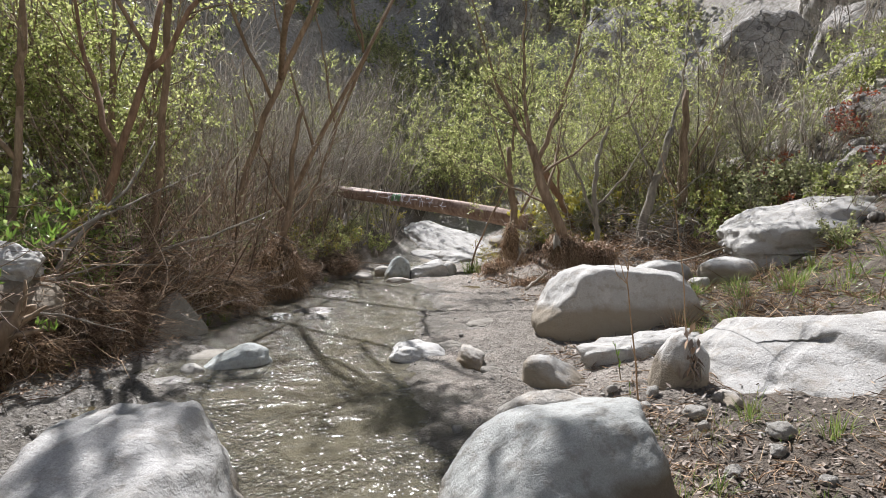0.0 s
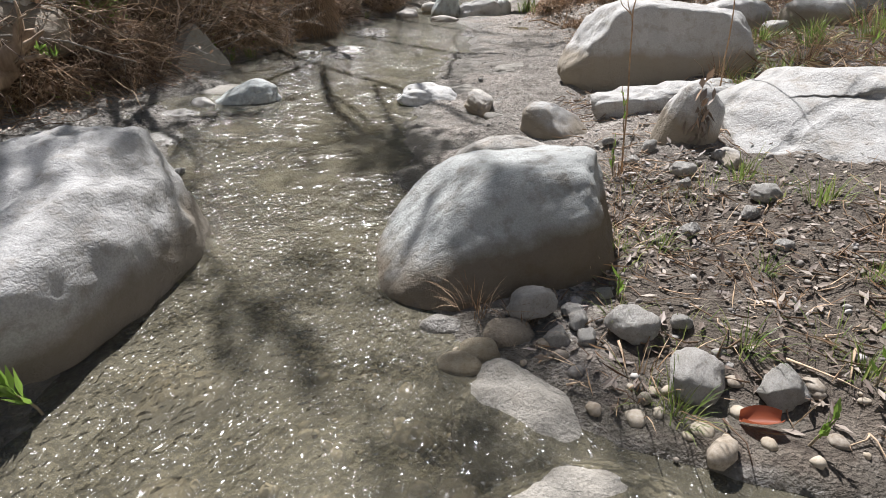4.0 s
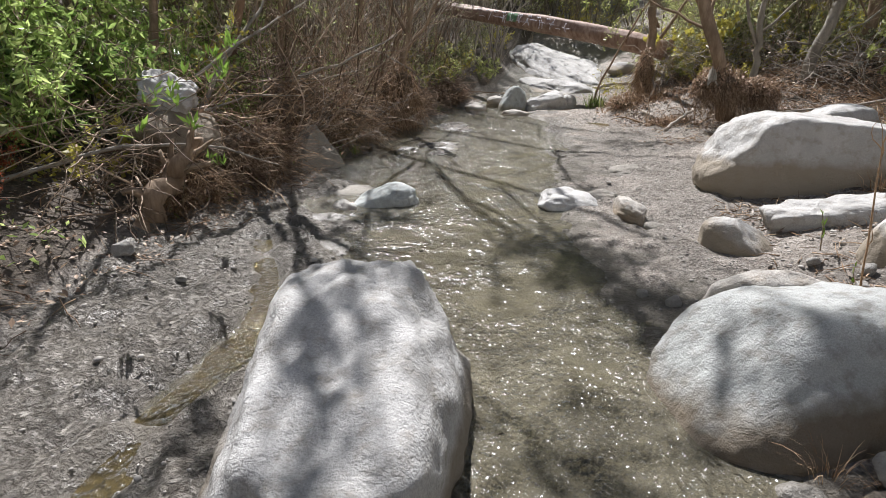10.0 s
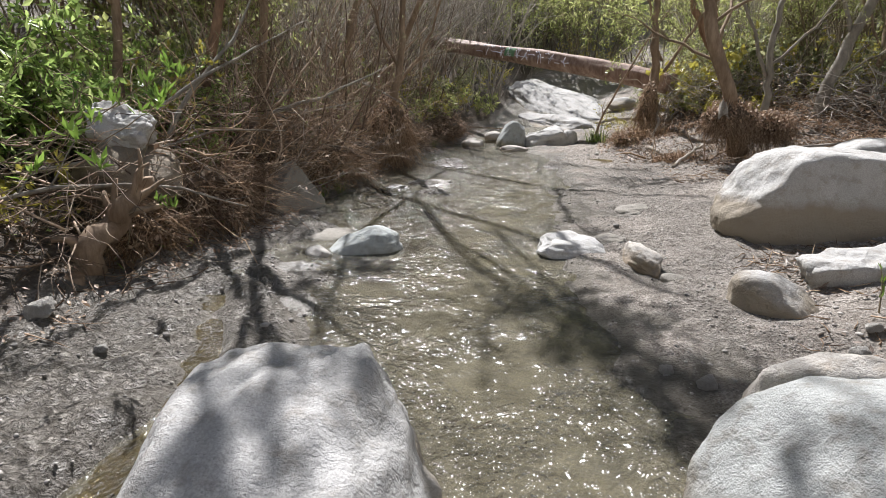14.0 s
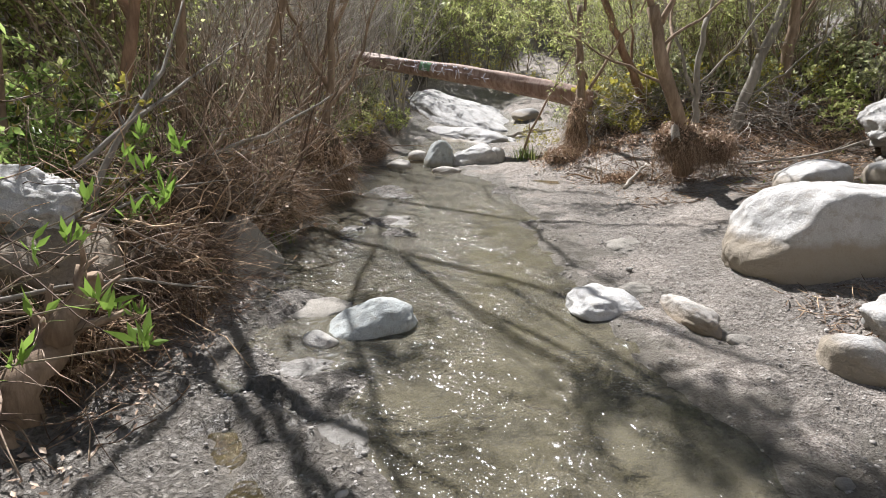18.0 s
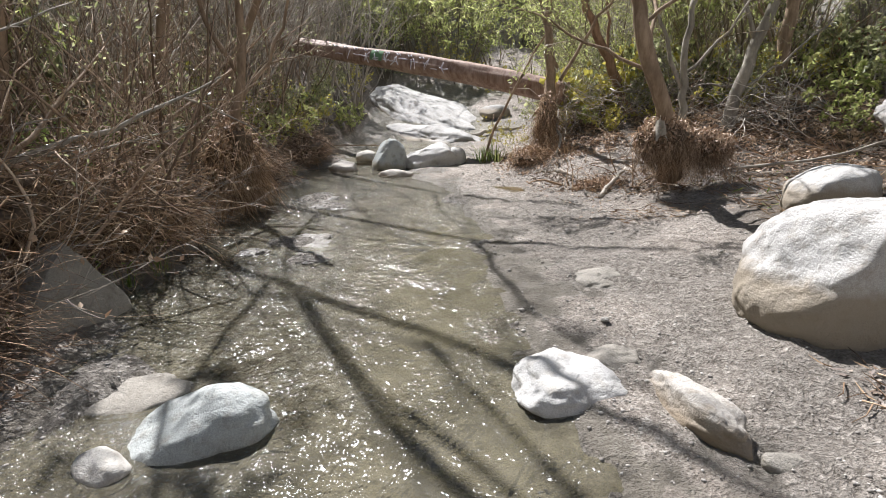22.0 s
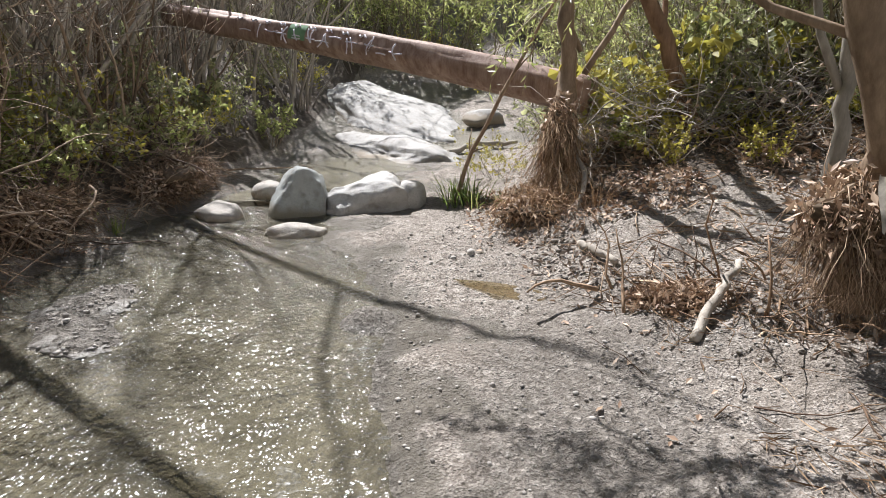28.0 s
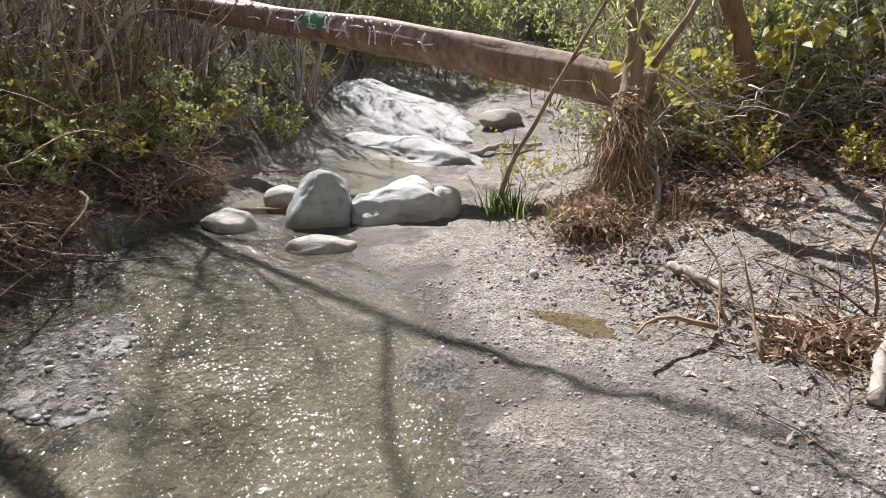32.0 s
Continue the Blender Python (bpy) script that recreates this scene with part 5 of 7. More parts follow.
spread_out(pale, [(-5.0, 14.6, 0, 1.0, 0, 4), (-6.2, 13.4, 50, 1.0, 0, 0), (-5.2, 17.5, 100, 1.1, 0, 4), (-6.5, 16.5, 160, 1.2, 0, 0), (-4.6, 21.0, 220, 1.2, 0, 0), (-7.5, 12.0, 280, 1.1, 0, 0),
                  (4.8, 16.5, 20, 0.9, 0, 0), (3.6, 19.0, 140, 1.0, 0, 0), (2.9, 14.6, 75, 0.55, 0, 0), (4.1, 14.8, 210, 0.65, 0, 0), (5.4, 14.0, 305, 0.7, 0, 0), (6.4, 12.8, 35, 0.7, 0, 0), (-4.5, 13.0, 70, 0.95, 0, 4), (-5.6, 15.6, 250, 1.15, 0, 0), (-5.4, 19.0, 10, 1.3, 0, 0), (-8.2, 17.5, 90, 1.5, 0, 0), (-5.2, 10.0, 30, 0.8, 0, 4)])
pale_far = [plant("pale_thicket_shrub", 125 + k, "bare grey brush on the canyon slope", "shrub", (12, 4.4, 0.03, 0.5, (0, 0, 0)), (8, 1.3, 0.5), (3, 0.6, 0.6), None,
                  (M["twig_pale"], M["twig_pale"], None), "canyon brush") for k in range(2)]
spread_out(pale_far, [(-3.5 - 9 * ((k * 0.618) % 1), 20 + 16 * ((k * 0.7548) % 1), k * 53 % 360, 1.1 + 0.7 * ((k * 0.37) % 1), 0, 0) for k in range(22)]
           + [(7 + 9 * ((k * 0.618) % 1), 12 + 14 * ((k * 0.7548) % 1), k * 43 % 360, 0.6 + 0.5 * ((k * 0.37) % 1), 0, 0) for k in range(14)])
wil = [plant("willow_shrub", 140 + k, "upright willow shrub with small yellow-green spring leaves", "shrub", (12, 3.6, 0.02, 0.38, (0, 0, 0)),
             (9, 0.95, 0.5), (3, 0.45, 0.5), (6, 0.095, 0.024, 0.35), (M["twig_green"], M["twig_green"], M["leaf_willow"]), "willow shrubs") for k in range(3)]
willows = ([(2.4, 13.6, 0, 0.7, 0, 0), (3.4, 14.0, 40, 0.8, 0, 0), (4.2, 13.2, 55, 1.1, 0, 0), (5.4, 12.9, 135, 1.2, 0, 0), (1.6, 15.4, 80, 0.8, 0, 0), (4.6, 13.8, 130, 0.8, 0, 0), (2.6, 16.4, 170, 0.9, 0, 0), (3.4, 17.6, 210, 1.0, 0, 0),
                 (-8.0, 7.4, 250, 1.2, 0, 0), (-7.2, 9.4, 290, 1.3, 0, 0), (-8.2, 5.6, 330, 1.1, 0, 0), (5.6, 15.2, 20, 1.2, 0, 0), (2.0, 21.0, 60, 1.3, 0, 0), (-4.4, 24.5, 100, 1.3, 0, 0),
                 (0.2, 27.5, 140, 1.3, 0, 0), (-5.2, 22.5, 180, 1.4, 0, 0), (3.8, 24.0, 220, 1.5, 0, 0), (-1.4, 29.0, 260, 1.6, 0, 0), (1.8, 30.0, 300, 1.7, 0, 0), (-4.6, 29.5, 340, 1.7, 0, 0),
                 (-8.4, 7.2, 15, 1.4, 0, 0), (-8.6, 15.0, 75, 1.5, 0, 0), (-7.4, 20.0, 115, 1.6, 0, 0), (6.2, 20.5, 155, 1.4, 0, 0), (-7.0, 2.5, 195, 1.2, 0, 0), (-1.0, 36.0, 235, 2.2, 0, 0),
                 (4.0, 38.0, 275, 2.2, 0, 0), (-6.0, 38.0, 315, 2.3, 0, 0)]
           + [(1.6 + 5.0 * ((k * 0.618) % 1), 12.6 + 5.5 * ((k * 0.7548) % 1), k * 67 % 360, 0.4 + 0.4 * ((k * 0.41) % 1), 0, 0) for k in range(9)]
           + [(-6.0 - 6 * ((k * 0.618) % 1), 9 + 12 * ((k * 0.7548) % 1), k * 57 % 360, 0.7 + 0.5 * ((k * 0.43) % 1), 0, 0) for k in range(8)]
)
spread_out(wil, [p for p in willows if p[1] < 18 and abs(p[0]) < 6])
wil_far = [plant("willow_shrub", 145 + k, "far willow shrub with a haze of yellow-green leaves", "shrub", (10, 3.6, 0.013, 0.45, (0, 0, 0)), (9, 0.95, 0.5), (2, 0.5, 0.5), (10, 0.11, 0.03, 0.35),
                (M["twig_green"], M["twig_green"], M["leaf_willow"]), "far willow shrubs") for k in range(2)]
spread_out(wil_far, [p for p in willows if p[1] >= 18 or abs(p[0]) >= 6]
           + [(-9 + 18 * ((k * 0.618) % 1), 26 + 22 * ((k * 0.7548) % 1), k * 71 % 360, 1.3 + 0.9 * ((k * 0.37) % 1), 0, 0) for k in range(28)])
alder = [plant("alder_shrub", 150 + k, "tall slim-stemmed shrub full of small bright green leaves", "shrub", (9, 4.4, 0.026, 0.36, (0.05, 0, 0)),
               (11, 1.1, 0.6), (4, 0.45, 0.6), (7, 0.082, 0.048, 0.12), (M["bark"], M["twig_brown"], M["leaf_willow"]), "leafy alder shrubs") for k in range(3)]
spread_out(alder, [(-6.9, 9.2, 0, 1.0, 0, 5), (-7.7, 9.6, 200, 1.15, 0, 0), (-6.0, 9.6, 250, 1.0, 0, 4), (-7.6, 10.6, 300, 1.2, 0, 0), (-7.8, 5.0, 350, 1.2, 0, 0),
                   (-8.6, 8.6, 80, 1.3, 0, 0), (-5.4, 8.3, 120, 0.85, 0, 6), (-9.0, 12.5, 220, 1.4, 0, 0), (-6.4, 11.4, 270, 1.05, 0, 0)])
under = [plant("leafy_bush", 160 + k, "dense dark-green leafy bush under the bank trees", "bush", (16, 0.75, 0.007, 0.9, (0, 0, 0)),
               (8, 0.28, 0.7), (3, 0.14, 0.8), (8, 0.075, 0.024, 0.05), (M["twig_brown"], M["twig_brown"], M["leaf_green"]), "bank undergrowth") for k in range(3)]
bushes = [(-5.0, 6.6, 15, 1.3, 0, 4), (-4.95, 7.5, 95, 1.25, 0, 4), (-5.5, 7.7, 205, 1.5, 0, 0), (-4.8, 5.6, 310, 1.0, 0, 4), (-5.6, 6.4, 260, 1.6, 0, 0), (-4.45, 6.1, 35, 0.95, 0, 6), (-4.7, 7.1, 75, 1.15, 0, 4), (-4.55, 8.1, 155, 0.9, 0, 6), (-4.6, 9.0, 210, 1.0, 0, 6), (-4.9, 4.0, 0, 1.25, 0, 0), (-5.3, 4.7, 40, 1.4, 0, 0), (-5.0, 6.1, 80, 1.2, 0, 0), (-5.4, 4.1, 120, 1.8, 0, 0), (-5.6, 5.3, 160, 1.9, 0, 0),
                   (-4.6, 9.9, 240, 0.9, 0, 0), (-4.0, 12.0, 280, 0.8, 0, 6), (-4.1, 13.0, 320, 1.0, 0, 8), (-3.7, 14.2, 0, 1.0, 0, 8), (-3.9, 15.6, 40, 1.1, 0, 6), (-4.8, 13.8, 80, 1.2, 0, 0),
                   (-5.1, 11.2, 120, 1.1, 0, 0), (-5.2, 7.2, 160, 1.0, 0, 0), (-3.2, 16.8, 200, 0.9, 0, 0), (2.1, 12.9, 240, 0.7, 0, 0), (2.8, 12.6, 280, 0.8, 0, 0), (4.2, 11.9, 320, 1.0, 0, 0),
                   (5.0, 11.2, 20, 1.1, 0, 0), (5.6, 12.6, 60, 1.2, 0, 0), (4.6, 10.4, 100, 0.8, 0, 0), (6.6, 11.4, 140, 1.1, 0, 0), (7.6, 13.2, 180, 1.3, 0, 0), (3.4, 12.9, 220, 0.9, 0, 0), (-4.6, 2.4, 30, 0.9, 0, 0),
                   (-5.6, 2.8, 260, 1.1, 0, 0), (9.2, 12.2, 300, 1.3, 0, 0), (8.0, 16.2, 340, 1.4, 0, 0), (10.2, 16.8, 10, 1.5, 0, 0), (11.8, 15.2, 50, 1.4, 0, 0), (6.6, 8.0, 90, 0.8, 0, 0), (8.6, 8.6, 130, 1.0, 0, 0)]
spread_out(under, [p for p in bushes if p[1] < 9.5 and p[0] < 0])
bush_far = [plant("leafy_bush", 165 + k, "green leafy bush on the canyon slope", "bush", (7, 0.85, 0.009, 0.9, (0, 0, 0)),
                  (6, 0.3, 0.7), (2, 0.16, 0.8), (7, 0.085, 0.048, 0.05), (M["twig_brown"], M["twig_brown"], M["leaf_willow"] if k else M["leaf_olive"]), "slope bushes") for k in range(2)]
spread_out(bush_far, [p for p in bushes if p[1] >= 9.5 or p[0] >= 0]
           + [(1.7 + 4.6 * ((k * 0.618) % 1), 11.4 + 3.6 * ((k * 0.7548) % 1), k * 83 % 360, 0.5 + 0.4 * ((k * 0.31) % 1), 0, 0) for k in range(9)]
           + [(5.0 + 6.5 * ((k * 0.618) % 1), 7.6 + 7 * ((k * 0.7548) % 1), k * 77 % 360, 0.5 + 0.7 * ((k * 0.29) % 1), 0, 0) for k in range(26)]
           + [(6.5 + 12 * ((k * 0.618) % 1), 9 + 18 * ((k * 0.7548) % 1), k * 91 % 360, 0.9 + 1.0 * ((k * 0.37) % 1), 0, 0) for k in range(30)]
           + [(-26 + 52 * ((k * 0.618) % 1), 42 + 40 * ((k * 0.7548) % 1), k * 91 % 360, 3.0 + 2.5 * ((k * 0.37) % 1), 0, 0) for k in range(60)]
           + [(-4.6 - 5 * ((k * 0.618) % 1), 3 + 12 * ((k * 0.7548) % 1), k * 91 % 360, 0.8 + 0.8 * ((k * 0.37) % 1), 0, 0) for k in range(18)])
olive = [plant("olive_bush", 170 + k, "open bush with pale olive leaves on the littered bank", "bush", (9, 1.1, 0.009, 0.8, (0, 0, 0)),
               (6, 0.4, 0.7), (3, 0.2, 0.8), (4, 0.065, 0.036, 0.1), (M["twig_pale"], M["twig_pale"], M["leaf_olive"] if k else M["leaf_yellow"]), "bank undergrowth") for k in range(2)]
spread_out(olive, [(1.9, 12.3, 0, 0.7, 0, 0), (2.6, 11.7, 40, 0.7, 0, 0), (3.3, 12.4, 80, 1.0, 0, 0), (2.2, 13.2, 120, 1.0, 0, 0), (4.0, 11.5, 160, 0.9, 0, 0), (3.0, 13.4, 200, 1.1, 0, 0), (4.8, 12.6, 240, 1.1, 0, 0),
                   (1.5, 13.6, 280, 0.9, 0, 0), (-4.1, 12.6, 320, 1.0, 0, 0), (-4.4, 14.2, 0, 1.1, 0, 0), (-3.8, 15.0, 40, 1.0, 0, 0), (-3.6, 16.2, 80, 1.0, 0, 0), (-1.2, 26.4, 10, 1.3, 0, 0), (0.4, 25.6, 130, 1.2, 0, 0), (1.5, 24.0, 70, 1.2, 0, 0), (-2.9, 26.0, 200, 1.5, 0, 0), (-0.4, 28.0, 290, 1.6, 0, 0), (-4.0, 19.6, 30, 1.2, 0, 0), (-3.9, 21.6, 100, 1.3, 0, 0), (-4.9, 15.6, 120, 1.3, 0, 0), (-5.0, 13.0, 160, 1.2, 0, 0),
                   (-4.6, 10.9, 200, 1.0, 0, 0), (-4.9, 6.0, 240, 1.2, 0, 0), (-5.3, 7.4, 280, 1.4, 0, 0), (-5.2, 3.5, 320, 0.9, 0, 0), (5.6, 11.2, 30, 1.2, 0, 0), (0.5, 14.6, 60, 0.7, 0, 0), (1.2, 14.6, 90, 0.9, 0, 0)])
vine = [plant("vine_tangle", 174 + k, "tangle of long pale bare vines arching over the bank", "vine", (16, 1.5, 0.006, 1.6, (-0.5, -0.4, -0.55)),
              (3, 0.5, 0.7), None, (1, 0.06, 0.035, 0.2), (M["twig_pale"], M["twig_pale"], M["leaf_dry"]), "vines") for k in range(2)]
spread_out(vine, [(2.5, 11.6, 0, 1.0, 0, 0), (3.1, 11.4, 40, 1.0, 0, 0), (2.2, 12.2, 320, 0.9, 0, 0), (3.6, 11.9, 20, 1.2, 0, 0), (-4.0, 8.4, 150, 1.0, 0, 0), (-3.9, 6.2, 170, 1.0, 0, 0), (4.4, 10.3, 10, 1.0, 0, 0)])
broad = [plant("broadleaf_vine", 176 + k, "creeping vine with broad yellow-green leaves over dead stems", "vine", (9, 0.9, 0.005, 1.3, (-0.3, -0.3, -0.3)),
               (5, 0.3, 0.8), None, (5, 0.10, 0.075, 0.05), (M["twig_pale"], M["twig_green"], M["leaf_olive"] if k else M["leaf_yellow"]), "broadleaf vines") for k in range(2)]
spread_out(broad, [(2.0, 12.5, 0, 1.0, 0, 0), (2.6, 12.2, 60, 0.9, 0, 0), (1.7, 13.0, 120, 1.0, 0, 0), (3.2, 12.6, 180, 1.1, 0, 0), (2.4, 11.9, 240, 0.8, 0, 0), (3.0, 11.9, 300, 0.8, 0, 0), (1.4, 13.5, 30, 0.9, 0, 0), (3.8, 12.1, 90, 1.0, 0, 0), (2.1, 13.7, 15, 1.5, 0, 0), (2.8, 13.9, 75, 1.6, 0, 0), (3.5, 13.7, 135, 1.5, 0, 0), (1.7, 14.0, 195, 1.3, 0, 0), (2.5, 13.5, 255, 1.2, 0, 0), (3.9, 13.3, 315, 1.3, 0, 0), (-4.4, 4.1, 45, 0.7, 0, 0), (-4.7, 3.1, 200, 0.8, 0, 0)])
red = plant("red_leaved_bush", 180, "small bush with rusty red leaves on the rocky slope", "bush", (10, 1.0, 0.007, 0.6, (0, 0, 0)), (7, 0.35, 0.6), None, (9, 0.06, 0.028, 0.1),
            (M["twig_brown"], M["twig_brown"], M["leaf_red"]))
put(red, 6.9, 9.9, 30, 0.9)
put(red, 7.6, 11.5, 200, 1.2)
put(red, 6.2, 12.4, 260, 1.1)
put(red, -4.6, 3.4, 10, 0.5)
put(red, -4.1, 2.9, 90, 0.4)
put(red, 4.4, 13.0, 120, 0.6)
put(red, 5.5, 10.2, 0, 0.8, first=True)
yel = plant("yellow_leaved_bush", 181, "low bush with yellow-green leaves by the log", "bush", (9, 0.7, 0.006, 0.8, (0, 0, 0)), (6, 0.3, 0.6), None, (8, 0.06, 0.04, 0.1),
            (M["twig_brown"], M["twig_brown"], M["leaf_yellow"]))
put(yel, -4.2, 16.4, 60, 0.9)
put(yel, 2.6, 11.9, 20, 0.6)
put(yel, 1.9, 12.4, 0, 0.8, first=True)

# ---- grass, straw and flood debris ----


def tuft(name, seed, label, material, count, length, width, spread, group=""):
    rng = np.random.default_rng(seed)
    a, q = rng.uniform(0, 2 * math.pi, count), rng.uniform(0, 1, count)
    at = np.stack([np.cos(a) * q * spread * 0.3, np.sin(a) * q * spread * 0.3, np.full(count, -0.02)], 1)
    lean = np.stack([np.cos(a) * q, np.sin(a) * q, np.zeros(count)], 1) * spread * 2.0 + rng.normal(size=(count, 3)) * 0.12
    ob = thing(name, Matrix(), label, "grass", group)
    tagged(part("blade_mass", mesh_of("blade_mass", *blades(rng, at, lean, length, width), material, False), ob), kind="stuff")
    return ob


sprigs = [tuft("grass_tuft", 186 + k, "small tuft of green and brown grass between stones", M["grass"] if k else M["straw"], 34, 0.15, 0.005, 0.6, "small grass tufts") for k in range(2)]
rngs = np.random.default_rng(186)
spread_out(sprigs, [(rngs.uniform(0.95, 2.5), rngs.uniform(1.75, 3.6), rngs.uniform(0, 360), rngs.uniform(0.5, 1.0), 0, 0) for _ in range(26)] + [(rngs.uniform(2.0, 4.4), rngs.uniform(4.9, 7.4), rngs.uniform(0, 360), rngs.uniform(0.8, 1.5), 0, 0) for _ in range(26)])
green = [tuft("grass_tuft", 190 + k, "green grass tuft on the sandy bank", M["grass"], 46, 0.26, 0.007, 0.35, "grass tufts") for k in range(2)]
spread_out(green, [(x, y, t, s, 0, 0) for x, y, t, s in (
    (2.35, 3.2, 0, 0.9), (2.6, 3.05, 40, 0.8), (2.05, 3.55, 80, 0.8), (1.55, 2.75, 120, 0.6), (2.35, 5.2, 160, 1.0), (2.7, 5.4, 200, 1.1), (2.55, 5.9, 240, 1.1), (3.2, 6.3, 280, 1.3), (3.6, 6.1, 320, 1.4),
    (3.9, 6.6, 0, 1.4), (3.4, 7.0, 40, 1.3), (4.3, 6.3, 80, 1.4), (2.9, 6.9, 120, 1.2), (4.4, 7.2, 160, 1.4), (-0.05, 13.1, 200, 2.0), (0.1, 13.0, 240, 1.9), (-0.12, 13.3, 30, 1.7), (0.1, 13.3, 280, 1.2), (-3.35, 7.5, 320, 0.9),
    (-3.45, 7.2, 20, 0.8), (-3.4, 12.2, 60, 1.0), (1.75, 2.05, 100, 0.6), (1.5, 1.75, 140, 0.6), (2.1, 2.0, 180, 0.6), (0.35, 12.6, 220, 0.9), (5.0, 7.6, 260, 1.5), (4.9, 6.5, 300, 1.4), (1.35, 2.2, 340, 0.5), (2.3, 2.5, 30, 0.5), (1.95, 2.6, 70, 0.45))])
strawt = [tuft("straw_tuft", 194 + k, "dry straw-coloured grass tuft", M["straw"], 60, 0.34, 0.005, 0.5, "straw tufts") for k in range(2)]
spread_out(strawt, [(x, y, t, s, 0, 0) for x, y, t, s in (
    (0.80, 2.18, 0, 0.6), (1.0, 2.1, 40, 0.45), (2.3, 5.6, 80, 1.0), (3.0, 5.8, 120, 1.1), (2.2, 7.0, 160, 0.8), (3.3, 8.6, 200, 1.0), (4.0, 7.4, 240, 1.2), (0.55, 12.2, 280, 1.2), (0.8, 12.0, 320, 1.2),
    (0.4, 12.4, 20, 1.1), (1.1, 11.7, 60, 1.1), (-3.5, 9.3, 100, 1.0), (-3.4, 8.6, 140, 1.0), (-3.4, 5.3, 180, 0.9), (-3.6, 4.6, 220, 0.9), (3.8, 9.4, 260, 1.0), (4.6, 9.0, 300, 1.1), (1.4, 3.6, 340, 0.5), (2.6, 9.6, 10, 0.9))])


def heap(name, seed, x, y, z, size, count, length, label, material, hang=0.5, toward=(0, -1, 0), r=0.004, more=1.3, core=0.55):
    """Straw, roots and twigs matted by floods, draped over a mound. size: half extents."""
    rng = np.random.default_rng(seed)
    ob = thing(name, Matrix.Translation((x, y, z)), label, "debris")
    part("mat", rock_mesh("mat", (size[0] * 0.6, size[1] * 0.6, size[2] * core), M["silt"], seed, sub=4, lumps=0.45, fine=0.16, cuts=0), ob, "matted core of silt and fibre")
    lines = []
    for _ in range(count):
        d = unit(rng.normal(size=3))
        p = d * np.array(size) * rng.uniform(0.45, 0.9)
        w = unit(np.cross(d, rng.normal(size=3)) * (0.9 if hang < 1.2 else 0.42) + d * 0.15 + np.array([toward[0] * 0.5, toward[1] * 0.5, -0.7 * hang]))
        q = wander(rng, p, w, length * rng.uniform(0.4, 1.4), r * rng.uniform(0.35, 1.2), r * 0.25, 7, 0.36 if hang < 1.2 else 0.22, -0.06 * hang)
        lines.append(q[:2])
    for l in lines[:12]:
        part("strand", mesh_of("strand", *tubes([(l[0], l[1] * 1.6)], 5), material), ob)
    tagged(part("strand_mass", mesh_of("strand_mass", *tubes(lines[12:], 3), material), ob), kind="stuff")
    n = int(count * more)
    d = rng.normal(size=(n, 3))
    d /= np.linalg.norm(d, axis=1, keepdims=True)
    v, f = leaves(rng, d * np.array(size) * rng.uniform(0.5, 0.95, (n, 1)), d, 0.07, 0.028, 0.3, 0.8)
    tagged(part("leaf_mass", mesh_of("leaf_mass", v, f, M["leaf_dry"], False), ob), kind="stuff")
    return ob


heap("root_mass", 301, 1.68, 9.48, 0.88, (0.40, 0.30, 0.28), 1300, 0.34, "hanging mat of roots and flood straw below the willow trunk", M["debris"], 2.0, r=0.0034, core=0.45)
heap("root_mass", 302, 2.22, 9.68, 0.76, (0.44, 0.26, 0.24), 1000, 0.31, "shaggy drape of roots beside the willow", M["debris"], 2.0, r=0.0034, core=0.4)
heap("flood_debris_heap", 303, 0.86, 12.45, 0.90, (0.19, 0.19, 0.46), 800, 0.55, "straw and roots wrapped round the willow stem", M["straw"], 1.5)
heap("flood_debris_heap", 304, 0.75, 12.05, 0.30, (0.62, 0.42, 0.22), 900, 0.42, "drift of dead leaves and straw at the foot of the bank", M["straw"], 0.9, more=1.5, core=0.12)
heap("flood_debris_heap", 305, 1.20, 10.15, 0.17, (0.42, 0.22, 0.12), 460, 0.20, "matted clump of roots and leaves on the sandbar", M["debris"], 0.5, r=0.0028, more=4, core=0.4)
heap("flood_debris_heap", 306, -3.50, 9.95, 0.66, (0.34, 0.50, 0.58), 1300, 0.80, "shaggy straw debris caught round the bank trunk", M["straw"], 2.0, (0.6, -0.4, 0))
heap("flood_debris_heap", 307, -3.75, 8.0, 0.42, (0.40, 0.95, 0.42), 1300, 0.70, "brown straw and twigs hanging over the water's edge", M["straw"], 1.0, (0.7, -0.2, 0))
heap("flood_debris_heap", 308, -3.80, 5.6, 0.35, (0.40, 0.75, 0.42), 1200, 0.70, "brown matted twigs under the bank thicket", M["debris"], 0.9, (0.7, -0.3, 0))
heap("flood_debris_heap", 309, -3.78, 4.55, 0.30, (0.26, 0.40, 0.28), 700, 0.50, "root tangle at the bank's foot", M["straw"], 0.9, (0.6, -0.5, 0))
heap("flood_debris_heap", 310, -3.75, 11.6, 0.30, (0.35, 0.8, 0.26), 900, 0.45, "dead leaves and twigs along the bank's edge", M["debris"], 0.6, (0.6, 0, 0), more=3)
heap("flood_debris_heap", 311, -3.45, 13.6, 0.28, (0.45, 0.9, 0.28), 900, 0.45, "dead leaves and reddish twigs by the upper pool", M["debris"], 0.6, (0.6, 0, 0), more=3)
heap("flood_debris_heap", 312, -4.0, 7.0, 0.7, (0.5, 0.9, 0.5), 900, 0.70, "drift of dead twigs lodged in the thicket", M["straw"], 0.6, (0.7, -0.3, 0))


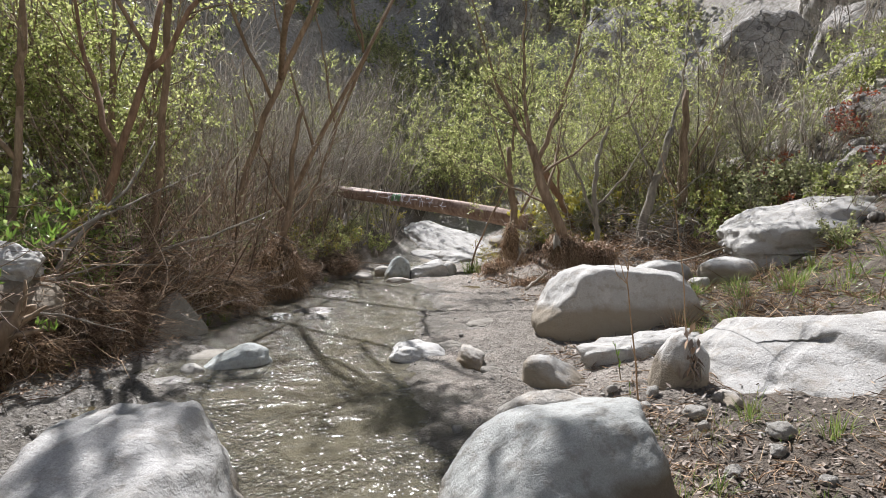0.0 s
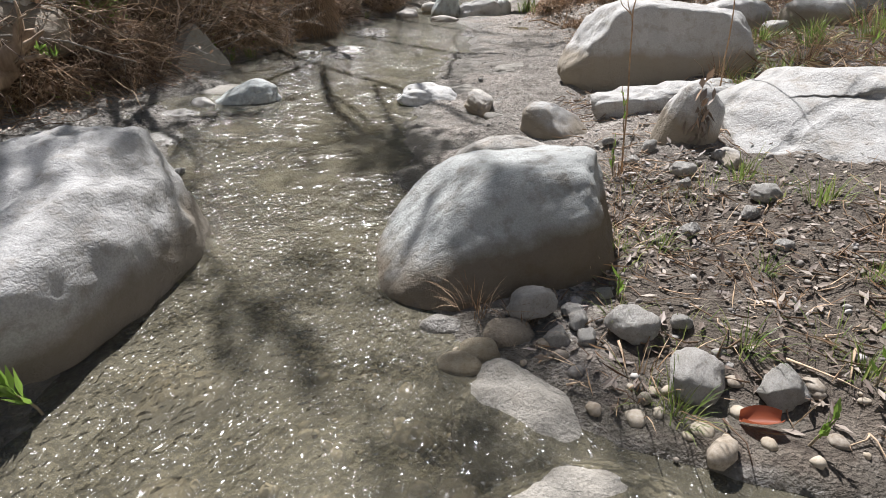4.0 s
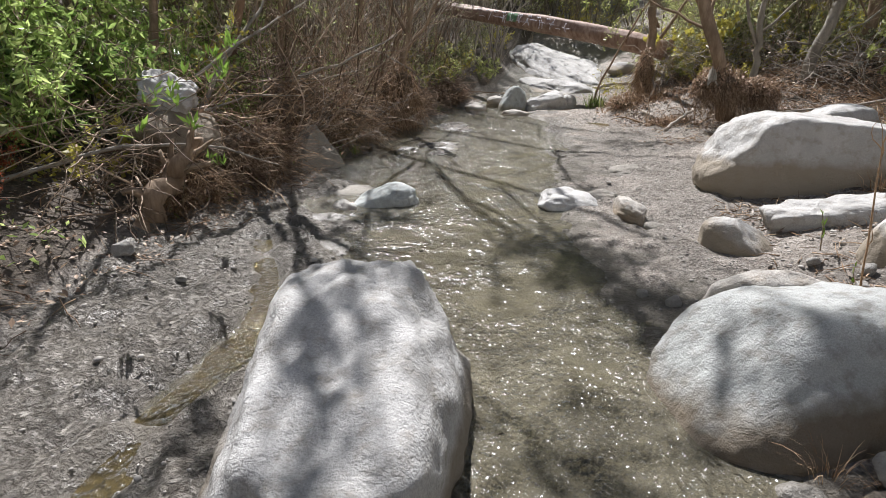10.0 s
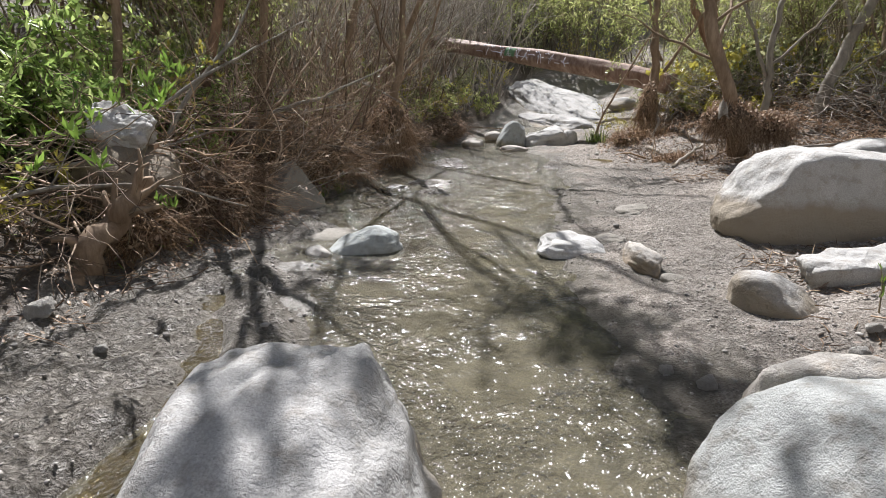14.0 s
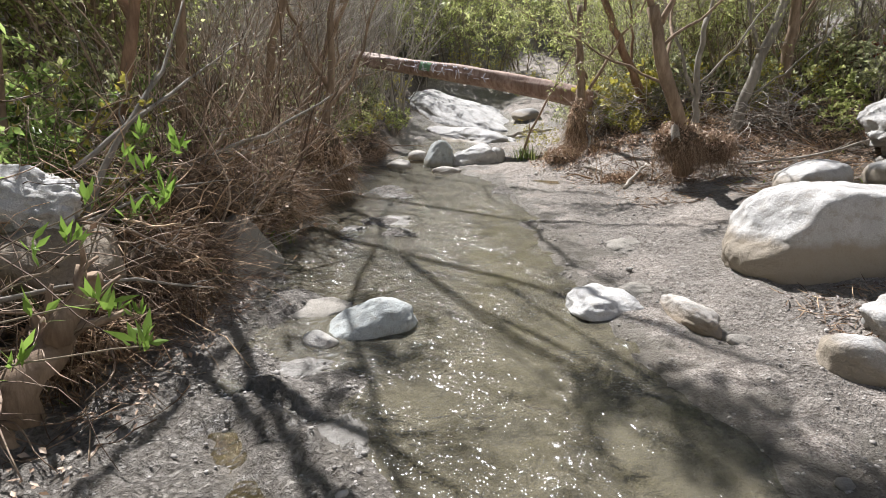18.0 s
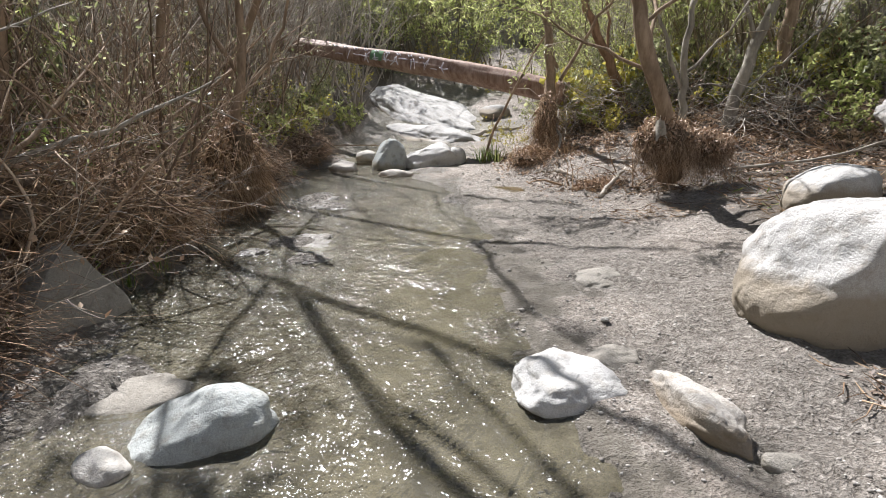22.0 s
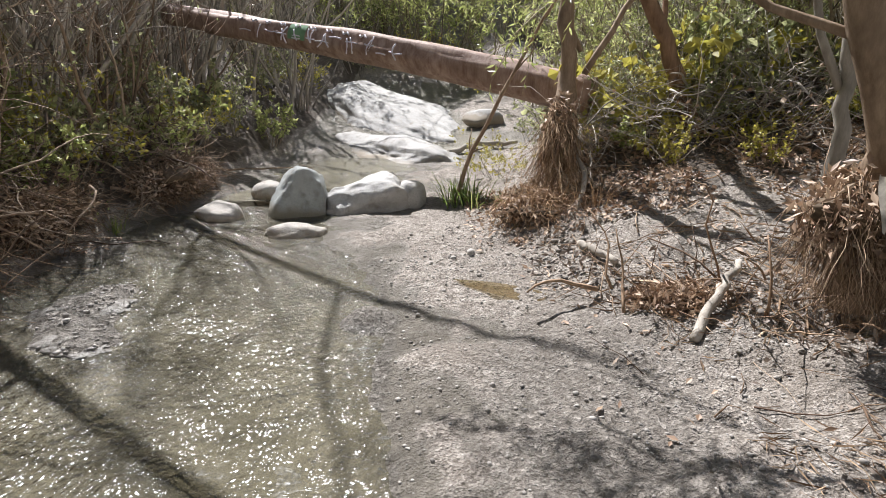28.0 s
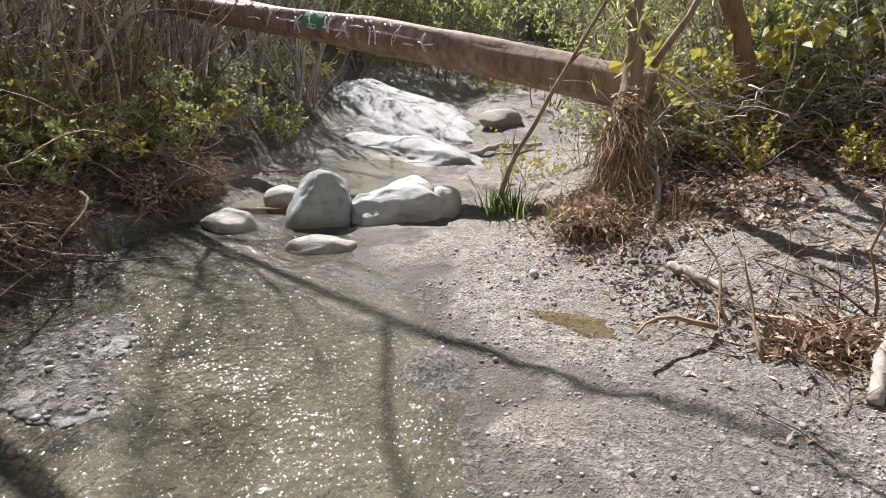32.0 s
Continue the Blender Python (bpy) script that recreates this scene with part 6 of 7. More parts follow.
def tangle(seed, x, y, half, count, label, toward=(0.5, -0.25), material="twig_brown"):
    """A loose drift of long thin dead twigs lodged over the bank. half: half extents along x, y and the height reached."""
    rng = np.random.default_rng(seed)
    z0 = gz(x, y)
    ob = thing("twig_tangle", Matrix.Translation((x, y, z0)), label, "twigs", "twig tangles")
    lines = []
    for _ in range(count):
        px, py = rng.uniform(-1, 1) * half[0], rng.uniform(-1, 1) * half[1]
        p = (px, py, gz(x + px, y + py) - z0 + half[2] * rng.uniform(0, 1) ** 1.5)
        d = unit(rng.normal(size=3) * (0.9, 1.0, 0.45) + np.array([toward[0], toward[1], 0.1]))
        r = 0.0042 * rng.lognormal(0, 0.55)
        q = wander(rng, p, d, 0.65 * rng.uniform(0.4, 1.7), r, r * 0.35, 6, 0.24, -0.03)
        lines.append(q[:2])
    for l in lines[:14]:
        part("twig", mesh_of("twig", *tubes([(l[0], l[1] * 1.5)], 5), M[material]), ob)
    tagged(part("strand_mass", mesh_of("strand_mass", *tubes(lines[14:], 3), M[material]), ob), kind="stuff")


for k, (x, y, hx, hy, hz, n) in enumerate(((-4.0, 4.3, 0.45, 0.7, 0.75, 240), (-4.1, 5.6, 0.5, 0.6, 0.8, 330), (-4.25, 6.9, 0.5, 0.7, 0.9, 360), (-4.0, 8.3, 0.5, 0.7, 0.9, 360), (-4.0, 9.6, 0.55, 0.7, 0.9, 320), (-4.0, 11.2, 0.6, 0.9, 0.7, 280),
                                           (-4.6, 6.2, 0.5, 0.9, 1.0, 420), (-4.7, 8.0, 0.5, 0.9, 1.0, 420), (-3.9, 13.4, 0.6, 1.0, 0.6, 300))):
    tangle(700 + k, x, y, (hx, hy, hz), n, "drift of long dead brown twigs over the brushy bank", material="straw" if k % 3 == 1 else "twig_brown")
for k, (x, y, hx, hy, hz, n) in enumerate(((1.4, 12.9, 0.5, 0.4, 0.5, 150), (2.6, 13.0, 0.8, 0.4, 0.6, 130), (2.7, 10.1, 0.5, 0.3, 0.25, 60), (3.9, 11.4, 0.6, 0.6, 0.5, 240), (2.2, 13.3, 0.8, 0.5, 0.7, 130), (3.7, 12.9, 0.9, 0.6, 0.7, 140))):
    tangle(720 + k, x, y, (hx, hy, hz), n, "pale dead stems and vines over the littered bank", (-0.4, -0.3), "twig_pale")

tangle(730, 1.05, 10.35, (0.40, 0.3, 0.03), 70, "low ridge of dark roots and straw on the sandbar", (0.2, 0.3), "debris")
tangle(731, 1.75, 9.9, (0.4, 0.25, 0.04), 70, "dark roots and straw on the sand under the willow", (0.4, 0.2), "debris")


def stick(name, pts, rad, material, label, seed, shoots=0):
    rng = np.random.default_rng(seed)
    base = np.array(pts[0], float)
    ob = thing(name, Matrix.Translation(base), label, "branch")
    k = np.linspace(0, len(pts) - 1, 12)
    p = np.stack([np.interp(k, range(len(pts)), np.array(pts, float)[:, c]) for c in range(3)], 1) - base
    p[1:-1] += rng.normal(size=(10, 3)) * rad[0] * 0.35
    r = np.interp(k, range(len(rad)), rad)
    part("stem", mesh_of("stem", *tubes([(p, r)], 8), material), ob)
    if shoots:
        w = np.gradient(p, axis=0)
        line = (p, r, w / (np.linalg.norm(w, axis=1, keepdims=True) + 1e-9))
        some = side_shoots(rng, [line], shoots, 0.4, 0.5, 0.7)
        for l in some:
            part("shoot", mesh_of("shoot", *tubes([l[:2]], 4), material), ob)
    return ob


def lie(x, y, up=0.02):
    return (x, y, gz(x, y) + up)


stick("driftwood_branch", [lie(0.78, 11.1, 0.05), lie(0.86, 10.92, 0.07), lie(0.94, 10.72, 0.03)], [0.032, 0.03, 0.024], M["bark_white"], "bleached stub of driftwood on the sand", 401)
stick("driftwood_branch", [(1.10, 12.6, 1.02), (1.03, 12.3, 0.72), (1.06, 12.1, 0.62), (0.92, 11.75, 0.35)], [0.016, 0.02, 0.024, 0.022], M["bark_white"], "bleached crooked stem by the debris heap", 402)
stick("driftwood_branch", [lie(1.05, 9.72, 0.02), lie(1.28, 9.98, 0.10), (1.5, 10.2, 0.42)], [0.03, 0.026, 0.018], M["bark_white"], "pale broken stick propped on the root clump", 403)
stick("leaning_branch", [(-0.10, 13.2, 0.1), (0.02, 13.1, 0.62), (0.42, 12.95, 1.42), (0.74, 12.85, 2.06), (1.15, 12.8, 2.7)], [0.026, 0.023, 0.019, 0.015, 0.007], M["bark"], "thin dark branch leaning up from the bank", 404, 7)
stick("driftwood_branch", [lie(-0.1, 17.0, 0.06), lie(0.5, 17.3, 0.12), lie(1.2, 17.4, 0.10)], [0.05, 0.05, 0.035], M["bark_white"], "bleached driftwood limb across the upper stream", 405, 3)
stick("driftwood_branch", [lie(-2.42, 4.85, 0.03), lie(-2.28, 5.08, 0.05), lie(-2.22, 5.16, 0.06)], [0.03, 0.025, 0.012], M["bark_white"], "small bleached stick against the bluish stone", 406)
stick("root_stump", [(-3.74, 3.75, -0.05), (-3.68, 3.95, 0.22), (-3.58, 4.2, 0.48), (-3.5, 4.42, 0.74)], [0.13, 0.105, 0.085, 0.05], M["bark"], "thick leaning root at the foot of the brushy bank", 407, 9)
stick("fallen_branch", [(-4.6, 6.0, 0.9), (-4.0, 6.6, 1.0), (-3.4, 7.4, 1.25), (-2.9, 8.2, 1.6)], [0.03, 0.026, 0.018, 0.008], M["bark_grey"], "pale bent branch arching out of the thicket", 408, 8)
stick("fallen_branch", [(-4.3, 3.2, 0.6), (-3.9, 3.9, 0.75), (-3.5, 4.6, 0.65), (-3.2, 5.2, 0.35)], [0.018, 0.016, 0.012, 0.006], M["bark_grey"], "thin pale branch drooping to the water", 409, 6)
stick("fallen_branch", [(-3.7, 13.0, 0.4), (-3.2, 14.0, 0.32), (-2.7, 14.7, 0.22), (-2.2, 15.3, 0.14)], [0.016, 0.014, 0.012, 0.006], M["bark"], "thin branch lying along the water's edge", 410, 5)
stick("fallen_branch", [lie(2.6, 9.9, 0.10), lie(3.6, 9.5, 0.16), lie(4.8, 9.3, 0.2)], [0.018, 0.018, 0.012], M["bark_white"], "long pale stick lying on dead leaves", 411, 2)
for k, (pts, r) in enumerate((([(-4.0, 6.3, 0.75), (-3.8, 6.75, 1.1), (-3.75, 7.3, 1.45), (-3.7, 7.9, 1.85)], 0.024), ([(-4.1, 5.3, 1.2), (-3.9, 5.8, 1.5), (-3.8, 6.6, 1.8), (-3.7, 7.6, 2.15)], 0.020),
                              ([(-4.3, 6.6, 0.7), (-3.8, 6.95, 1.0), (-3.6, 7.8, 1.08), (-3.4, 8.7, 1.15)], 0.017), ([(-4.2, 5.2, 0.6), (-4.0, 5.6, 1.3), (-3.9, 6.4, 1.9), (-3.9, 6.9, 2.5)], 0.027),
                              ([(-4.4, 8.6, 0.6), (-3.9, 9.4, 1.2), (-3.6, 10.2, 1.6), (-3.1, 10.9, 2.3)], 0.030), ([(-4.3, 4.2, 0.8), (-4.0, 4.9, 0.85), (-3.7, 5.7, 1.0), (-3.5, 6.5, 0.9)], 0.016),
                              ([(-4.3, 7.6, 1.2), (-3.9, 8.0, 0.95), (-3.5, 8.5, 0.6), (-3.2, 8.9, 0.3)], 0.014), ([(-4.2, 9.0, 1.5), (-3.7, 9.5, 1.35), (-3.2, 9.9, 1.0), (-2.95, 10.2, 0.6)], 0.015),
                              ([(-4.3, 4.6, 1.0), (-3.8, 5.0, 0.9), (-3.4, 5.3, 0.6), (-3.2, 5.5, 0.3)], 0.013), ([(-3.9, 6.6, 0.6), (-3.85, 6.62, 0.95), (-3.75, 6.8, 1.3), (-3.55, 7.0, 1.35)], 0.012))):
    stick("bent_branch", pts, [r, r * 0.85, r * 0.6, r * 0.25], M["bark_grey"] if k % 4 else M["bark"], "pale bare bent branch standing out of the bank thicket", 430 + k, 6)
stick("plant_stalk", [lie(1.42, 3.62, 0), (1.40, 3.66, 0.5), (1.36, 3.7, 0.95), (1.38, 3.7, 1.25)], [0.006, 0.005, 0.004, 0.002], M["straw"], "tall dry weed stalk beside the stones", 412, 5)
stick("plant_stalk", [lie(2.2, 5.1, 0), (2.18, 5.1, 0.8), (2.1, 5.1, 1.5), (1.95, 5.15, 2.1)], [0.006, 0.005, 0.004, 0.002], M["straw"], "tall dry grass stalk behind the slab", 413, 1)


def shoot(name, seed, x, y, z, tall, count, material, label, leaf=(0.11, 0.026)):
    """A young leafy shoot: a thin stem with whorls of lance leaves."""
    rng = np.random.default_rng(seed)
    ob = thing(name, Matrix.Translation((x, y, z)), label, "plant", "young shoots")
    line = wander(rng, (0, 0, -0.05), (rng.normal() * 0.2, rng.normal() * 0.2, 1), tall, 0.006, 0.002, 6, 0.1, 0.05)
    stalk = part("stem", mesh_of("stem", *tubes([line[:2]], 5), M["twig_green"]), ob)
    k = rng.uniform(0.35, 1.0, count) * 6
    i = np.minimum(k.astype(int), 5)
    at = line[0][i] + (line[0][i + 1] - line[0][i]) * (k - i)[:, None]
    for n in range(count):
        v, f = leaves(rng, at[n:n + 1], line[2][i[n]][None] * 2.2, leaf[0], leaf[1], -0.05, 0.42)
        part("leaf", mesh_of("leaf", v, f, material, False), stalk)
    return ob


def arched_shoot(seed, pts, whorls):
    """A thin stem that arches out from the bank, with whorls of lance leaves at the places named by their share of its length."""
    rng = np.random.default_rng(seed)
    base = np.array(pts[0], float)
    ob = thing("young_shoot", Matrix.Translation(base), "arching shoot with whorls of bright green lance leaves", "plant", "young shoots")
    k = np.linspace(0, len(pts) - 1, 14)
    q = np.stack([np.interp(k, range(len(pts)), np.array(pts, float)[:, c]) for c in range(3)], 1) - base
    q[1:-1] += rng.normal(size=(12, 3)) * 0.006
    stalk = part("stem", mesh_of("stem", *tubes([(q, np.linspace(0.0045, 0.002, 14))], 6), M["twig_green"]), ob)
    for s, n in whorls:
        i = min(int(s * 13), 12)
        at = q[i] + (q[i + 1] - q[i]) * (s * 13 - i)
        for _ in range(n * 2 - 2):
            v, f = leaves(rng, at[None] + rng.normal(size=(1, 3)) * 0.014, np.array([[0, 0, 1.6]]) + (q[i + 1] - q[i])[None] * 6, 0.085, 0.021, -0.1, 0.5)
            part("leaf", mesh_of("leaf", v, f, M["leaf_bright"], False), stalk)


arched_shoot(500, [(-4.3, 2.3, 0.6), (-3.4, 2.6, 0.95), (-2.65, 2.78, 1.08), (-2.26, 2.88, 1.10)], ((0.74, 5), (1.0, 8)))
arched_shoot(501, [(-4.3, 2.3, 0.6), (-3.3, 2.6, 1.08), (-2.6, 2.72, 1.22), (-2.31, 2.81, 1.25)], ((0.85, 4), (1.0, 7)))
arched_shoot(503, [(-4.2, 3.2, 0.6), (-3.3, 3.5, 1.1), (-2.7, 3.6, 1.4), (-2.49, 3.65, 1.52)], ((0.6, 4), (0.8, 5), (1.0, 7)))
arched_shoot(504, [(-4.2, 3.3, 0.6), (-3.3, 3.55, 0.95), (-2.7, 3.6, 1.25), (-2.54, 3.61, 1.36)], ((0.7, 5), (0.9, 5), (1.0, 8)))
arched_shoot(505, [(-3.6, 4.2, 0.2), (-3.4, 4.3, 0.9), (-3.2, 4.45, 1.35), (-3.12, 4.5, 1.5)], ((0.7, 5), (1.0, 7)))
arched_shoot(506, [(-4.3, 3.0, 0.6), (-3.5, 3.2, 0.95), (-2.95, 3.3, 1.2), (-2.75, 3.35, 1.25)], ((0.8, 5), (1.0, 6)))
arched_shoot(507, [(-3.7, 4.1, 0.2), (-3.5, 4.15, 0.5), (-3.3, 4.2, 0.6), (-3.2, 4.3, 0.55)], ((0.8, 4), (1.0, 6)))
shoot("young_shoot", 520, -0.47, 1.35, 0.0, 0.27, 34, M["leaf_bright"], "small bright green plant at the foot of the boulder", (0.11, 0.022))
for k, (x, y, h) in enumerate(((1.46, 4.35, 0.35), (1.38, 3.55, 0.28), (2.1, 1.95, 0.2), (1.85, 1.7, 0.18), (2.15, 2.2, 0.22), (1.35, 2.35, 0.15), (3.3, 5.6, 0.55), (3.7, 5.7, 0.6), (4.2, 5.8, 0.65), (4.0, 5.4, 0.5))):
    shoot("green_sprig", 530 + k, x, y, gz(x, y), h, 14, M["leaf_bright"], "small green sprig on the sandy bank", (0.06, 0.018))
# dry leaf bunch lodged on the upright stone
rngb = np.random.default_rng(77)
bunch = thing("dead_leaf_bunch", Matrix.Translation((1.88, 4.02, 0.40)), "bunch of brown dead leaves hung on the upright stone", "leaves")
for n in range(44):
    v, f = leaves(rngb, rngb.normal(size=(1, 3)) * (0.03, 0.02, 0.10), np.array([[0, -0.2, -1.0]]), 0.09, 0.035, 0.6, 0.35)
    part("leaf", mesh_of("leaf", v, f, M["leaf_dry"] if n % 4 == 0 else M["leaf_damp"], False), bunch)
rag = thing("cloth_rag", Matrix.Translation((1.52, 9.28, 1.12)), "dirty pale rag snagged on the willow's roots", "cloth")
ru, rv = np.meshgrid(np.linspace(-1, 1, 13), np.linspace(0, 1, 15))
rp = np.stack([ru * (0.035 + 0.05 * rv) + 0.03 * rv, 0.03 * np.sin(ru * 5 + rv * 3) - 0.05 * rv, -0.22 * rv + 0.03 * np.cos(ru * 4)], -1).reshape(-1, 3)
ri = (np.arange(14)[:, None] * 13 + np.arange(12)[None]).ravel()
part("cloth", mesh_of("cloth", rp, np.stack([ri, ri + 1, ri + 14, ri + 13], -1), M["rag"]), rag)

# ---- pebbles, gravel, litter ----
pebs = [rock_mesh("stone", (1.0, 0.8, 0.66), M["pebble"], 600 + k, sub=4, lumps=0.16, fine=0.05, cuts=10, cut_at=0.66) for k in range(6)]
tans = [rock_mesh("stone", (1.0, 0.8, 0.6), M["tan"], 610 + k, sub=3, lumps=0.14, fine=0.04, cuts=5, cut_at=0.78) for k in range(3)]


def stone(x, y, r, turn, k, label, tan=False, sink=0.3, group="stones"):
    ob = new("stone", (tans if tan else pebs)[k % (3 if tan else 6)])
    ob.matrix_world = pose(x, y, gz(x, y) + r * 0.6 * (1 - sink), 8 * (k % 3), -6 * (k % 4), turn) @ Matrix.Scale(r, 4)
    return tagged(ob, label, "stone", group)


for k, (x, y, r, t) in enumerate(((1.39, 2.12, 0.095, 20), (1.58, 1.90, 0.115, 70), (1.84, 1.90, 0.08, 30), (1.01, 2.19, 0.10, 15), (1.17, 2.20, 0.046, 10), (1.20, 2.13, 0.05, 50), (1.23, 2.05, 0.044, 80), (1.30, 2.35, 0.04, 0),
                                  (1.13, 2.02, 0.05, 30), (1.56, 2.17, 0.042, 0), (1.70, 2.93, 0.05, 40), (1.60, 3.98, 0.055, 0), (1.76, 3.63, 0.075, 30), (2.10, 3.27, 0.08, 10), (1.75, 3.45, 0.04, 0), (1.35, 4.15, 0.045, 0),
                                  (1.48, 3.75, 0.05, 60), (2.0, 3.1, 0.05, 0), (2.05, 2.75, 0.04, 0), (1.2, 3.9, 0.05, 0), (-3.31, 3.24, 0.09, 20), (-2.75, 3.1, 0.04, 0), (-1.45, 3.35, 0.05, 0), 
                                  (-0.42, 1.05, 0.07, 0), (1.9, 7.1, 0.08, 0), (0.25, 3.62, 0.04, 0), (0.42, 3.5, 0.05, 0), (-0.55, 8.2, 0.03, 0), (0.1, 6.3, 0.03, 0), (2.6, 7.4, 0.12, 0), (3.2, 7.6, 0.14, 0), (2.3, 7.6, 0.10, 0))):
    stone(x, y, r, t, k, "small pale rounded stone among pebbles")
rock("rock", 1.10, 1.72, -0.095, (0.30, 0.20, 0.13), -18, M["mudded"], 601, "broad silt-coated rock half under the shallow water", (2, 3), sub=5, power=2.6, cuts=6, cut_at=0.8, lumps=0.14, category="rock")
rock("rock", 1.25, 1.40, -0.115, (0.34, 0.20, 0.12), 12, M["mudded"], 602, "silt-coated rock under the shallow water", (0, 4), sub=5, power=2.6, cuts=6, cut_at=0.8, lumps=0.14, category="rock")
rock("rock", 0.95, 2.05, 0.0, (0.10, 0.075, 0.07), 10, M["silted"], 603, "brown wet stone at the grey boulder's foot", (0, 4), sub=4, cuts=5, cut_at=0.8, category="rock")
rock("rock", 0.68, 2.08, -0.015, (0.10, 0.055, 0.045), 5, M["wet_rock"], 604, "flat dark slate stone in the water", (0, 4), sub=4, cuts=5, cut_at=0.8, category="rock")
for k, (x, y, r, t) in enumerate(((0.80, 1.88, 0.09, 10), (0.70, 1.60, 0.07, 0), (0.90, 1.38, 0.10, 80), (0.55, 1.15, 0.16, 20), (0.25, 0.95, 0.2, 0), (-0.22, 1.58, 0.16, 50), (0.05, 1.2, 0.12, 0), (0.62, 1.0, 0.12, 30), (-0.10, 1.62, 0.13, 40), (-0.78, 1.10, 0.12, 15), (-0.52, 0.98, 0.06, 60), (0.98, 1.30, 0.11, 30), (0.86, 1.95, 0.08, 0))):
    stone(x, y, r, t, k, "tan stone under shallow water", True, 0.9, "sunken stones")


def strewn(name, n, seed, box, keep, size, proto_sub, material, label, category):
    """Many little stones as one piece of stuff over a stretch of ground."""
    rng = np.random.default_rng(seed)
    x, y = rng.uniform(box[0], box[1], n), rng.uniform(box[2], box[3], n)
    ok = keep(x, y, rng)
    x, y = x[ok], y[ok]
    z = height(x, y)
    v, f = ball(proto_sub)
    f = np.array(f)
    m = len(x)
    r = size * rng.lognormal(0, 0.36, m)
    sh = rng.uniform(0.6, 1.2, (m, 1, 3)) * np.array([1, 1, 0.7])
    jit = 1 + rng.uniform(-0.18, 0.18, (m, len(v), 1))
    p = v[None] * jit * sh * r[:, None, None]
    a = rng.uniform(0, 6.283, m)
    c, s = np.cos(a)[:, None], np.sin(a)[:, None]
    p = np.stack([p[..., 0] * c - p[..., 1] * s, p[..., 0] * s + p[..., 1] * c, p[..., 2]], -1) + np.stack([x, y, z + r * 0.15], -1)[:, None]
    faces = (f[None] + (np.arange(m) * len(v))[:, None, None]).reshape(-1, 3)
    return tagged(new(name, mesh_of(name, p.reshape(-1, 3), faces, material)), label, category, kind="stuff")


def tone_rock(name, stops):
    m, nt, p = start_mat(name)
    geo = nt.nodes.new("ShaderNodeNewGeometry")
    col = ramp(nt, geo.outputs["Random Per Island"], stops)
    nt.links.new(mixed(nt, 0.35, col, ramp(nt, noise_tex(nt, world_co(nt), 60, 4, 0.7), [(0.3, (0.1, 0.09, 0.08)), (0.7, (0.6, 0.58, 0.54))])), p.inputs["Base Color"])
    p.inputs["Roughness"].default_value = 0.85
    return m


gravel = tone_rock("gravel", [(0.0, (0.12, 0.105, 0.088)), (0.5, (0.29, 0.265, 0.235)), (1.0, (0.50, 0.47, 0.43))])


def on_bar(x, y, rng):
    d = x - np.interp(y, *RIGHT_WATER)
    return (d > 0.03) & (rng.uniform(0, 1, len(x)) < 0.35 + 0.65 * (value_noise(flat(x, y, 1.1), 9) > 0))


strewn("gravel", 9000, 41, (-0.9, 2.6, 3.2, 12.2), on_bar, 0.0075, 1, gravel, "fine grey gravel grains on the sandbar", "gravel")
strewn("gravel_near", 2600, 42, (-1.0, 1.6, 9.2, 11.4), on_bar, 0.0065, 1, gravel, "coarse light sand grains near the water", "gravel")
strewn("gravel_edge", 380, 43, (-1.6, 0.2, 4.5, 12.6), lambda x, y, rng: np.abs(x - np.interp(y, *RIGHT_WATER) - 0.06) < 0.10, 0.009, 1, gravel, "darker pebbles along the water's edge", "gravel")
strewn("shoal_gravel", 2600, 49, (-3.2, -1.9, 4.2, 11.0), lambda x, y, rng: (height(x, y) > -0.012) & (height(x, y) < 0.06), 0.010, 1, gravel, "wet gravel on the shoals just out of the water", "gravel")
strewn("mud_gravel", 600, 44, (-3.2, -1.3, 0.8, 4.6), lambda x, y, rng: np.abs(x + 2.3) < 5, 0.009, 1, gravel, "small stones in the grey mud flat", "gravel")
strewn("soil_clods", 1300, 48, (0.9, 3.0, 1.7, 4.6), lambda x, y, rng: (x - np.interp(y, *RIGHT_WATER) > 0.1) & (value_noise(flat(x, y, 1.6), 29) + rng.normal(size=len(x)) * 0.3 > -0.1), 0.010, 1, tone_rock("soil_clods", [(0.0, (0.05, 0.038, 0.03)), (0.7, (0.11, 0.09, 0.07)), (1.0, (0.20, 0.17, 0.14))]), "dark crumbly soil clods on the sandy bank", "soil")
strewn("bank_stones", 80, 45, (1.0, 2.6, 1.6, 5.2), lambda x, y, rng: x - np.interp(y, *RIGHT_WATER) > 0.1, 0.018, 2, gravel, "small stones among leaf litter on the sandy bank", "gravel")
strewn("bed_stones", 260, 46, (0.0, 2.2, 0.2, 2.0), lambda x, y, rng: y < 9, 0.02, 2, tone_rock("bed_gravel", [(0, (0.14, 0.10, 0.06)), (0.6, (0.3, 0.23, 0.14)), (1, (0.45, 0.38, 0.28))]), "tan pebbles of the streambed", "gravel")


strewn("slope_stones", 260, 47, (4.2, 13, 5, 15), lambda x, y, rng: value_noise(flat(x, y, 0.6), 19) > -0.1, 0.10, 2, M["cliff"], "loose pale stones on the rocky slope", "stones")


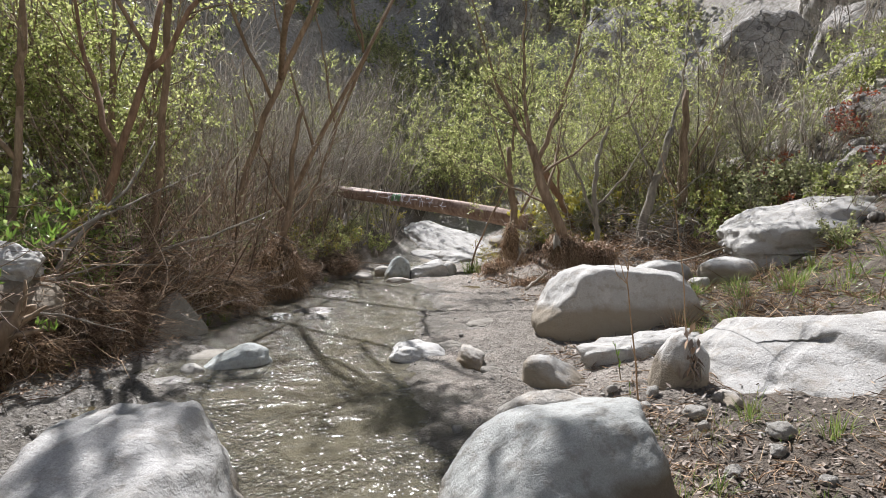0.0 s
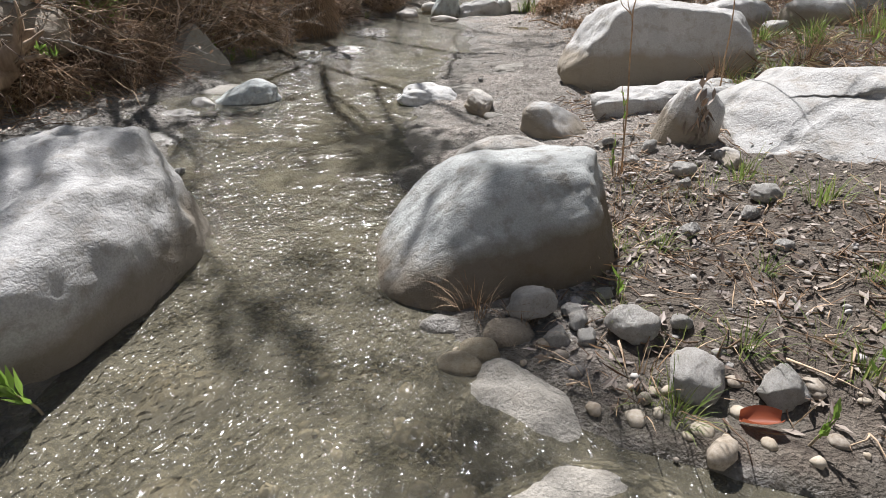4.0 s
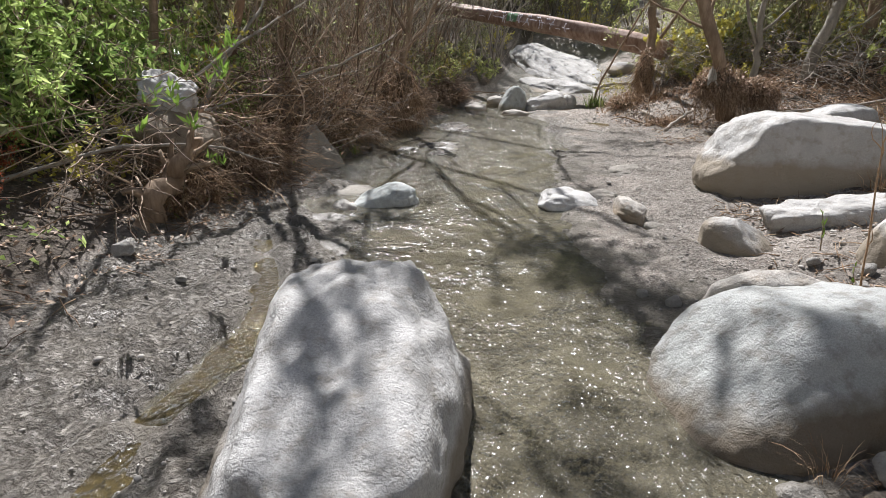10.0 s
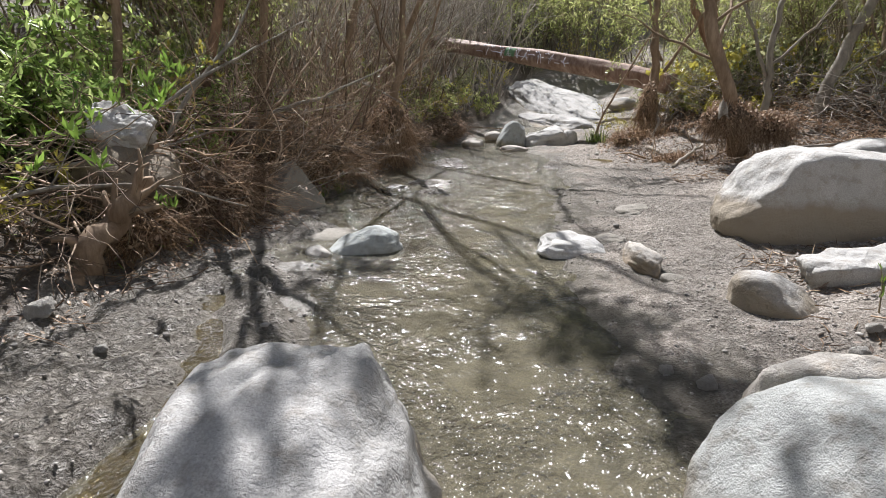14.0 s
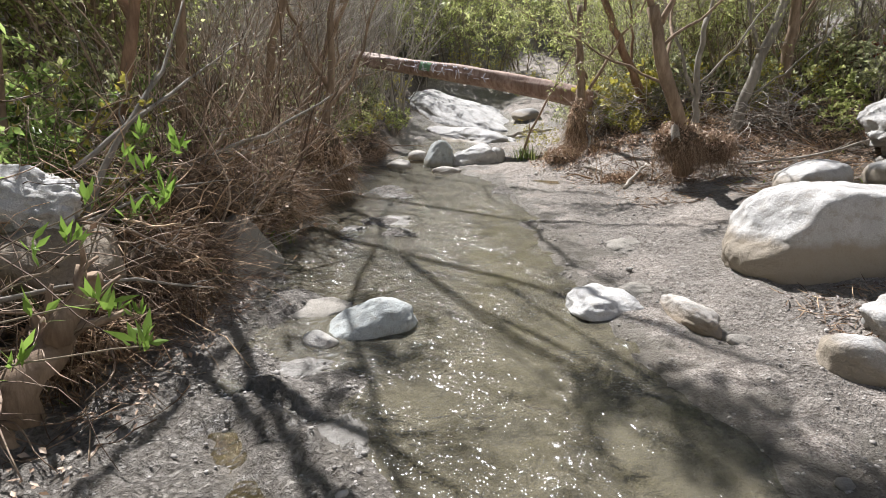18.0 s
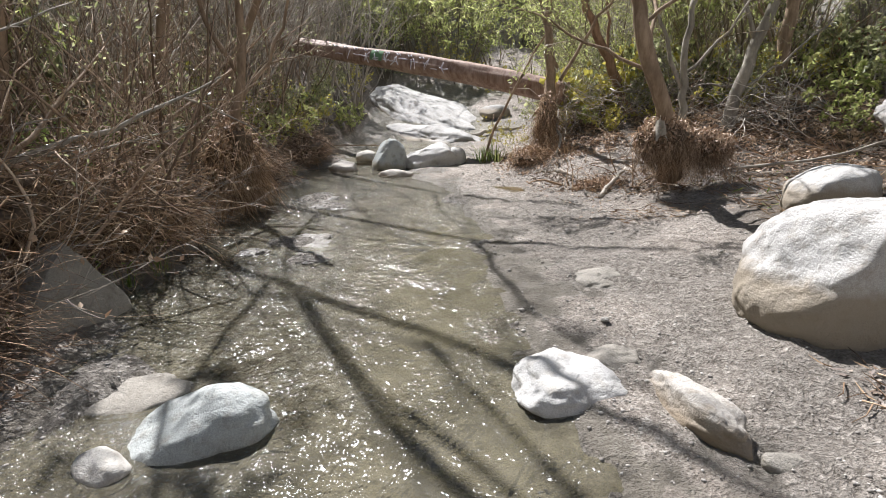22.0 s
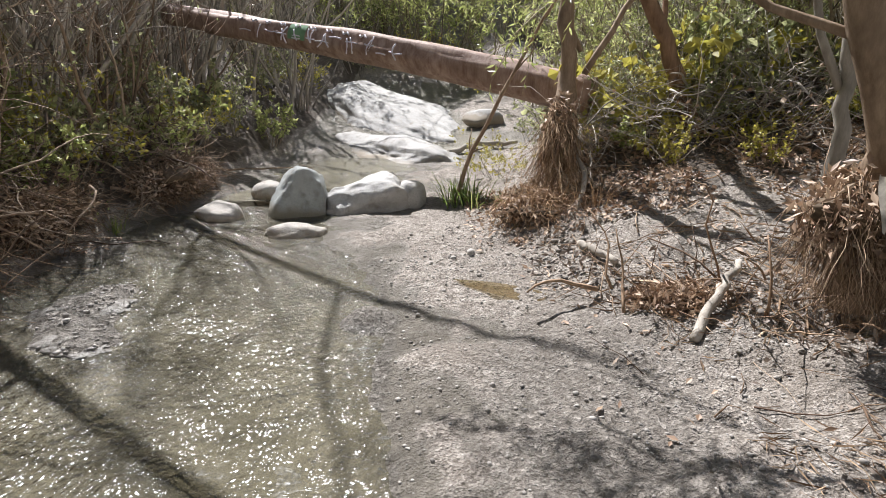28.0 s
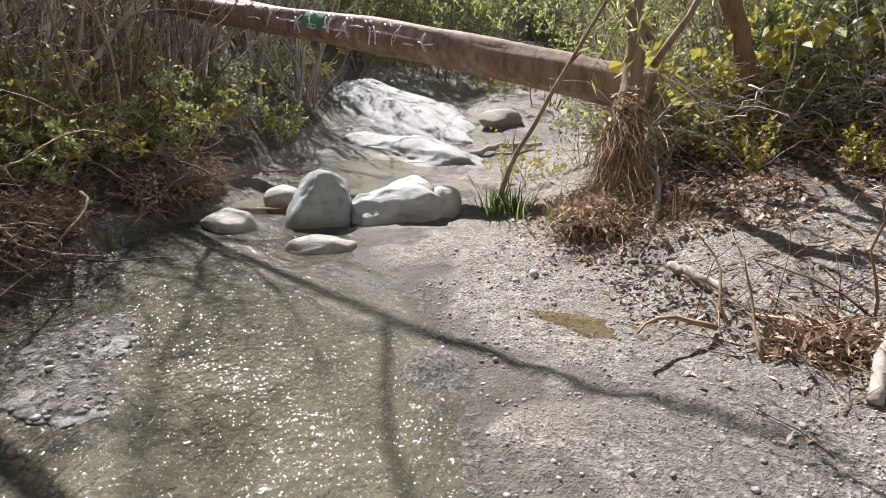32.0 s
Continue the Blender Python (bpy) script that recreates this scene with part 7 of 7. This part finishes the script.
def litter(name, n, seed, box, keep, length, width, material, label, up=0.004, flatness=0.35):
    rng = np.random.default_rng(seed)
    x, y = rng.uniform(box[0], box[1], n), rng.uniform(box[2], box[3], n)
    ok = keep(x, y, rng)
    x, y = x[ok], y[ok]
    at = np.stack([x, y, height(x, y) + up + 0.012 * rng.uniform(0, 1, len(x))], 1)
    m = len(x)
    a = rng.uniform(0, 6.283, m)
    d = np.stack([np.cos(a), np.sin(a), rng.normal(size=m) * flatness], 1)
    d /= np.linalg.norm(d, axis=1, keepdims=True)
    s = np.cross(d, np.array([0, 0, 1.0]) + rng.normal(size=(m, 3)) * flatness)
    s /= np.linalg.norm(s, axis=1, keepdims=True)
    L, W = (length * rng.uniform(0.5, 1.3, m))[:, None], (width * rng.uniform(0.6, 1.3, m))[:, None]
    lift = np.array([0, 0, 1.0])
    v = np.stack([at, at + d * L * 0.45 + s * W * 0.5 + lift * W * 0.25, at + d * L + lift * L * 0.12, at + d * L * 0.45 - s * W * 0.5 + lift * W * 0.25], 1).reshape(-1, 3)
    i = np.arange(m)[:, None] * 4
    return tagged(new(name, mesh_of(name, v, np.concatenate([i + [0, 1, 2], i + [0, 2, 3]]), material, False)), label, "leaf litter", kind="stuff")


def clumpy(seed, least=0.0, scale=1.4):
    return lambda x, y, rng: (value_noise(flat(x, y, scale), seed) + rng.normal(size=len(x)) * 0.35 > least) & (height(x, y) > 0.03)


def along_ridge(x, y, rng):
    """A crooked low ridge of flood litter from the foot of the bank to the willow's roots."""
    off = x - np.interp(y, [9.4, 10.0, 10.65, 11.3, 12.0], [1.75, 1.38, 0.72, 0.58, 0.55])
    return np.abs(off + 0.15 * value_noise(flat(x, y, 2.3), 31)) < 0.20 * np.abs(rng.normal(size=len(x))) * (1.1 + value_noise(flat(x, y, 3.0), 32))


litter("leaf_litter_near", 5200, 51, (1.05, 3.4, 1.7, 5.6), clumpy(3, 0.0), 0.058, 0.020, M["leaf_damp"], "damp dead brown leaves on the sandy bank")
litter("straw_litter_near", 1500, 66, (1.05, 3.4, 1.7, 5.6), clumpy(3, 0.05), 0.13, 0.006, M["straw"], "flattened straw on the sandy bank", 0.008, 0.25)
litter("leaf_litter_brushy", 10000, 52, (-5.6, -3.1, 2.0, 14), clumpy(4, -0.6), 0.055, 0.024, M["leaf_dry"], "dead leaves under the bank thicket")
litter("leaf_litter_sandy", 9000, 53, (1.4, 7.0, 9.3, 14), lambda x, y, rng: clumpy(5, -0.6)(x, y, rng) & ((y > 12.9) | (x > 3.2) | (rng.uniform(0, 1, len(x)) < 0.25)), 0.06, 0.03, M["leaf_dry"], "dead leaves over the sandy bank")
litter("leaf_litter_foot", 3400, 65, (0.0, 2.0, 11.4, 13.4), lambda x, y, rng: (x + 0.5 * rng.normal(size=len(x)) > 0.55 - 0.3 * (y - 11.4)) & (height(x, y) > 0.05), 0.062, 0.032, M["leaf_dry"], "thick drift of dead brown leaves at the foot of the bank", 0.01, 0.6)
litter("leaf_litter_flat", 5200, 67, (2.3, 5.2, 9.9, 12.6), lambda x, y, rng: (x + 0.25 * rng.normal(size=len(x)) > 2.9 - 0.25 * (y - 9.9)) & (height(x, y) > 0.05), 0.075, 0.036, M["leaf_dry"], "reddish-brown dead leaves banked behind the silt flat", 0.01, 0.6)
strewn("root_clods", 900, 68, (0.35, 2.0, 9.3, 12.0), along_ridge, 0.017, 1, tone_rock("root_clods", [(0.0, (0.035, 0.025, 0.018)), (0.6, (0.08, 0.06, 0.044)), (1.0, (0.15, 0.12, 0.09))]), "dark clods of mud and root fibre along the sandbar's ridge", "soil")
litter("leaf_litter_ridge", 2600, 69, (0.35, 2.0, 9.3, 12.0), along_ridge, 0.06, 0.026, M["leaf_damp"], "damp dead leaves lodged along the sandbar's ridge", 0.015, 0.8)
litter("straw_litter_ridge", 1500, 70, (0.9, 2.3, 8.5, 10.6), clumpy(23, -0.1), 0.12, 0.005, M["straw"], "flattened straw on the silt below the roots", 0.006, 0.3)
litter("damp_litter_ridge", 1500, 71, (0.9, 2.3, 8.5, 10.3), clumpy(23, 0.0), 0.035, 0.018, M["leaf_damp"], "crumbs of damp dead leaves on the silt below the roots", 0.003, 0.3)
litter("leaf_litter_bar", 700, 54, (0.3, 3.0, 8.6, 12.6), clumpy(6, 0.25), 0.055, 0.025, M["leaf_dry"], "scattered dead leaves on the sandbar")
litter("leaf_litter_slope", 3000, 55, (3.0, 9.0, 4.5, 10), clumpy(7, -0.2), 0.06, 0.02, M["leaf_dry"], "dead leaves and straw on the rocky slope")
litter("straw_litter", 3800, 58, (2.2, 6.0, 4.9, 9.4), clumpy(18, -0.35), 0.22, 0.007, M["straw"], "flattened dry straw between the rocks", 0.015, 0.35)
litter("straw_litter_bank", 3000, 59, (1.6, 6.0, 9.8, 13.5), lambda x, y, rng: clumpy(20, -0.35)(x, y, rng) & ((y > 12.7) | (x > 3.0) | (rng.uniform(0, 1, len(x)) < 0.25)), 0.24, 0.007, M["straw"], "dry straw stems on the littered bank", 0.02, 0.4)
litter("bank_weeds", 4200, 60, (1.7, 6.5, 12.7, 15.0), clumpy(22, -0.1), 0.10, 0.045, M["leaf_yellow"], "low yellow-green leaves on the littered bank", 0.05, 0.9)
litter("low_weeds", 2600, 56, (2.2, 8.5, 4.6, 10.5), clumpy(8, 0.1), 0.09, 0.02, M["grass"], "low green weeds on the rocky slope", 0.0, 0.9)
litter("low_weeds_brushy", 3500, 57, (-6.5, -3.5, 2.6, 14.5), clumpy(9, 0.0), 0.08, 0.03, M["leaf_green"], "low green weeds on the brushy bank", 0.03, 0.9)


def twiglets(name, n, seed, box, keep, length, label):
    rng = np.random.default_rng(seed)
    x, y = rng.uniform(box[0], box[1], n), rng.uniform(box[2], box[3], n)
    ok = keep(x, y, rng)
    lines = []
    for px, py in zip(x[ok], y[ok]):
        a = rng.uniform(0, 6.283)
        L = length * rng.uniform(0.4, 1.5)
        k = np.linspace(0, 1, 4)
        q = np.stack([px + np.cos(a) * L * k + rng.normal(size=4) * 0.01, py + np.sin(a) * L * k + rng.normal(size=4) * 0.01], 1)
        z = height(q[:, 0], q[:, 1]) + 0.008 + 0.02 * rng.uniform(0, 1, 4)
        lines.append((np.column_stack([q, z]), np.linspace(0.004, 0.0015, 4) * rng.uniform(0.6, 1.5)))
    return tagged(new(name, mesh_of(name, *tubes(lines, 3), M["debris"])), label, "twigs", kind="stuff")


twiglets("twig_litter_near", 700, 61, (1.0, 3.2, 1.7, 5.6), clumpy(13, -0.3), 0.14, "thin dead twigs strewn on the sandy bank")
twiglets("twig_litter_brushy", 900, 62, (-5.0, -3.0, 2.0, 13), clumpy(14, -0.5), 0.3, "dead twigs strewn under the bank thicket")
twiglets("twig_litter_sandy", 700, 63, (0.6, 6.0, 9.0, 13), clumpy(15, -0.3), 0.3, "dead twigs strewn on the sandy bank top")
twiglets("twig_litter_slope", 500, 64, (2.6, 8.0, 4.8, 9.5), clumpy(16, -0.2), 0.3, "dead stems lying on the rocky slope")

# brown puddle on the sandbar
pu = np.linspace(0, 2 * math.pi, 40, endpoint=False)
px, py = 0.06 + 0.33 * np.cos(pu) * (1 + 0.15 * np.sin(3 * pu)), 10.60 + 0.085 * np.sin(pu) * (1.3 + np.cos(pu)) - 0.55 * 0.33 * np.cos(pu)
pz = float(np.median(height(px, py))) + 0.012
tagged(new("water_puddle", mesh_of("water_puddle", np.stack([px, py, np.full(40, pz)], 1), [list(range(40))], M["puddle"])), "small orange-brown puddle on the sandbar", "puddle", kind="structure")
# yellowish rivulet across the mud flat
ry = np.linspace(0.5, 4.0, 60)
rx = np.interp(ry, [0.6, 1.47, 1.88, 2.36, 2.71, 3.3, 4.0], [-1.75, -1.84, -1.90, -1.89, -1.94, -2.2, -2.7])
rw = 0.10 + 0.05 * value_noise(flat(ry, ry * 0, 5.0), 3)
rv = np.concatenate([np.stack([rx - rw, ry, np.full(60, 0.006)], 1), np.stack([rx + rw, ry, np.full(60, 0.006)], 1)])
rf = [[k, k + 60, k + 61, k + 1] for k in range(59)]
tagged(new("water_rivulet", mesh_of("water_rivulet", rv, rf, M["rivulet"])), "narrow yellowish rivulet trickling across the mud flat", "water", kind="structure")
# curled red leaf by the near stones
cup = thing("curled_leaf", Matrix.Translation((1.74, 1.76, gz(1.74, 1.76) + 0.02)), "curled red-brown dead leaf on the bank", "leaf")
cu, cv = np.meshgrid(np.linspace(-1, 1, 9), np.linspace(-1, 1, 9))
cp = np.stack([cu * 0.055, cv * 0.035 * (1.1 - cu ** 2 * 0.6), 0.03 * (cv ** 2) + 0.01 * cu], -1).reshape(-1, 3)
ci = (np.arange(8)[:, None] * 9 + np.arange(8)[None]).ravel()
part("blade", mesh_of("blade", cp, np.stack([ci, ci + 1, ci + 10, ci + 9], -1), M["leaf_red"]), cup)
